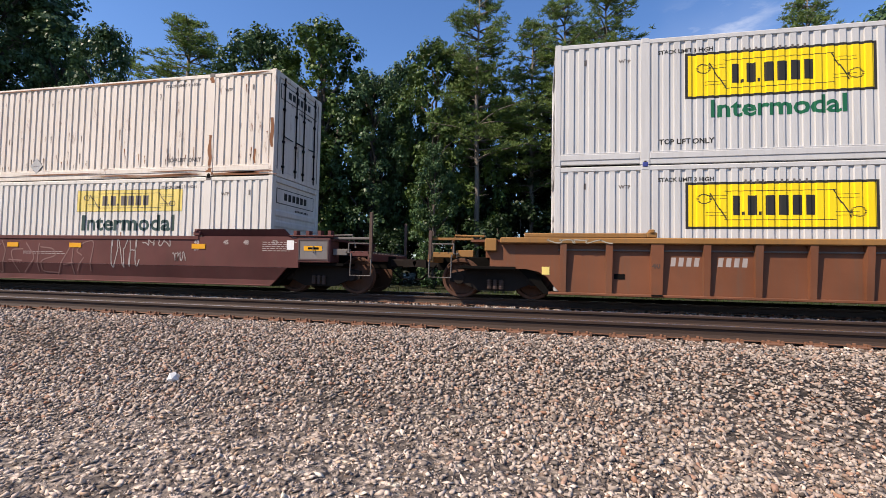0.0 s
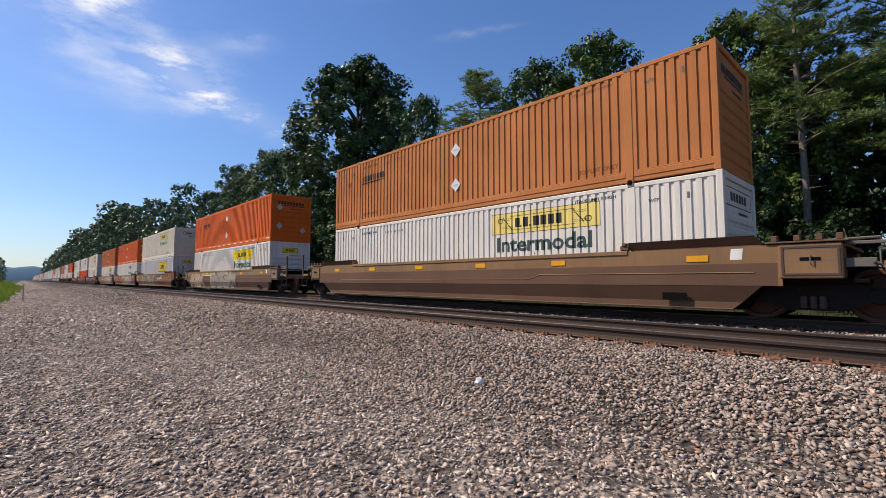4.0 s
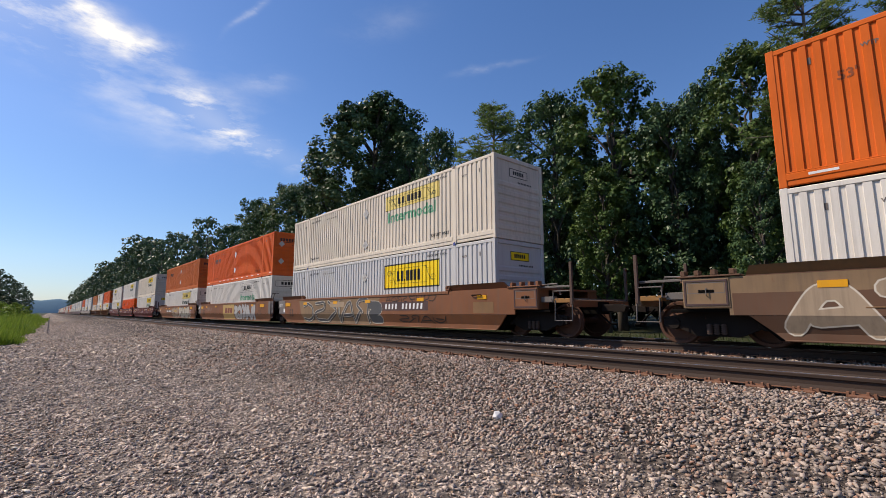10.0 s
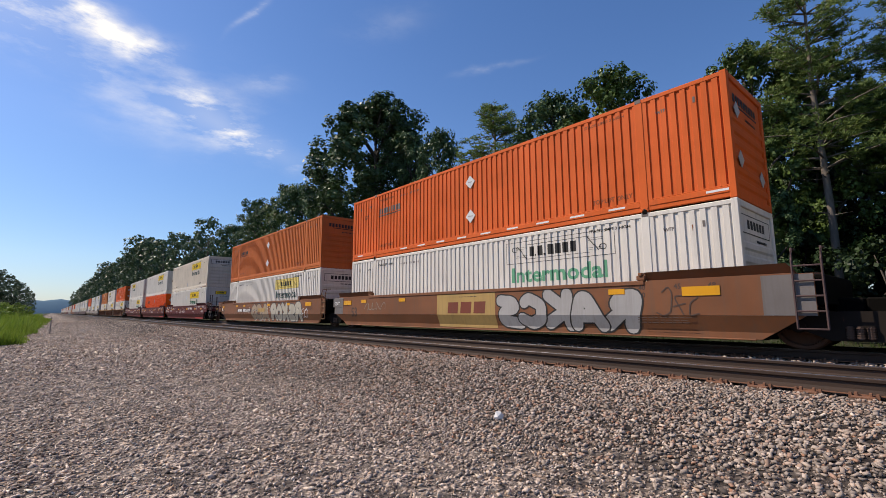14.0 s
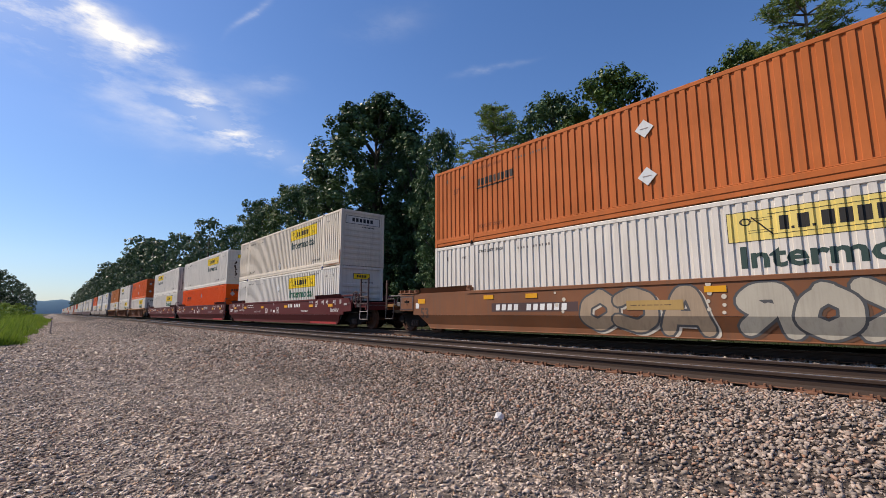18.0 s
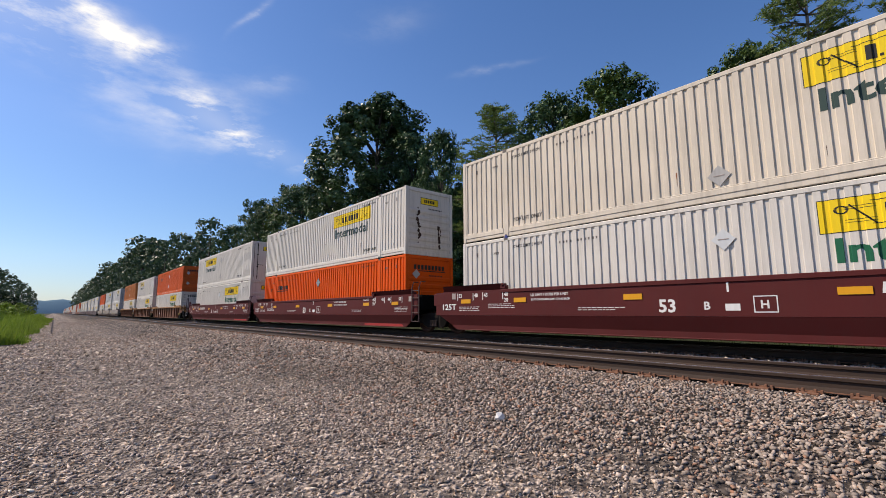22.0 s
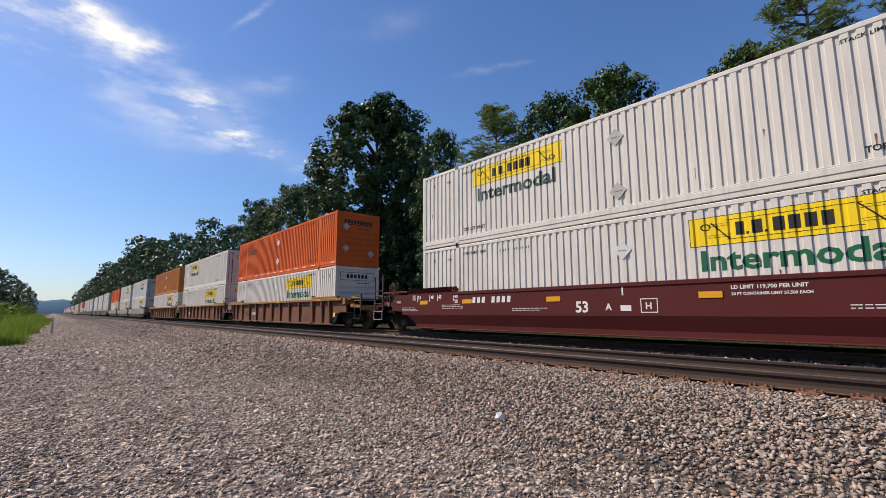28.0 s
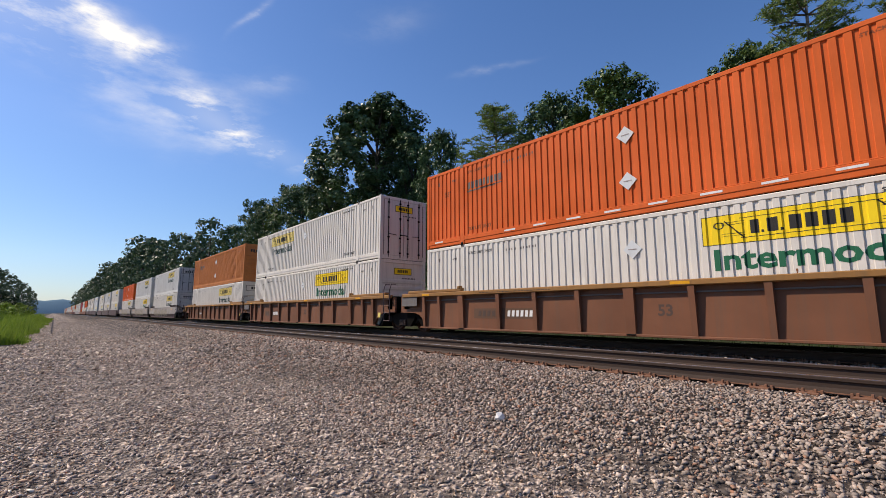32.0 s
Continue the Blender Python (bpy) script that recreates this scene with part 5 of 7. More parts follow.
STROKES = (   # bent strokes in a unit square, abstract hooks and bars
    [[(0.92, 0.80), (0.55, 1.0), (0.12, 0.78), (0.08, 0.22), (0.50, 0.0), (0.95, 0.18)]],
    [[(0.10, 1.0), (0.15, 0.30), (0.5, 0.02), (0.85, 0.3), (0.9, 0.98)], [(0.3, 0.55), (0.7, 0.62)]],
    [[(0.05, 0.95), (0.95, 0.90), (0.30, 0.05)], [(0.2, 0.5), (0.9, 0.42)]],
    [[(0.12, 0.0), (0.15, 0.95), (0.70, 1.0), (0.88, 0.72), (0.50, 0.5)], [(0.50, 0.5), (1.0, 0.0)]],
    [[(0.92, 0.95), (0.20, 0.92), (0.12, 0.60), (0.85, 0.42), (0.80, 0.05), (0.05, 0.05)]],
    [[(0.05, 1.0), (0.95, 0.0)], [(0.92, 1.0), (0.08, 0.0)]],
    [[(0.05, 0.0), (0.42, 1.0), (0.62, 1.0), (0.95, 0.0)], [(0.25, 0.35), (0.75, 0.30)]],
    [[(0.12, 1.0), (0.10, 0.0)], [(0.92, 1.0), (0.18, 0.5), (0.95, 0.0)]],
    [[(0.5, 1.0), (0.12, 0.7), (0.12, 0.3), (0.5, 0.0), (0.88, 0.3), (0.88, 0.7), (0.5, 1.0)]],
)


def smooth_path(pts, n=5):
    """The polyline with its corners rounded a little."""
    out = [pts[0]]
    for a, b, c in zip(pts, pts[1:], pts[2:]):
        for k in range(n + 1):
            t = k / n
            p = [b[j] + (a[j] - b[j]) * 0.3 * (1 - t) ** 2 + (c[j] - b[j]) * 0.3 * t ** 2 for j in (0, 1)]
            out.append(tuple(p))
    return out + [pts[-1]]


def brush(mb, pts, r, y, layer=0):
    """A flat painted stroke of half width r with round ends, each piece a hair above the last."""
    for k, (p, q) in enumerate(zip(pts, pts[1:])):
        dx, dz = q[0] - p[0], q[1] - p[1]
        l = math.hypot(dx, dz) or 1e-6
        a0 = math.atan2(dz, dx)
        ring = [(q[0] + r * math.cos(a0 + t), q[1] + r * math.sin(a0 + t)) for t in (-1.571, -0.9, -0.3, 0.3, 0.9, 1.571)]
        ring += [(p[0] + r * math.cos(a0 + t), p[1] + r * math.sin(a0 + t)) for t in (1.571, 2.24, 2.84, 3.44, 4.04, 4.712)]
        yy = y - 0.000012 * k - 0.0006 * layer
        mb.add([(a, yy, b) for a, b in ring], [tuple(range(len(ring)))])


def piece(car, x0, x1, z0, z1, picks, fill, line, seed, fat=0.16, edge=0.035, shade=None, y=-1.5660, overlap=1.08):
    """Spray-painted block shapes: fat strokes with outlines; no letters."""
    r = random.Random(seed)
    w = (x1 - x0) / len(picks)
    for i, k in enumerate(picks):
        sx, sz = w * overlap - 2 * fat * 0.6, (z1 - z0) * r.uniform(0.86, 1.0) - 2 * fat
        ox, oz = x0 + i * w + fat * 0.6, z0 + fat + r.uniform(0, 0.04)
        lean = r.uniform(-0.12, 0.22)
        wild = [r.uniform(-0.09, 0.09) for _ in range(40)]
        paths = [smooth_path([(ox + sx * (1.04 - a + wild[q]) + lean * sz * b, oz + sz * min(1.0, max(0.0, b + wild[q + 20] * 0.7))) for q, (a, b) in enumerate(s)]) for s in STROKES[k]]
        yy = y - 0.0022 * (i % 2)
        if shade is not None:
            mb = Mb()
            for q, p in enumerate(paths):
                brush(mb, [(a + 0.07, b - 0.05) for a, b in p], fat + edge * 0.6, y + 0.0030 - 0.0010 * (i % 2), q)
            tagged(part("spray_shade", hug(mb), shade, car, "dark spray-painted drop edge"), kind="stuff")
        for what, mat, rad, off in (("spray_outline", line, fat + edge, 0.0), ("spray_fill", fill, fat, -0.0011)):
            if mat is None:
                continue
            mb = Mb()
            for q, p in enumerate(paths):
                brush(mb, p, rad, yy + off, q)
            tagged(part(what, hug(mb), mat, car, "spray-painted stroke shape"), kind="stuff")


def outline_tag(car, x0, x1, z0, z1, picks, mat, seed, t=0.016, y=-1.5668):
    """Thin sprayed strokes, abstract, side by side."""
    r = random.Random(seed)
    w = (x1 - x0) / len(picks)
    mb = Mb()
    for i, k in enumerate(picks):
        h = (z1 - z0) * r.uniform(0.8, 1.0)
        ox, oz = x0 + i * w, z0 + r.uniform(0, 0.1) * (z1 - z0)
        lean = r.uniform(0.0, 0.3)
        for q, s in enumerate(STROKES[k]):
            brush(mb, smooth_path([(ox + w * (1.0 - a + r.uniform(-0.15, 0.15)) + lean * h * b, oz + h * (b + r.uniform(-0.08, 0.08))) for a, b in s]), t, y, q)
    tagged(part("spray_line", hug(mb), mat, car, "thin spray-painted marks"), kind="stuff")


def scribble(car, x, z, w, h, mat, seed, t=0.016, n=26, y=-1.567):
    """A thin looping spray line."""
    r = random.Random(seed)
    ph = [r.uniform(0, 6.28) for _ in range(4)]
    pts = []
    for i in range(n * 3):
        f = i / (n * 3 - 1)
        pts.append((x + w * f + 0.06 * w * math.sin(f * 31 + ph[0]), z + h * (0.5 + 0.32 * math.sin(f * 23 + ph[1]) + 0.18 * math.sin(f * 47 + ph[2]))))
    mb = Mb()
    for p, q in zip(pts, pts[1:]):
        dx, dz = q[0] - p[0], q[1] - p[1]
        l = math.hypot(dx, dz) or 1
        nx, nz = -dz / l * t, dx / l * t
        mb.add([(p[0] - nx, y, p[1] - nz), (q[0] - nx, y, q[1] - nz), (q[0] + nx, y, q[1] + nz), (p[0] + nx, y, p[1] + nz)], [(0, 1, 2, 3)])
    if y > -1.6:
        mb = hug(mb)
    part("spray_line", mb, mat, car, "thin spray-painted scribble")


# ---- the train, unit by unit from its leading end ----
WN = dict(paint="white_new", label="clean white corrugated container with a yellow panel", sign="big", word="green", at=-1, word_z=1.0, word_w=2.58, end_sign="yellow")
def box_spec(base, **more):
    d = dict(base)
    d.update(more)
    return d


W = dict(paint="white", label="white corrugated container with a yellow panel and green lettering", sign="yellow_pale", word="green_dark", end_sign="white", diamonds=(), streaks=6)
WY = box_spec(W, sign="yellow", word="green", end_sign="yellow", diamonds=(2.05,))
O = dict(paint="orange", ink="ink_rust", label="orange corrugated container with grey placards", logo="ink", diamonds=(2.12, 0.90), end_sign="orange", end_plates=True, tape=True)
OP = box_spec(O, paint="orange_pale", label="faded orange corrugated container", logo="ink_faded", end_sign="orange_pale", end_plates=False, tape=False)
OR = box_spec(O, paint="orange_red", label="red-orange corrugated container with white placards", logo="ink_faded", end_sign="orange_red")

STACKS = [
    # right end, kind, paint, chord, low, ends, top box, bottom box, label
    (16.52, "ribbed", "car_rust", "car_mustard", "car_rust", "CC", WN, box_spec(WN, word=None, label="clean white corrugated container with a large yellow panel"), "rust-brown ribbed well car carrying two white containers"),
    (-6.96, "flat", "maroon_worn", "maroon_worn", "maroon_worn", "CC",
     dict(paint="white_rusty", end="doors", label="rust-streaked white container with a faded panel", sign="outline", dim=True, word="green_dark", at=-1, ink="ink_faded", end_sign="white_rusty", diamonds=(0.45,), plate="white_rusty", streaks=110, rust=((8.0, 0.75, 0.09, 0.8), (6.1, 0.30, 0.10, 0.85), (-6.1, 0.25, 0.09, 0.5), (-7.95, 0.3, 0.07, 1.1), (7.2, 0.06, 0.7, 0.05), (5.2, 0.05, 0.9, 0.05), (3.0, 0.06, 1.3, 0.04), (-4.0, 0.05, 2.2, 0.04), (-6.9, 0.05, 1.1, 0.07), (7.1, 0.015, 1.5, 0.10), (-7.1, 0.02, 1.4, 0.09), (4.6, 0.02, 2.0, 0.05), (-3.8, 0.02, 2.6, 0.06), (-6.1, 1.9, 0.10, 0.7), (-7.3, 0.32, 0.05, 0.5), (7.5, 0.32, 0.06, 0.4), (-5.6, 2.79, 3.2, 0.035), (-1.0, 2.795, 4.4, 0.03), (3.4, 2.785, 2.6, 0.045), (6.1, 2.62, 0.12, 0.20), (7.2, 2.79, 1.0, 0.05), (0.8, 0.15, 2.4, 0.035), (5.0, 0.155, 1.2, 0.03), (-2.6, 0.16, 1.0, 0.03), (6.1, 0.02, 0.16, 0.20))),
     box_spec(W, ink="ink_faded", end_sign="white"), "worn brown maroon well car with spray paint on its side"),
    (-30.75, "flat", "tan", "tan", "brown_low", "CC", box_spec(OP, paint="orange_tan", logo="ink", end_sign="orange_tan", label="sun-bleached orange corrugated container"), box_spec(W, word="green_dark"), "tan and brown well car with faded paint"),
    (-54.66, "flat", "tan_grey", "tan", "brown_low", "CC", O, WY, "grey-tan well car covered with old spray paint"),
    (-78.41, "flat", "car_orange", "car_orange", "car_orange", "AC",
     dict(paint="cream", label="aged cream white container with faded green lettering", sign="yellow_pale", word="mint", streaks=6, end_sign="cream", diamonds=(2.12, 0.66), plate="cream"),
     box_spec(WN, at=1, word=None, diamonds=(2.05,), plate="white_new", label="white container with a black-framed yellow panel"), "orange-brown well car with grey spray paint shapes"),
    (-97.91, "flat", "car_orange", "car_orange", "car_orange", "AA", OR, box_spec(W, sign="outline", word="mint", paint="white", label="white container with an outlined panel and green lettering"), "orange-brown middle well car with pale spray shapes"),
    (-117.46, "flat", "car_orange", "car_orange", "car_orange", "CA", box_spec(OP, logo="ink", paint="orange_pale"), W, "orange-brown well car with large pale spray shapes"),
    (-141.08, "flat", "maroon", "maroon", "maroon", "AC", box_spec(W, paint="cream", sign="yellow", end_sign="white", diamonds=(0.55,), plate="cream", rust=((8.01, 0.05, 0.10, 0.72), (7.1, 0.06, 1.3, 0.05)), label="cream white container with a yellow panel and green lettering"), WY, "clean maroon well car with white stencils"),
    (-160.64, "flat", "maroon", "maroon", "maroon", "AA", box_spec(W, sign="yellow", word="green_dark", end_sign="yellow", end_stains=True, label="white container with rust-stained end and a yellow panel"), box_spec(O, paint="orange_vivid", label="vivid orange container in the well of a maroon car", diamonds=(2.12,), plate="bluegrey", end_sign="orange_vivid"), "clean maroon middle well car with white stencils"),
    (-179.88, "flat", "maroon", "maroon", "maroon", "CA", box_spec(WY, at=-1, end="doors", diamonds=(2.14, 0.7), plate="white", word="green_dark"), box_spec(WY, paint="white"), "clean maroon well car with white stencils and a ladder"),
    (-203.22, "ribbed", "car_brown", "car_mustard", "car_brown", "AC", OR, box_spec(WY, end_sign="white"), "rust-brown ribbed well car with a mustard top chord"),
    (-222.74, "ribbed", "car_brown", "car_mustard", "car_brown", "AA", box_spec(WY, at=-1, end="doors", word="green_dark", sign="yellow_pale"), WY, "rust-brown ribbed middle well car"),
    (-241.73, "ribbed", "car_brown", "car_mustard", "car_brown", "CA", box_spec(OP, paint="orange_tan", end_sign="orange_tan", label="sun-bleached orange corrugated container"), W, "rust-brown ribbed well car with faded boxes"),
    (-265.6, "flat", "car_grey", "car_grey", "car_dark", "AC", box_spec(W, paint="grey_white", end="doors", word="green_dark"), W, "dusty grey well car with old spray paint"),
    (-285.0, "flat", "car_grey", "car_grey", "car_dark", "AA", box_spec(W, paint="grey_white"), WY, "dusty grey middle well car with old spray paint"),
    (-304.4, "flat", "car_grey", "car_grey", "car_dark", "CA", OR, W, "dusty grey well car under a red-orange container"),
]


def dress_car(i, car):
    """Stencils, strips and spray paint on the near wall of each car."""
    w, st = M["sign_white"], M["stencil"]
    if i == 0:
        y = -1.4425
        blocks(car, -5.62, 0.86, 10, 0.19, 0.155, M["stencil"], y, gap=(4, 5))
        flat_words("stencil", "20", -6.02, 0.98, 0.13, M["stencil_dark"], car, "", -1.56)
        flat_words("stencil", "40", -6.02, 0.80, 0.13, M["stencil_dark"], car, "", -1.56)
        part("placard", Mb().box(-8.35, -8.18, y - 0.004, y, 0.62, 0.80), M["yellow_pale"], car)
        part("placard", Mb().box(-6.78, -6.55, y - 0.006, y, 0.55, 0.67), M["black"], car)
        scribble(car, -8.3, TOPZ - 0.12, 1.4, 0.10, M["spray"], 4, 0.012, 26, -1.609)
    if i == 1:
        reflectors(car, (-6.1, -0.3, 2.0, 6.1))
        reflectors(car, (9.46,), 1.10, 0.50, 0.12, -1.585)
        blocks(car, -5.78, 1.20, 9, 0.19, 0.20, st, gap=(2,))
        for a, b in (("53", -8.3), ("48", -7.57), ("45", -7.1), ("40", -6.45)):
            flat_words("stencil", a, b, 1.24, 0.12, st, car)
            part("stencil_bar", Mb().box(b - 0.07, b - 0.035, -1.566, -1.5635, 1.20, 1.36), st, car)
        flat_words("stencil", "20", -6.45, 1.06, 0.12, st, car)
        fine_print(car, -8.75, 1.30, 0.6, 4, st)
        part("label_plate", Mb().box(-8.98, -8.80, -1.566, -1.5635, 1.14, 1.34), w, car, "white label plate")
        reflectors(car, (-9.46,), 1.0, 0.44, 0.10, -1.5815)
        flat_words("stencil", "53", -8.35, 0.47, 0.48, M["spray_pink"], car)
        outline_tag(car, -7.5, -6.2, 0.86, 1.0, (7, 6, 4, 2, 0, 3, 1), st, 19, 0.010)
        for a, b in (("40", 5.95), ("45", 6.85), ("48", 7.45), ("53", 8.3)):
            flat_words("stencil", a, b, 1.24, 0.12, st, car)
        flat_words("stencil", "20", 5.95, 1.07, 0.12, st, car)
        outline_tag(car, -3.70, -2.2, 0.45, 1.36, (8, 8, 8, 8), M["stencil"], 8, 0.014)
        outline_tag(car, -2.5, -1.8, 1.0, 1.22, (4, 0, 8, 3), w, 18, 0.012)
        outline_tag(car, -1.2, 2.6, 0.34, 1.32, (8, 2, 7, 4, 6, 3), M["spray_pink"], 48, 0.018)
        part("stencil_ring", Mb().rod([(-1.55 + 0.17 * math.cos(a * 0.3927), -1.5635, 0.92 + 0.17 * math.sin(a * 0.3927)) for a in range(17)], 0.010, 5), M["spray_pink"], car)
        fine_print(car, -7.2, 1.02, 0.7, 1, st)
        fine_print(car, 0.1, 0.98, 1.5, 2, st)
        scribble(car, 3.2, 0.55, 1.0, 0.95, st, 28, 0.014)
        scribble(car, 4.35, 1.16, 0.85, 0.28, st, 38, 0.014)
        scribble(car, 5.3, 0.78, 0.4, 0.3, st, 58, 0.012)
        fine_print(car, 8.02, 1.30, 0.9, 5, st)
        part("placard", Mb().box(8.72, 8.92, -1.566, -1.5635, 1.12, 1.36), w, car, "white label plate")
    if i in (2, 3):
        part("painted_band", Mb().box(-8.98, 8.98, -1.5620, -1.5605, 0.662, 1.10), M["brown_low"], car, "brown painted lower band")
        reflectors(car, (-7.4, -4.6, -1.6, 1.4, 4.2, 7.6), 1.16)
        blocks(car, 8.2, 1.18, 1, 0.22, 0.34, w, name="label_plate")
        fine_print(car, -4.4, 1.0, 2.4, 2, M["stencil_dark"])
        part("vent", Mb().box(6.85, 7.35, -1.53, -1.515, 0.34, 0.50), M["black"], car)
        line = Mb()
        line.rod([(-7.0, -1.565, 0.80), (3.2, -1.565, 0.80), (3.6, -1.565, 0.92), (8.6, -1.565, 0.92)], 0.012, 5)
        part("weld_line", line, M["tan"], car)
        if i == 3:
            part("number_ground", Mb().box(-4.4, -2.3, -1.5690, -1.5675, 1.10, 1.40), M["yellow_pale"], car)
            blocks(car, -4.3, 1.15, 9, 0.20, 0.21, M["stencil_dark"], -1.5705, gap=(3,))
            piece(car, -8.1, -4.5, 0.24, 1.36, (6, 4, 5), M["spray_tan"], M["spray_pale"], 3, 0.15, 0.03)
            part("repaint_patch", Mb().box(-4.6, -2.5, -1.5634, -1.5622, 0.662, 1.09), M["brown_low"], car, "brown overpainted stretch")
            graffiti(car, -2.6, 3.0, 0.22, 1.42, 4, M["spray_dim"], M["ink"], 13)
            outline_tag(car, 1.9, 3.4, 0.38, 0.75, (3, 0, 6, 1), M["ink"], 23, 0.022, -1.573)
            outline_tag(car, -2.2, 1.4, 0.5, 1.2, (0, 5, 3), M["ink"], 24, 0.016, -1.573)
    if i == 4:
        blocks(car, 2.15, 0.86, 11, 0.21, 0.235, w, gap=(4,), w=0.46)
        part("number_ground", Mb().box(1.86, 4.95, -1.5620, -1.5605, 0.80, 1.14), M["car_dark"], car)
        part("repaint_patch", hug(Mb().add([(-5.9, -1.5622, 0.20), (1.1, -1.5622, 0.20), (1.75, -1.5622, 1.355), (-6.4, -1.5622, 1.355)], [(0, 1, 2, 3)])), M["tan_grey"], car, "dull tan overpainted stretch")
        piece(car, -6.0, 0.9, 0.22, 1.38, (0, 4, 7, 6, 3), M["spray_slate"], M["spray_pale"], 41, 0.055, 0.026, M["ink"])
        piece(car, 0.8, 1.85, 0.24, 1.36, (4,), M["spray_slate"], M["spray_pale"], 43, 0.17, 0.02)
        outline_tag(car, 2.2, 3.7, 1.14, 1.38, (6, 8, 3, 4), M["ink"], 44, 0.014)
        outline_tag(car, 3.8, 5.4, 1.12, 1.40, (2, 1, 8, 0), M["ink"], 45, 0.016)
        outline_tag(car, 3.0, 5.9, 0.34, 0.62, (4, 3, 6, 1), M["ink"], 46, 0.020)
        part("number_ground", Mb().box(-2.7, -1.3, -1.5705, -1.5690, 0.98, 1.22), M["spray_tan"], car)
        fine_print(car, -3.4, 0.80, 1.9, 2, M["stencil_dark"], -1.5712, 0.07)
        fine_print(car, -2.6, 1.28, 1.5, 1, M["stencil_dark"], -1.5712)
        reflectors(car, (-5.6, -2.2, 0.8, 4.5, 7.7), 1.14)
        part("repaint_patch", Mb().box(7.3, 8.2, -1.5625, -1.5605, 0.70, 1.05), M["tan"], car)
        part("grab_iron", Mb().rod([(7.3, -1.57, 1.24), (7.3, -1.62, 1.28), (7.7, -1.62, 1.28), (7.7, -1.57, 1.24)], 0.02, 6), M["black"], car)
        flat_words("stencil", "125 T", -9.18, 1.08, 0.16, w, car, "", -1.5745)
        flat_words("stencil", "53", -7.7, 0.50, 0.42, M["stencil_dark"], car)
        reflectors(car, (-7.95,), 1.08, 0.7, 0.2)
        part("placard", Mb().box(-8.58, -8.36, -1.566, -1.5635, 0.74, 0.95), w, car)
    if i == 5:
        part("yellow_block", hug(Mb().add([(-1.45, -1.5622, 0.24), (1.36, -1.5622, 0.24), (1.36, -1.5622, 1.355), (-1.45, -1.5622, 1.355)], [(0, 1, 2, 3)])), M["tan_yellow"], car, "faded tan-yellow repainted stretch")
        blocks(car, -0.88, 0.70, 3, 0.38, 0.64, M["mark_red"], -1.5645, 0.80, "name_block")
        fine_print(car, -0.3, 1.24, 0.9, 1, M["stencil_dark"], -1.5645)
        piece(car, 1.40, 5.85, 0.22, 1.38, (4, 0, 7, 6, 3), M["spray_grey"], M["ink"], 51, 0.17, 0.042)
        outline_tag(car, 6.35, 7.3, 0.62, 1.26, (0, 2, 4), M["stencil_dark"], 52, 0.014)
        scribble(car, -6.4, 0.75, 1.6, 0.4, M["spray_dim"], 53, 0.014)
        for a, b in (("40", 5.95), ("45", 6.75), ("48", 7.45)):
            flat_words("stencil", a, b, 1.24, 0.12, M["stencil_dark"], car)
        flat_words("stencil", "20", 5.95, 1.07, 0.12, M["stencil_dark"], car)
        fine_print(car, 5.9, 0.60, 1.2, 3, M["stencil_dark"])
        reflectors(car, (7.3,), 1.08, 0.75, 0.2)
        reflectors(car, (-6.5, -3.6, 5.4), 1.16)
        flat_words("stencil", "125 T", -9.18, 1.08, 0.16, w, car, "", -1.5745)
        flat_words("stencil", "53", -7.6, 0.55, 0.42, M["stencil_dark"], car)
        reflectors(car, (-7.95,), 1.08, 0.7, 0.2)
    if i == 6:
        part("number_ground", Mb().box(-4.98, -1.88, -1.5620, -1.5605, 0.77, 1.03), M["car_dark"], car, "dark number panel")
        blocks(car, -4.80, 0.81, 11, 0.18, 0.24, w, -1.5640, 0.66, gap=(4,))
        piece(car, -1.95, 1.25, 0.22, 1.38, (8, 0, 6), M["spray_tan"], M["spray_slate"], 61, 0.15, 0.05, M["spray_pale"])
        piece(car, 1.75, 6.35, 0.20, 1.40, (3, 8, 7, 4, 3), M["spray"], M["spray_slate"], 71, 0.165, 0.05, M["brown_low"])
        outline_tag(car, 6.4, 7.2, 0.42, 0.98, (2, 5, 0), w, 81, 0.018)
        part("repaint_patch", Mb().box(-0.55, 0.75, -1.5712, -1.5700, 0.80, 1.02), M["tan_yellow"], car)
        fine_print(car, -0.45, 0.90, 1.1, 1, M["stencil_dark"], -1.5722)
        dots = random.Random(82)
        for a, n in ((-2.45, 4), (1.42, 8), (6.05, 4)):
            for k in range(n):
                px, pz = a + 0.13 * (-1) ** k + dots.uniform(-0.04, 0.04), 0.68 + 0.68 * (k + 0.5) / n + dots.uniform(-0.02, 0.02)
                pr, py = dots.uniform(0.035, 0.06), -1.5695 - 0.0004 * k
                part("spray_dot", Mb().add([(px + pr * math.cos(q * 0.628), py, pz + pr * math.sin(q * 0.628)) for q in range(10)], [tuple(range(10))]), M["spray_pale"], car)
        fine_print(car, 7.0, 1.0, 0.9, 3, M["stencil_dark"])
        reflectors(car, (7.3,), 1.10, 0.75, 0.2)
        reflectors(car, (-8.55,), 1.08, 0.42, 0.17)
        reflectors(car, (-5.1, -3.4, 1.4, 4.6), 1.16)
        flat_words("stencil", "53", -8.6, 0.55, 0.38, M["stencil_dark"], car)
        part("label_plate", Mb().box(-8.9, -8.7, -1.566, -1.5635, 0.9, 1.1), w, car)
    if 7 <= i <= 9:
        reflectors(car, (7.73, 5.5, 2.06, -1.9, -5.35, -7.67), 1.05, 0.46, 0.135)
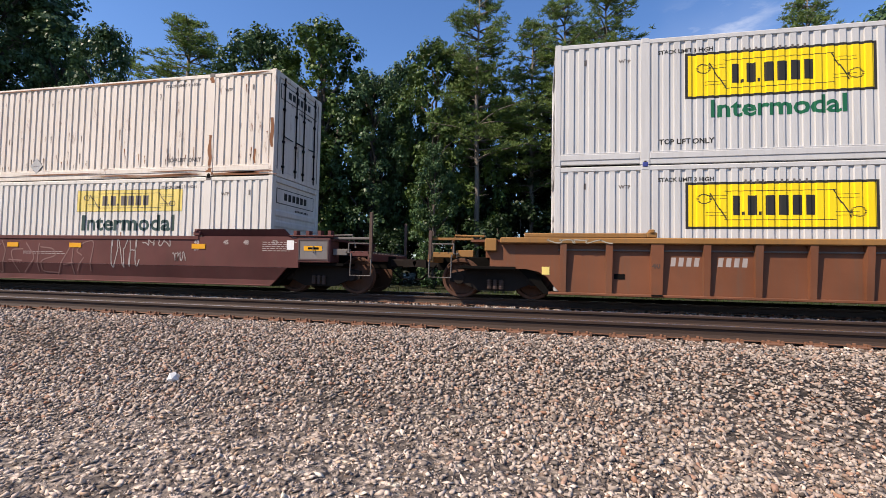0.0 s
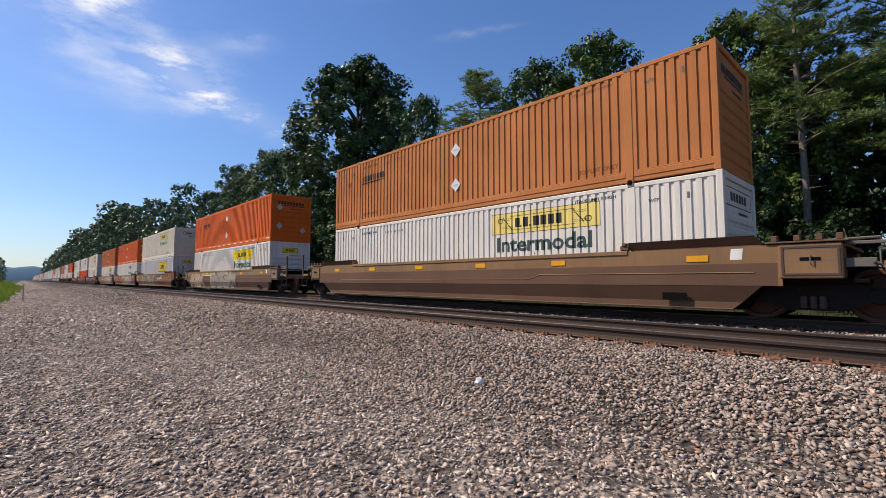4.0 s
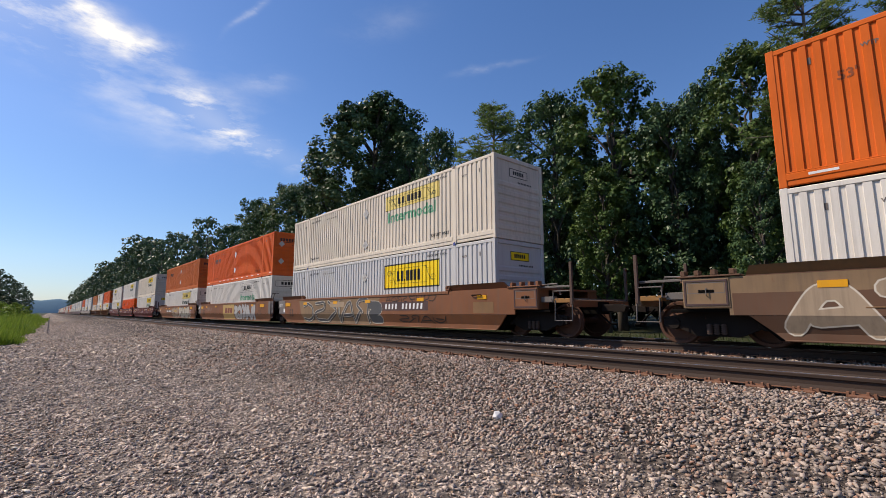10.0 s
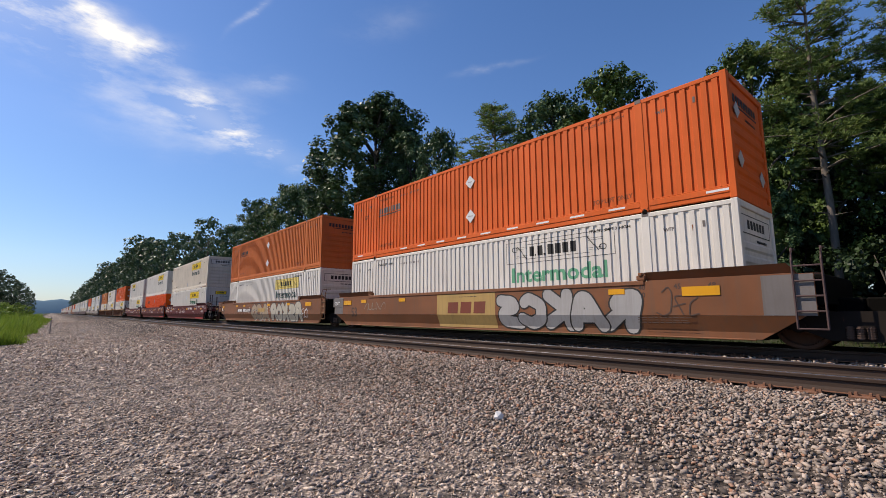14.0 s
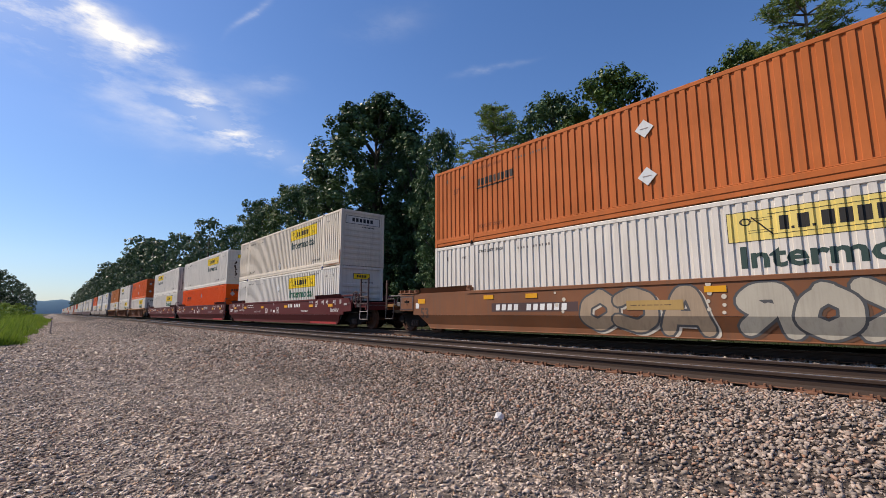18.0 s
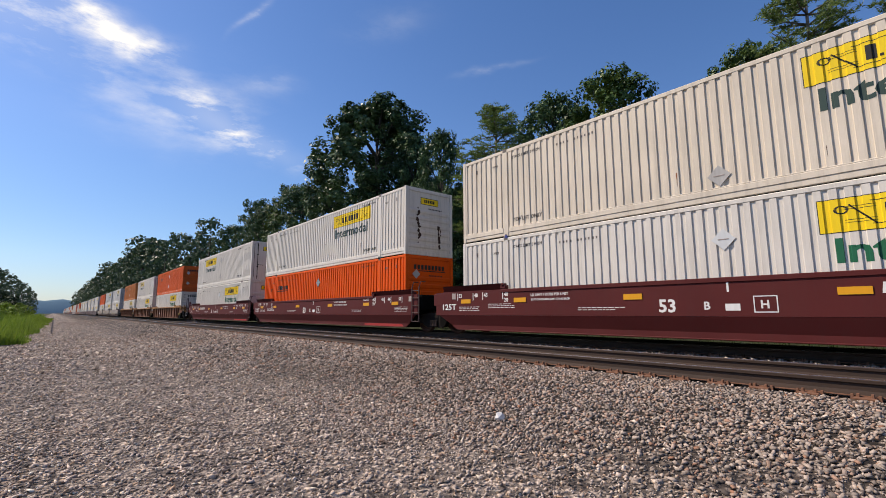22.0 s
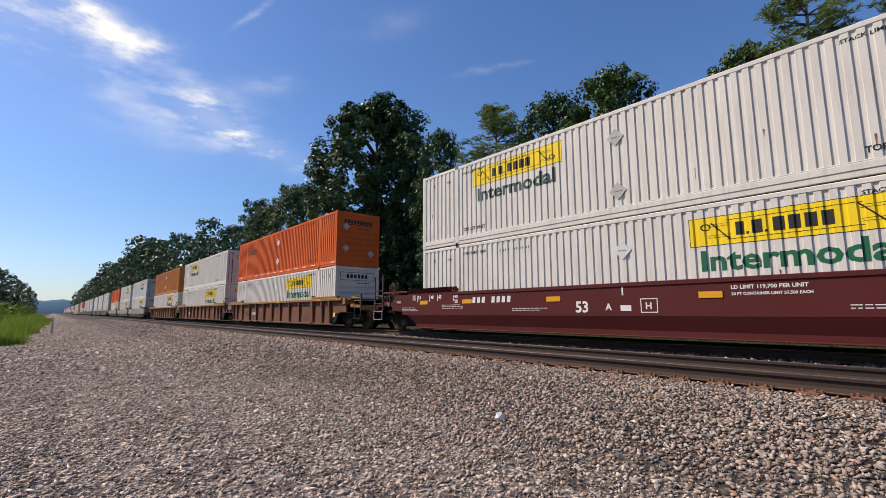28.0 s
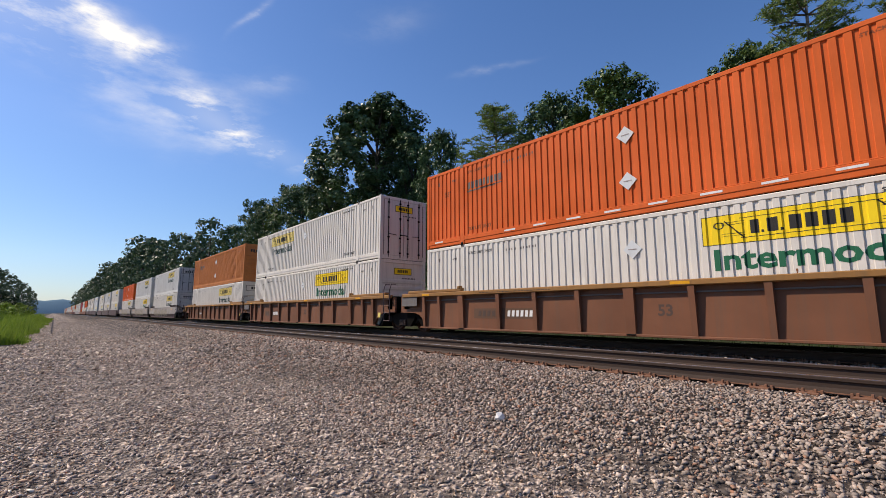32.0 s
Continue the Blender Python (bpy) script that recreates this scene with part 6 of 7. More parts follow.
        for a, b in (("40", 6.02), ("45", 6.72), ("48", 7.20), ("53", 7.98)):
            flat_words("stencil", a, b, 1.23, 0.13, w, car)
            part("stencil_bar", Mb().box(b + 0.22, b + 0.25, -1.566, -1.5635, 1.14, 1.39), w, car)
        flat_words("stencil", "20", 6.02, 1.06, 0.13, w, car)
        for a, b in (("53", -8.03), ("48", -7.28), ("45", -6.84), ("40", -5.98)):
            flat_words("stencil", a, b, 1.24, 0.13, w, car)
            part("stencil_bar", Mb().box(b - 0.06, b - 0.03, -1.566, -1.5635, 1.15, 1.39), w, car)
        flat_words("stencil", "20", -5.98, 1.07, 0.13, w, car)
        part("label_plate", Mb().box(-8.36, -8.18, -1.566, -1.5635, 1.20, 1.40), M["stencil"], car, "worn white label plate")
        fine_print(car, -9.05 if ends_of(i)[0] == "C" else -8.0, 0.92, 1.0, 3, w)
        fine_print(car, 7.7, 0.96, 0.95, 4, w)
        fine_print(car, 4.25, 0.86, 0.85, 2, w)
        fine_print(car, -6.65, 1.0, 1.2, 3, w)
        fine_print(car, 5.26, 1.33, 0.5, 2, w)
        part("red_edge", Mb().add([(5.2, -1.4365, 0.300), (8.05, -1.4365, 0.300), (8.15, -1.4365, 0.205), (5.2, -1.4365, 0.205)], [(0, 1, 2, 3)]), M["red"], car, "bright red edge strip")
        flat_words("stencil", "53", -1.3 if i == 7 else -1.2, 0.74, 0.30, w, car)
        flat_words("stencil", {7: "B", 8: "C", 9: "A"}[i], -0.35, 0.80, 0.17, w, car)
        fr = Mb()
        for a in ((0.55, 0.95, 1.05, 1.07), (0.55, 0.95, 0.74, 0.76), (0.55, 0.57, 0.76, 1.05), (0.93, 0.95, 0.76, 1.05)):
            fr.box(a[0], a[1], -1.566, -1.5635, a[2], a[3])
        part("stencil_frame", fr, w, car)
        flat_words("stencil", "H", 0.67, 0.82, 0.16, w, car)
        part("label_plate", Mb().box(0.05, 0.32, -1.566, -1.5635, 0.78, 0.92), w, car)
        flat_words("stencil", "LD LIMIT 119,700 PER UNIT", -4.95 if i == 7 else 2.45, 1.20, 0.095, w, car)
        flat_words("stencil", "20 FT CONTAINER LIMIT 57,500 EACH", -4.95 if i == 7 else 2.45, 1.08, 0.07, w, car)
        if i != 8:
            blocks(car, 2.4 if i == 7 else -5.1, 1.06, 8, 0.19, 0.215, w, gap=(3,))
        if ends_of(i)[0] == "A":
            flat_words("stencil", "125T", -8.84, 0.83, 0.21, w, car, "", -1.5745, 0.70)
    if 7 <= i <= 9:
        part("label_plate", Mb().box(8.66, 8.84, -1.566, -1.5635, 1.18, 1.38), M["stencil"], car, "pale label plate")
        part("stencil_bar", Mb().box(0.10, 0.14, -1.566, -1.5635, 1.16, 1.38), w, car)
        fine_print(car, -3.4, 0.86, 1.3, 2, w)
    if i == 7:
        bw = Mb()
        c = (10.18, -1.56, 1.42)
        ring = [(c[0] + 0.27 * math.cos(a), c[1], c[2] + 0.27 * math.sin(a)) for a in (2 * math.pi * k / 20 for k in range(21))]
        bw.rod(ring, 0.028, 6)
        for k in range(5):
            a = 2 * math.pi * k / 5
            bw.rod([c, (c[0] + 0.27 * math.cos(a), c[1], c[2] + 0.27 * math.sin(a))], 0.018, 5)
        part("brake_wheel", bw, M["car_dark"], car, "round hand brake wheel")
    if 10 <= i <= 12:
        y = -1.4425
        flat_words("stencil", "53", 0.63, 0.66, 0.27, M["stencil_dark"], car, "", y)
        part("number_ground", Mb().box(-5.4, -2.9, y, y + 0.002, 0.56, 0.88), M["brown_low"], car)
        blocks(car, -3.95, 0.63, 6, 0.18, 0.17, w, y - 0.004)
        blocks(car, -5.2, 0.63, 4, 0.18, 0.2, M["stencil_dark"], y - 0.004)
        fine_print(car, -5.0, 1.38, 3.0, 1, M["stencil_dark"], -1.609)
        for x in (-8.0, 1.0, 6.6):
            part("reflector", Mb().box(x, x + 0.42, -1.609, -1.606, 1.365, 1.43), M["reflector"], car, "amber reflective strip")
        part("placard", Mb().box(8.25, 8.45, y - 0.004, y, 0.55, 0.75), M["yellow_pale"], car)
    if i >= 13:
        piece(car, -5, 4, 0.3, 1.3, (0, 4, 7, 6, 3, 8, 1), M["spray_dim"], M["ink_faded"], 100 + i, 0.15)
        reflectors(car, (-7.0, 7.0), 1.12)


TOPZ = 1.46


def ends_of(i):
    return STACKS[i][5]


WELL = 0.241   # container bottom above the rail
for i, (right, kind, pk, ck, lk, ends, top, bottom, label) in enumerate(STACKS):
    xc = right - L2
    car = well_car(kind, pk, ck, lk, ends, xc, label, roll=i < 13)
    dress_car(i, car)
    container(bottom, xc, RAIL + WELL, xc)
    container(box_spec(top, upper=True), xc + random.uniform(-0.03, 0.03), RAIL + WELL + HT + 0.004, xc)

# the rest of the train, far down the line
far_rng = random.Random(5)
FAR = {}


def far_box(key):
    """A distant container: ribbed body, rails and a sign."""
    if key not in FAR:
        m = M[key]
        c = thing("shipping_container", "distant corrugated freight container", "container", "containers on the train")
        for side in (-1, 1):
            mb = Mb()
            for a, b in ((-L2 + 0.1, -6.19), (-6.0, 6.0), (6.19, L2 - 0.1)):
                patch(mb, a, b, 0.2, HT - 0.1, 0.0, side)
            part("side_panel", mb, m, c)
        fr = Mb()
        for x in (-L2 + 0.06, L2 - 0.06, -6.096, 6.096):
            fr.box(x - 0.06, x + 0.06, -W2, W2, 0, HT)
        fr.box(-L2, L2, -W2, W2, 0.02, 0.2)
        fr.box(-L2, L2, -W2, W2, HT - 0.1, HT - 0.01)
        part("frame", fr, m, c)
        if key in ("white", "grey_white", "cream"):
            mb = Mb()
            patch(mb, 1.65, 5.27, 1.95, 2.56)
            part("sign_panel", mb, M["yellow_pale"], c)
            mb = Mb()
            for k in range(10):
                patch(mb, 1.84 + k * 0.32, 1.84 + k * 0.32 + 0.22, 1.40, 1.75)
            part("lettering", mb, M["green_dark"], c)
        FAR[key] = c
    return FAR[key]


def far_car(key):
    if ("car", key) not in FAR:
        c = thing("well_car", "distant well car of the train", "rail car", "well cars of the train")
        m = M[key]
        b = Mb()
        for s in (-1, 1):
            y0, y1 = sorted((s * 1.56, s * 1.46))
            b.prism([(-8.2, 0.2), (8.2, 0.2), (9.0, 0.8), (9.2, 0.8), (9.2, 1.46), (-9.2, 1.46), (-9.2, 0.8), (-9.0, 0.8)], y0, y1)
        part("side_wall", b, m, c)
        part("well_floor", Mb().box(-9.0, 9.0, -1.45, 1.45, 0.22, 0.5), M["black"], c)
        for x in (-9.6, 9.6):
            tk = Mb().box(x - 1.1, x + 1.1, -1.1, 1.1, 0.25, 0.7, 0.05)
            for wx in (-0.89, 0.89):
                tk.disc((x + wx, 0, 0.48), 0.48, -0.8, 0.8, 14)
            part("truck", tk, M["steel"], c)
        FAR["car", key] = c
    return FAR["car", key]


x = -328.4
rows_far = [("car_dark", "white", "white"), ("car_dark", "grey_white", "white"), ("car_dark", "white", "white"), ("car_dark", "grey_white", "grey_white"), ("car_dark", "white", "white"), ("car_dark", "white", "grey_white"),
            ("car_rust", "orange_red", "white"), ("car_rust", "white", "white"), ("car_rust", "red", "orange_pale"), ("car_grey", "white", "white"), ("car_grey", "grey_white", "white"), ("car_grey", "cream", "white"),
            ("maroon", "orange_pale", "white"), ("maroon", "white", "white"), ("maroon", "white", "orange_red"), ("car_orange", "cream", "white"), ("car_orange", "orange_red", "white"), ("car_orange", "white", "white")]
used = set()
for k in range(30):
    ck, a, b = rows_far[k % len(rows_far)]
    xc = x - L2
    for tmpl, z in ((far_car(ck), RAIL), (far_box(b), RAIL + WELL), (far_box(a), RAIL + WELL + HT + 0.004)):
        if tmpl.name in used:
            o = copy_thing(tmpl, pose(xc, TRACK_Y, z))
        else:
            o = tmpl
            o.matrix_basis = pose(xc, TRACK_Y, z)
            used.add(tmpl.name)
        MOVERS.append((o, xc, TRACK_Y, z))
    x -= 19.45 if k % 3 != 2 else 23.6

for tmpl in TEMPLATES.values():     # the patterns that the boxes were copied from
    for o in [*tmpl.children_recursive, tmpl]:
        bpy.data.objects.remove(o)

# ---- woods ----


def cards(cent, size, facing=None, lean=None, thin=0.62, loose=0.55):
    """Leaf-shaped quads at the given centres, facing roughly the given way or turned at random."""
    n = len(cent)

    def unit(v):
        return v / (np.linalg.norm(v, axis=1)[:, None] + 1e-9)
    if facing is not None:
        nrm = unit(facing + rng.normal(0, loose, (n, 3)))
        a = unit(np.cross(nrm, rng.normal(0, 1, (n, 3))))
    else:
        a = rng.normal(0, 1, (n, 3))
        a[:, 2] *= 0.6
        a = unit(a)
        if lean is not None:
            a = unit(a * 0.4 + lean)
        nrm = unit(np.cross(a, rng.normal(0, 1, (n, 3))))
    b = np.cross(nrm, a)
    s = size[:, None]
    v = np.stack([cent - a * s * 0.5, cent + b * s * thin * 0.5 + nrm * s * 0.08, cent + a * s * 0.5, cent - b * s * thin * 0.5 + nrm * s * 0.08], 1).reshape(-1, 3)
    q = np.arange(4 * n).reshape(n, 4)
    return v, q


def limb(mb, a, b, r0, r1, bend=0.15, n=6):
    a, b = Vector(a), Vector(b)
    mid = (a + b) / 2 + Vector((random.uniform(-1, 1), random.uniform(-1, 1), 0.5)) * (b - a).length * bend
    mb.rod([a, (a + mid) / 2 + (mid - (a + b) / 2) * 0.3, mid, b], [r0, r0 * 0.8 + r1 * 0.2, (r0 + r1) / 2, r1], n)


def broadleaf(h, radius, base, lumps, leaves, leaf, mat, label, squash=1.0, name="tree"):
    """Tapered trunk, limbs and a crown of leaf clumps with gaps between them."""
    t = thing(name, label, "tree", "trees of the wood")
    tr = Mb()
    tr.rod([(0, 0, -0.4), (0.05, 0, h * 0.1), (random.uniform(-0.3, 0.3), random.uniform(-0.3, 0.3), h * 0.45), (0, 0, h * 0.82)], [h * 0.021, h * 0.016, h * 0.011, h * 0.004], 8)
    cen = []
    for k in range(lumps):
        u = (k + random.uniform(0.2, 0.8)) / lumps
        z = base + (h - base) * u
        wide = math.sqrt(max(0.0, 1 - ((u - 0.42) / 0.62) ** 2)) if u > 0.42 else 0.62 + 0.38 * u / 0.42
        size = radius * random.uniform(0.19, 0.36)
        ring = radius * wide
        a = k * 2.4 + random.uniform(-0.5, 0.5)
        d = max(0.0, ring - size * 0.7) * (random.uniform(0.82, 1.06) if k % 4 else random.uniform(0.2, 0.7))
        cen.append((d * math.cos(a), d * math.sin(a), min(z, h - size * 0.75), size))
        if k % (2 if leaves > 3000 else 5) == 0:
            limb(tr, (0, 0, max(base * 0.8, z - ring * 0.8)), (d * math.cos(a), d * math.sin(a), z), h * 0.0065, h * 0.0022)
    part("trunk", tr, M["bark_dark"], t, smooth=True)
    c = np.array(cen)
    weight = c[:, 3] ** 2
    pick = rng.choice(len(c), leaves, p=weight / weight.sum())
    d = rng.normal(0, 1, (leaves, 3))
    d[:, 2] = d[:, 2] * 0.8 + 0.25
    d /= np.linalg.norm(d, axis=1)[:, None]
    # twigs inside each lump, each a small leafy knot
    knots = 22
    sub = rng.normal(0, 1, (len(c), knots, 3))
    sub[..., 2] += 0.25
    sub /= np.linalg.norm(sub, axis=2)[..., None]
    sub *= rng.uniform(0.75, 1.15, (len(c), knots, 1))
    tw = sub[pick, rng.integers(0, knots, leaves)]
    rr = c[pick, 3][:, None]
    p = c[pick, :3] + tw * rr * 0.72 * np.array([1, 1, 0.8]) + d * rr * 0.27 * (rng.random((leaves, 1)) ** 0.4)
    p[:, 2] = np.maximum(p[:, 2], 0.2)
    v, q = cards(p, leaf * rng.uniform(0.6, 1.3, leaves), d * 0.5 + tw * 0.8 + np.array([0, 0, 0.35]), thin=0.8, loose=0.42)
    # larger leafy sprays in the heart of each lump
    m = len(c) * (26 if leaf < 0.45 else 16)
    ci = np.repeat(np.arange(len(c)), m // len(c))
    e = rng.normal(0, 1, (m, 3))
    e *= (0.55 * rng.random((m, 1)) ** 0.5 / np.linalg.norm(e, axis=1)[:, None]) * c[ci, 3][:, None]
    v2, q2 = cards(c[ci, :3] + e, np.minimum(c[ci, 3] * rng.uniform(0.25, 0.5, m), leaf * 2.2), thin=0.7)
    v2[:, 2] = np.maximum(v2[:, 2], 0.1)
    put("crown", soup("crown", np.concatenate([v, v2]), np.concatenate([q, q2 + len(v)]), mat), t)
    return t


def pine(h, radius, base, whorls, per, mat, label):
    t = thing("pine_tree", label, "tree", "trees of the wood")
    tr = Mb()
    tr.rod([(0, 0, -0.4), (0.04, 0.02, h * 0.3), (-0.10, 0.05, h * 0.65), (0, 0, h * 0.985)], [h * 0.0095, h * 0.008, h * 0.006, 0.03], 9)
    pts, dirs = [], []
    for k in range(whorls):
        f = (k + 0.3) / whorls
        z = base + (h - base) * f
        reach = radius * (1 - f) ** 0.55 * random.uniform(0.65, 1.1)
        for j in range(4):
            a = random.uniform(0, 6.28)
            ln = reach * random.uniform(0.55, 1.0) + 0.4
            tip = Vector((math.cos(a) * ln, math.sin(a) * ln, z + ln * random.uniform(0.05, 0.38)))
            limb(tr, (0, 0, z), tip, 0.05, 0.015, 0.08, 5)
            for s in range(int(6 + ln * 8)):
                g = random.uniform(0.35, 1.06)
                off = random.gauss(0, 0.20 * ln * g + 0.08)
                pts.append((tip.x * g - math.sin(a) * off, tip.y * g + math.cos(a) * off, z + (tip.z - z) * g + random.gauss(0.05, 0.10)))
    for k in range(7):     # dead stubs below the crown
        z = base * random.uniform(0.45, 1.0)
        a = random.uniform(0, 6.28)
        tr.rod([(0, 0, z), (math.cos(a) * 0.7, math.sin(a) * 0.7, z + 0.05)], [0.03, 0.008], 4)
    part("trunk", tr, M["bark"], t, smooth=True)
    p = np.array(pts)
    n = len(p) * per
    d = rng.normal(0, 1, (n, 3))
    d[:, 2] = np.abs(d[:, 2]) * 0.8
    d /= np.linalg.norm(d, axis=1)[:, None]
    cent = np.repeat(p, per, 0) + d * rng.uniform(0.02, 0.08, (n, 1))
    side = np.cross(d, rng.normal(0, 1, (n, 3)))
    side *= rng.uniform(0.016, 0.030, (n, 1)) / (np.linalg.norm(side, axis=1)[:, None] + 1e-9)
    v = np.stack([cent - side, cent + side, cent + d * rng.uniform(0.14, 0.27, (n, 1))], 1).reshape(-1, 3)
    q = np.arange(3 * n).reshape(n, 3)
    put("crown", soup("crown", v, q, mat), t)
    return t


random.seed(11)
TREE = {
    "oak": broadleaf(27, 7.2, 4.5, 84, 46000, 0.33, M["leaf"], "large dark green oak behind the railway"),
    "broad_a": broadleaf(17, 4.4, 3.0, 64, 16000, 0.235, M["leaf"], "dark green broadleaf tree at the wood's edge"),
    "broad_b": broadleaf(17, 4.0, 3.4, 58, 14500, 0.235, M["leaf_light"], "lighter green broadleaf tree at the wood's edge"),
    "broad_c": broadleaf(17, 3.8, 0.8, 56, 11500, 0.245, M["leaf"], "dense green tree with leaves down to the ground"),
    "pine_a": pine(17.5, 3.1, 7.4, 20, 16, M["needle"], "tall pine with a bare grey trunk"),
    "pine_b": pine(17.5, 3.6, 6.0, 26, 16, M["needle"], "tall green pine among the broadleaf trees"),
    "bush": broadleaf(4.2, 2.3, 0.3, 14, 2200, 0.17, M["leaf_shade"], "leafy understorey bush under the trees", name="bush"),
    "bush_b": broadleaf(3.2, 2.0, 0.2, 12, 2600, 0.14, M["leaf"], "bright leafy shrub at the wood's edge", name="bush"),
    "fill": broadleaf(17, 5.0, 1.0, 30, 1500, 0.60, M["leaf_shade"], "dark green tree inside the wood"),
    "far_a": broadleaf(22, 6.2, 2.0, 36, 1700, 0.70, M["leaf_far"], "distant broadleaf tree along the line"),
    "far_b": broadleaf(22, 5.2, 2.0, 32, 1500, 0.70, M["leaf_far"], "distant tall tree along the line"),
}
HEIGHT = {"oak": 27, "pine_a": 17.5, "pine_b": 17.5, "bush": 4.2, "bush_b": 3.2, "far_a": 22, "far_b": 22}
first = set()


def plant(kind, x, y, h, wide=1.0, turn=None):
    tm = TREE[kind]
    s = h / HEIGHT.get(kind, 17)
    m = pose(x, y, float(ground_height(np.array(x), np.array(y))) - 0.05, 0, 0, random.uniform(0, 360) if turn is None else turn)
    if kind in first:
        o = copy_thing(tm, m)
    else:
        first.add(kind)
        o = tm
        o.matrix_basis = m
    o.scale = (s * wide, s * wide, s)
    return o


# trees that stand out on the skyline: kind, x, y, height, breadth
for row in [
    ("oak", -40.8, 25.5, 24.4, 1.20), ("broad_a", -35.5, 27, 18.5, 0.8), ("broad_a", -29.6, 25.2, 17.5, 0.62), ("pine_b", -23.3, 25.8, 17.8, 1.45), ("broad_a", -17.6, 25.5, 16.2, 0.90), ("broad_b", -13.2, 25.5, 16.3, 0.95),
    ("broad_a", -9.9, 25.5, 12.8, 0.8), ("broad_a", -8.4, 27.0, 14.2, 0.55), ("broad_b", -6.0, 25.6, 14.6, 0.8), ("broad_b", -3.9, 27.6, 14.2, 0.8), ("pine_a", -3.4, 25, 17.0, 1.05), ("pine_b", -0.4, 28, 16.6, 1.0), ("pine_a", 1.4, 27, 17.0, 1.1), ("pine_a", 3.6, 26, 16.6, 1.15),
    ("broad_b", 7.2, 25, 11.2, 0.95), ("broad_a", 11.5, 26, 12.0, 1.0), ("pine_b", 14.0, 27, 16.2, 1.0), ("broad_a", 17.5, 26, 14.6, 1.0), ("broad_b", 22, 27, 14, 1.1),
    ("broad_c", -52.5, 26, 19.5, 1.0), ("broad_a", -58.5, 25, 18.3, 1.0), ("broad_b", -64.5, 26, 20.3, 0.95), ("broad_a", -72.0, 25, 18.2, 1.0), ("broad_c", -81.0, 26, 21.5, 1.0), ("broad_a", -89.5, 25, 17.8, 0.95),
    ("broad_b", -13.0, 23.5, 9.5, 0.9), ("broad_c", -20.5, 23, 9.8, 0.9), ("broad_c", -27.0, 23, 11.0, 0.9), ("broad_c", -5.5, 23.5, 8.0, 0.8), ("broad_b", 4.8, 23.5, 8.0, 0.9), ("broad_c", 9.5, 23, 7.6, 1.0),
]:
    plant(*row)
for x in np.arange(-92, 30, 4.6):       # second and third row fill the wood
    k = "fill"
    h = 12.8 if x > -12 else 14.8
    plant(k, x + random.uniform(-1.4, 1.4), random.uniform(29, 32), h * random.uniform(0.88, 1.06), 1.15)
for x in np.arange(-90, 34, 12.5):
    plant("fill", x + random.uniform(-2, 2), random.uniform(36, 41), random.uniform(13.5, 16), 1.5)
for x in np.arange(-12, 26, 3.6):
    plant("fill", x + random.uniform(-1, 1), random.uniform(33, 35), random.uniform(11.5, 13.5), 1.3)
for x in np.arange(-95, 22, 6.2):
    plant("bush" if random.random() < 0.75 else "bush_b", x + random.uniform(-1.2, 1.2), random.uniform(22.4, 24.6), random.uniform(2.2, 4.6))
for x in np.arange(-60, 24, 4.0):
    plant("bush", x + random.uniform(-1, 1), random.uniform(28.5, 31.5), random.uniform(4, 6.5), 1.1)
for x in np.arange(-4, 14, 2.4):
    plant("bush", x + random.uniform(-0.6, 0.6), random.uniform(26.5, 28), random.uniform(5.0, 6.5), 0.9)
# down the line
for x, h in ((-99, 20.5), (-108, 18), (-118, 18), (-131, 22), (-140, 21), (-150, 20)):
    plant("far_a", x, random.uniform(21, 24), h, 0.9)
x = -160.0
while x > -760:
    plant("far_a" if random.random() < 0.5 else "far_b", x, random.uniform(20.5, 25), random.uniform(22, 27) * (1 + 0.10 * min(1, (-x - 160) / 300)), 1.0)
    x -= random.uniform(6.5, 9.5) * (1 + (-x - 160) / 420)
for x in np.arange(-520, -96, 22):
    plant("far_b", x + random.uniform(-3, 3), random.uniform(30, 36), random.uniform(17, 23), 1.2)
for x in np.arange(-240, -96, 7):
    plant("bush", x, random.uniform(18.5, 21), random.uniform(4, 7), 1.1)
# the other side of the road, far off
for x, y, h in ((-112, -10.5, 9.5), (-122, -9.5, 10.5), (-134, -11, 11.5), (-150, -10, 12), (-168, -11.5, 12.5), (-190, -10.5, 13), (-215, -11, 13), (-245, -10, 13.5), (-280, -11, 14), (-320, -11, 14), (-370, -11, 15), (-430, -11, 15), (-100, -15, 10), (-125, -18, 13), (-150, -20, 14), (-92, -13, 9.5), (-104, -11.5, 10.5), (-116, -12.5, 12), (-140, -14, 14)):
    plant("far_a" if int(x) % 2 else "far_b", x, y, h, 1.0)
for x, y, h in ((-62, -7.5, 3.4), (-70, -6.2, 3.2), (-80, -7.0, 4.4), (-90, -6.0, 4.0), (-104, -6.5, 5.0), (-55, -9.5, 3.5), (-48, -6.5, 1.8)):
    plant("bush", x, y, h)


TREE["weed"] = broadleaf(2.6, 1.5, 0.1, 12, 1800, 0.15, M["grass"], "bright green leafy weeds beside the gravel road", name="bush")
HEIGHT["weed"] = 2.6
for x, y, h in ((-44, -3.6, 1.2), (-47, -4.6, 1.7), (-50, -3.8, 1.5), (-53, -4.8, 2.1), (-57, -3.9, 1.8), (-61, -4.8, 2.4), (-66, -3.8, 2.0), (-72, -4.4, 2.6), (-79, -3.7, 2.4), (-87, -4.2, 2.8), (-96, -3.6, 2.6)):
    plant("weed", x, y, h, 1.2)
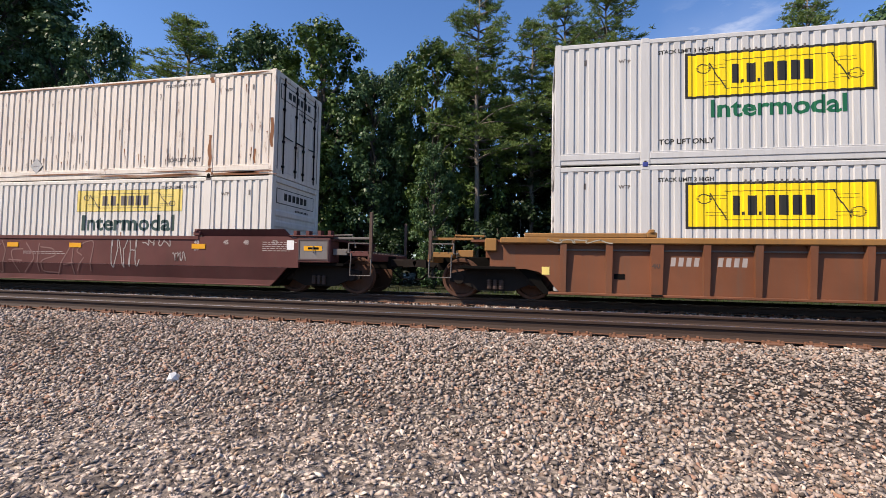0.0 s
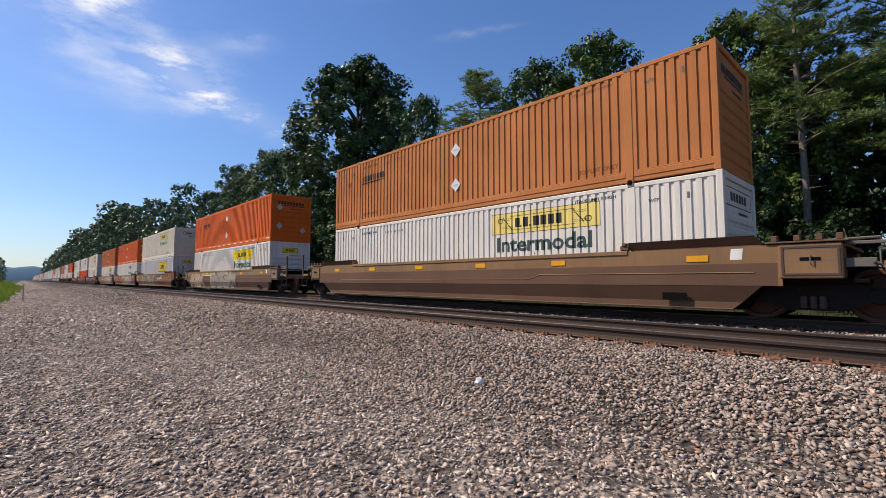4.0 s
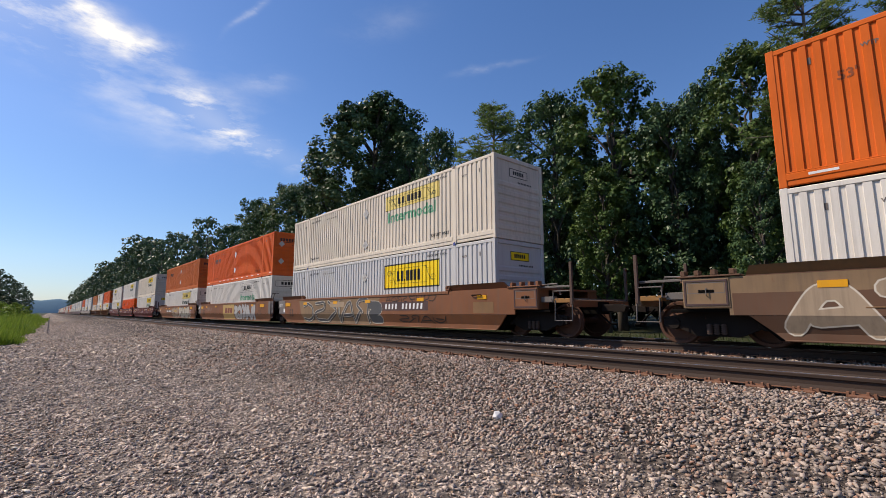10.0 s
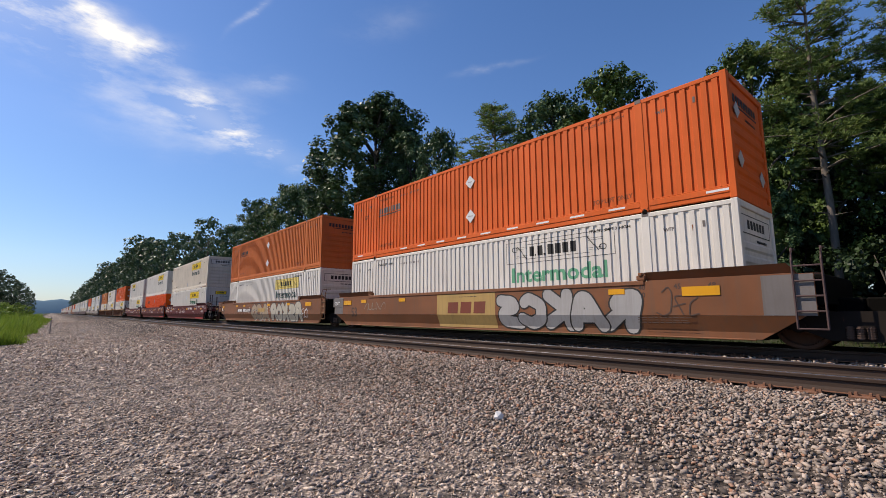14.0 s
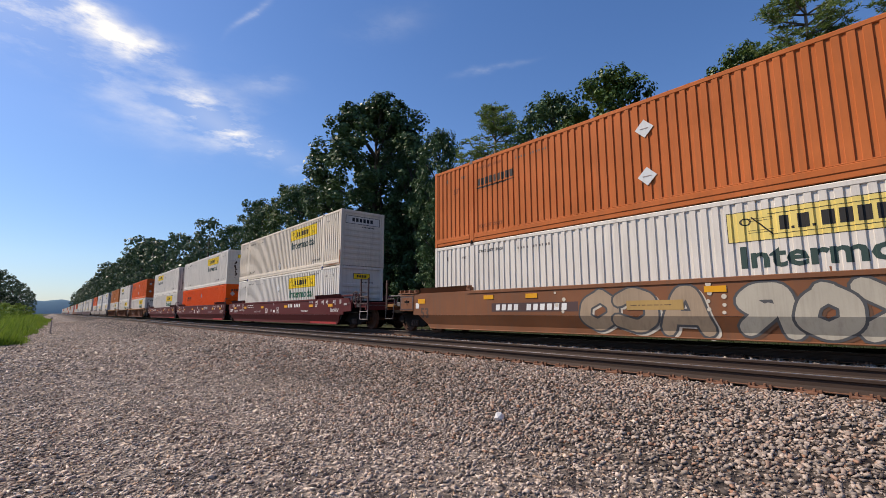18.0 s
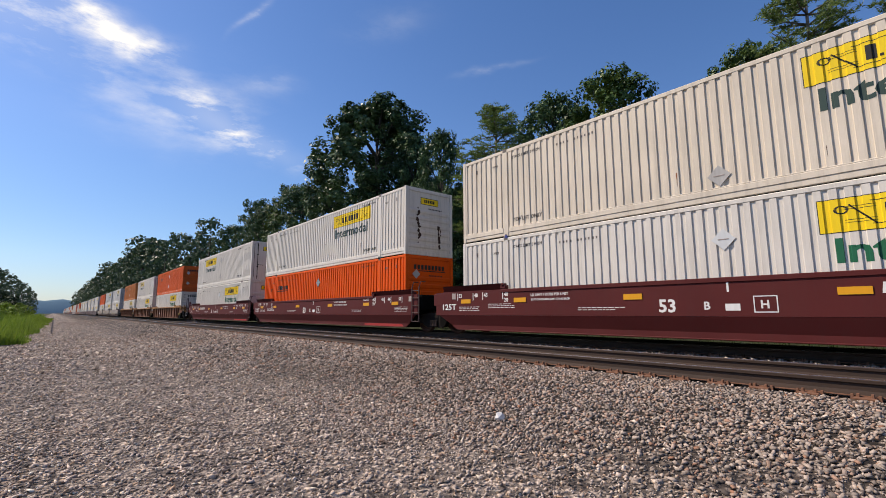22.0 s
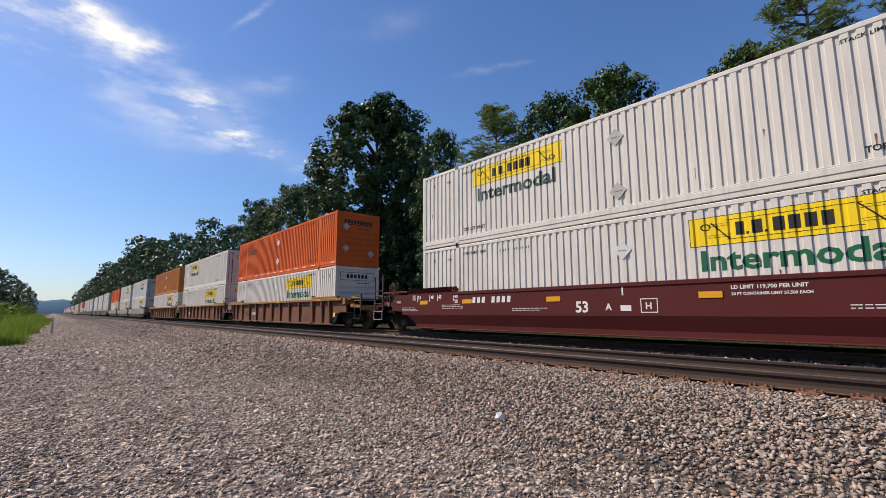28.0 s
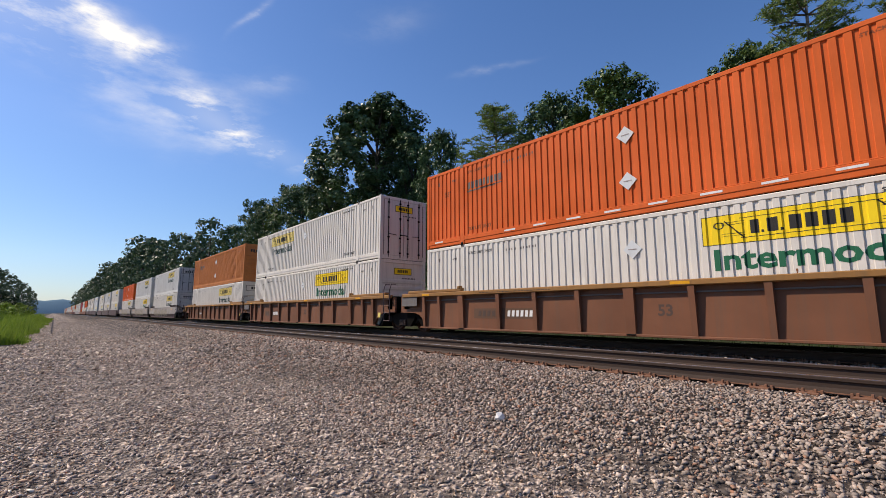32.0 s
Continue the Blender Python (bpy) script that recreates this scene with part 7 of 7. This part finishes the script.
for x, y, h in ((-50, -7.5, 2.6), (-58, -8, 3.6), (-66, -8.5, 4.6), (-75, -9, 5.5), (-84, -9, 6.5), (-94, -9.5, 7.5)):
    plant("bush_b", x, y, h, 1.1)


def grass(name, x, y, hgt, label, mat):
    """Blades of tall grass."""
    n = len(x)
    a = rng.random(n) * 6.283
    w = 0.012 + 0.018 * rng.random(n)
    lx, ly = rng.normal(0, 0.28, n) * hgt, rng.normal(0, 0.28, n) * hgt
    z = ground_height(x, y)
    dx, dy = np.cos(a) * w, np.sin(a) * w
    v = np.stack([np.stack([x - dx, y - dy, z - 0.03], 1), np.stack([x + dx, y + dy, z - 0.03], 1), np.stack([x + lx + dx * 0.3, y + ly + dy * 0.3, z + hgt], 1), np.stack([x + lx - dx * 0.3, y + ly - dy * 0.3, z + hgt], 1)], 1)
    return tagged(new(name, soup(name, v.reshape(-1, 3), np.arange(4 * n).reshape(n, 4), mat)), label, "grass", kind="stuff")


n = 26000
gx = -26 - 110 * rng.random(n) ** 1.6
gy = -0.9 - rng.random(n) * 6.0 - 0.25 * np.sin(gx * 0.5)
gy = gy + np.clip((-gx - 30) * 0.012, 0, 0.8)
tuft = 0.75 + 0.45 * np.sin(gx * 0.9 + 1.7 * np.sin(gy * 1.3)) * np.sin(gy * 1.1 + 0.6 * gx)
grass("tall_grass", gx, gy, tuft * rng.uniform(0.35, 1.1, n) * np.clip((-0.4 - gy) * 0.9, 0.3, 1.2), "bright green tall grass along the gravel road", M["grass"])
n = 3000
grass("trackside_grass", rng.uniform(-26, 16, n), rng.uniform(17.4, 22, n), 0.04 + 0.26 * rng.random(n) ** 3, "short green grass between the track and the wood", M["turf"])

# a thin weathered stake beside the road
st = thing("marker_stake", "thin weathered wooden marker stake beside the road", "stake", at=pose(-38.6, 0.05, 0, 0, 2, 0))
part("stake", Mb().box(-0.035, 0.035, -0.03, 0.03, -0.1, 1.05, 0.006), M["stencil"], st)
part("flag_tape", Mb().box(-0.038, 0.038, -0.033, 0.033, 0.86, 0.94, 0.004), M["yellow_pale"], st, "faded flagging tape")

# pale rock that lies by itself on the shoulder
t = (1 + 5 ** 0.5) / 2
rk = Mb()
rk.v = [(a * 0.034 * random.uniform(0.8, 1.2), b * 0.026 * random.uniform(0.8, 1.2), c * 0.034 * random.uniform(0.8, 1.2)) for a, b, c in [(-1, t, 0), (1, t, 0), (-1, -t, 0), (1, -t, 0), (0, -1, t), (0, 1, t), (0, -1, -t), (0, 1, -t), (t, 0, -1), (t, 0, 1), (-t, 0, -1), (-t, 0, 1)]]
rk.f = [(0, 11, 5), (0, 5, 1), (0, 1, 7), (0, 7, 10), (0, 10, 11), (1, 5, 9), (5, 11, 4), (11, 10, 2), (10, 7, 6), (7, 1, 8), (3, 9, 4), (3, 4, 2), (3, 2, 6), (3, 6, 8), (3, 8, 9), (4, 9, 5), (2, 4, 11), (6, 2, 10), (8, 6, 7), (9, 8, 1)]
rock = new("rock", rk.mesh("rock", M["sign_white"]))
rock.matrix_basis = pose(-3.54, 3.88, float(ground_height(np.array(-3.54), np.array(3.88))) + 0.035, 10, 20, 60)
tagged(rock, "single pale white stone lying on the ballast", "rock")


# hazy hill at the end of the line
def hill():
    mb = Mb()
    n = 60
    for i in range(n + 1):
        y = -900 + 1800 * i / n
        h = 38 + 22 * math.exp(-((y + 40) / 160) ** 2) + 6 * math.sin(y * 0.02) + 3 * math.sin(y * 0.07)
        mb.v += [(-2400, y, -5), (-2450, y, h * 0.8), (-2600, y, h)]
    for i in range(n):
        for k in range(2):
            a = 3 * i + k
            mb.f.append((a, a + 3, a + 4, a + 1))
    me = mb.mesh("far_hill", M["hill"], True)
    tagged(new("far_hill", me), "blue hazy wooded hill at the end of the line", "hill", kind="structure")


hill()


# ---- what moves ----


def travelled(t):
    """Metres that the train has gone after t seconds; it slows a little."""
    return 7.0641 * t - 0.02016 * t * t + 0.0000171 * t ** 3


def motions():
    times = [2.0 * k for k in range(17)]
    for ob, x, y, z in MOVERS:
        walk(ob, [(t, pose(x + travelled(t), y, z)) for t in times])
    spin = [3 * k / FPS for k in range(32 * 10 + 1)]
    for wheel, x, r in TURNERS:
        walk(wheel, [(t, pose(x, 0, r, 0, math.degrees(travelled(t) / r), 0)) for t in spin])


motions()
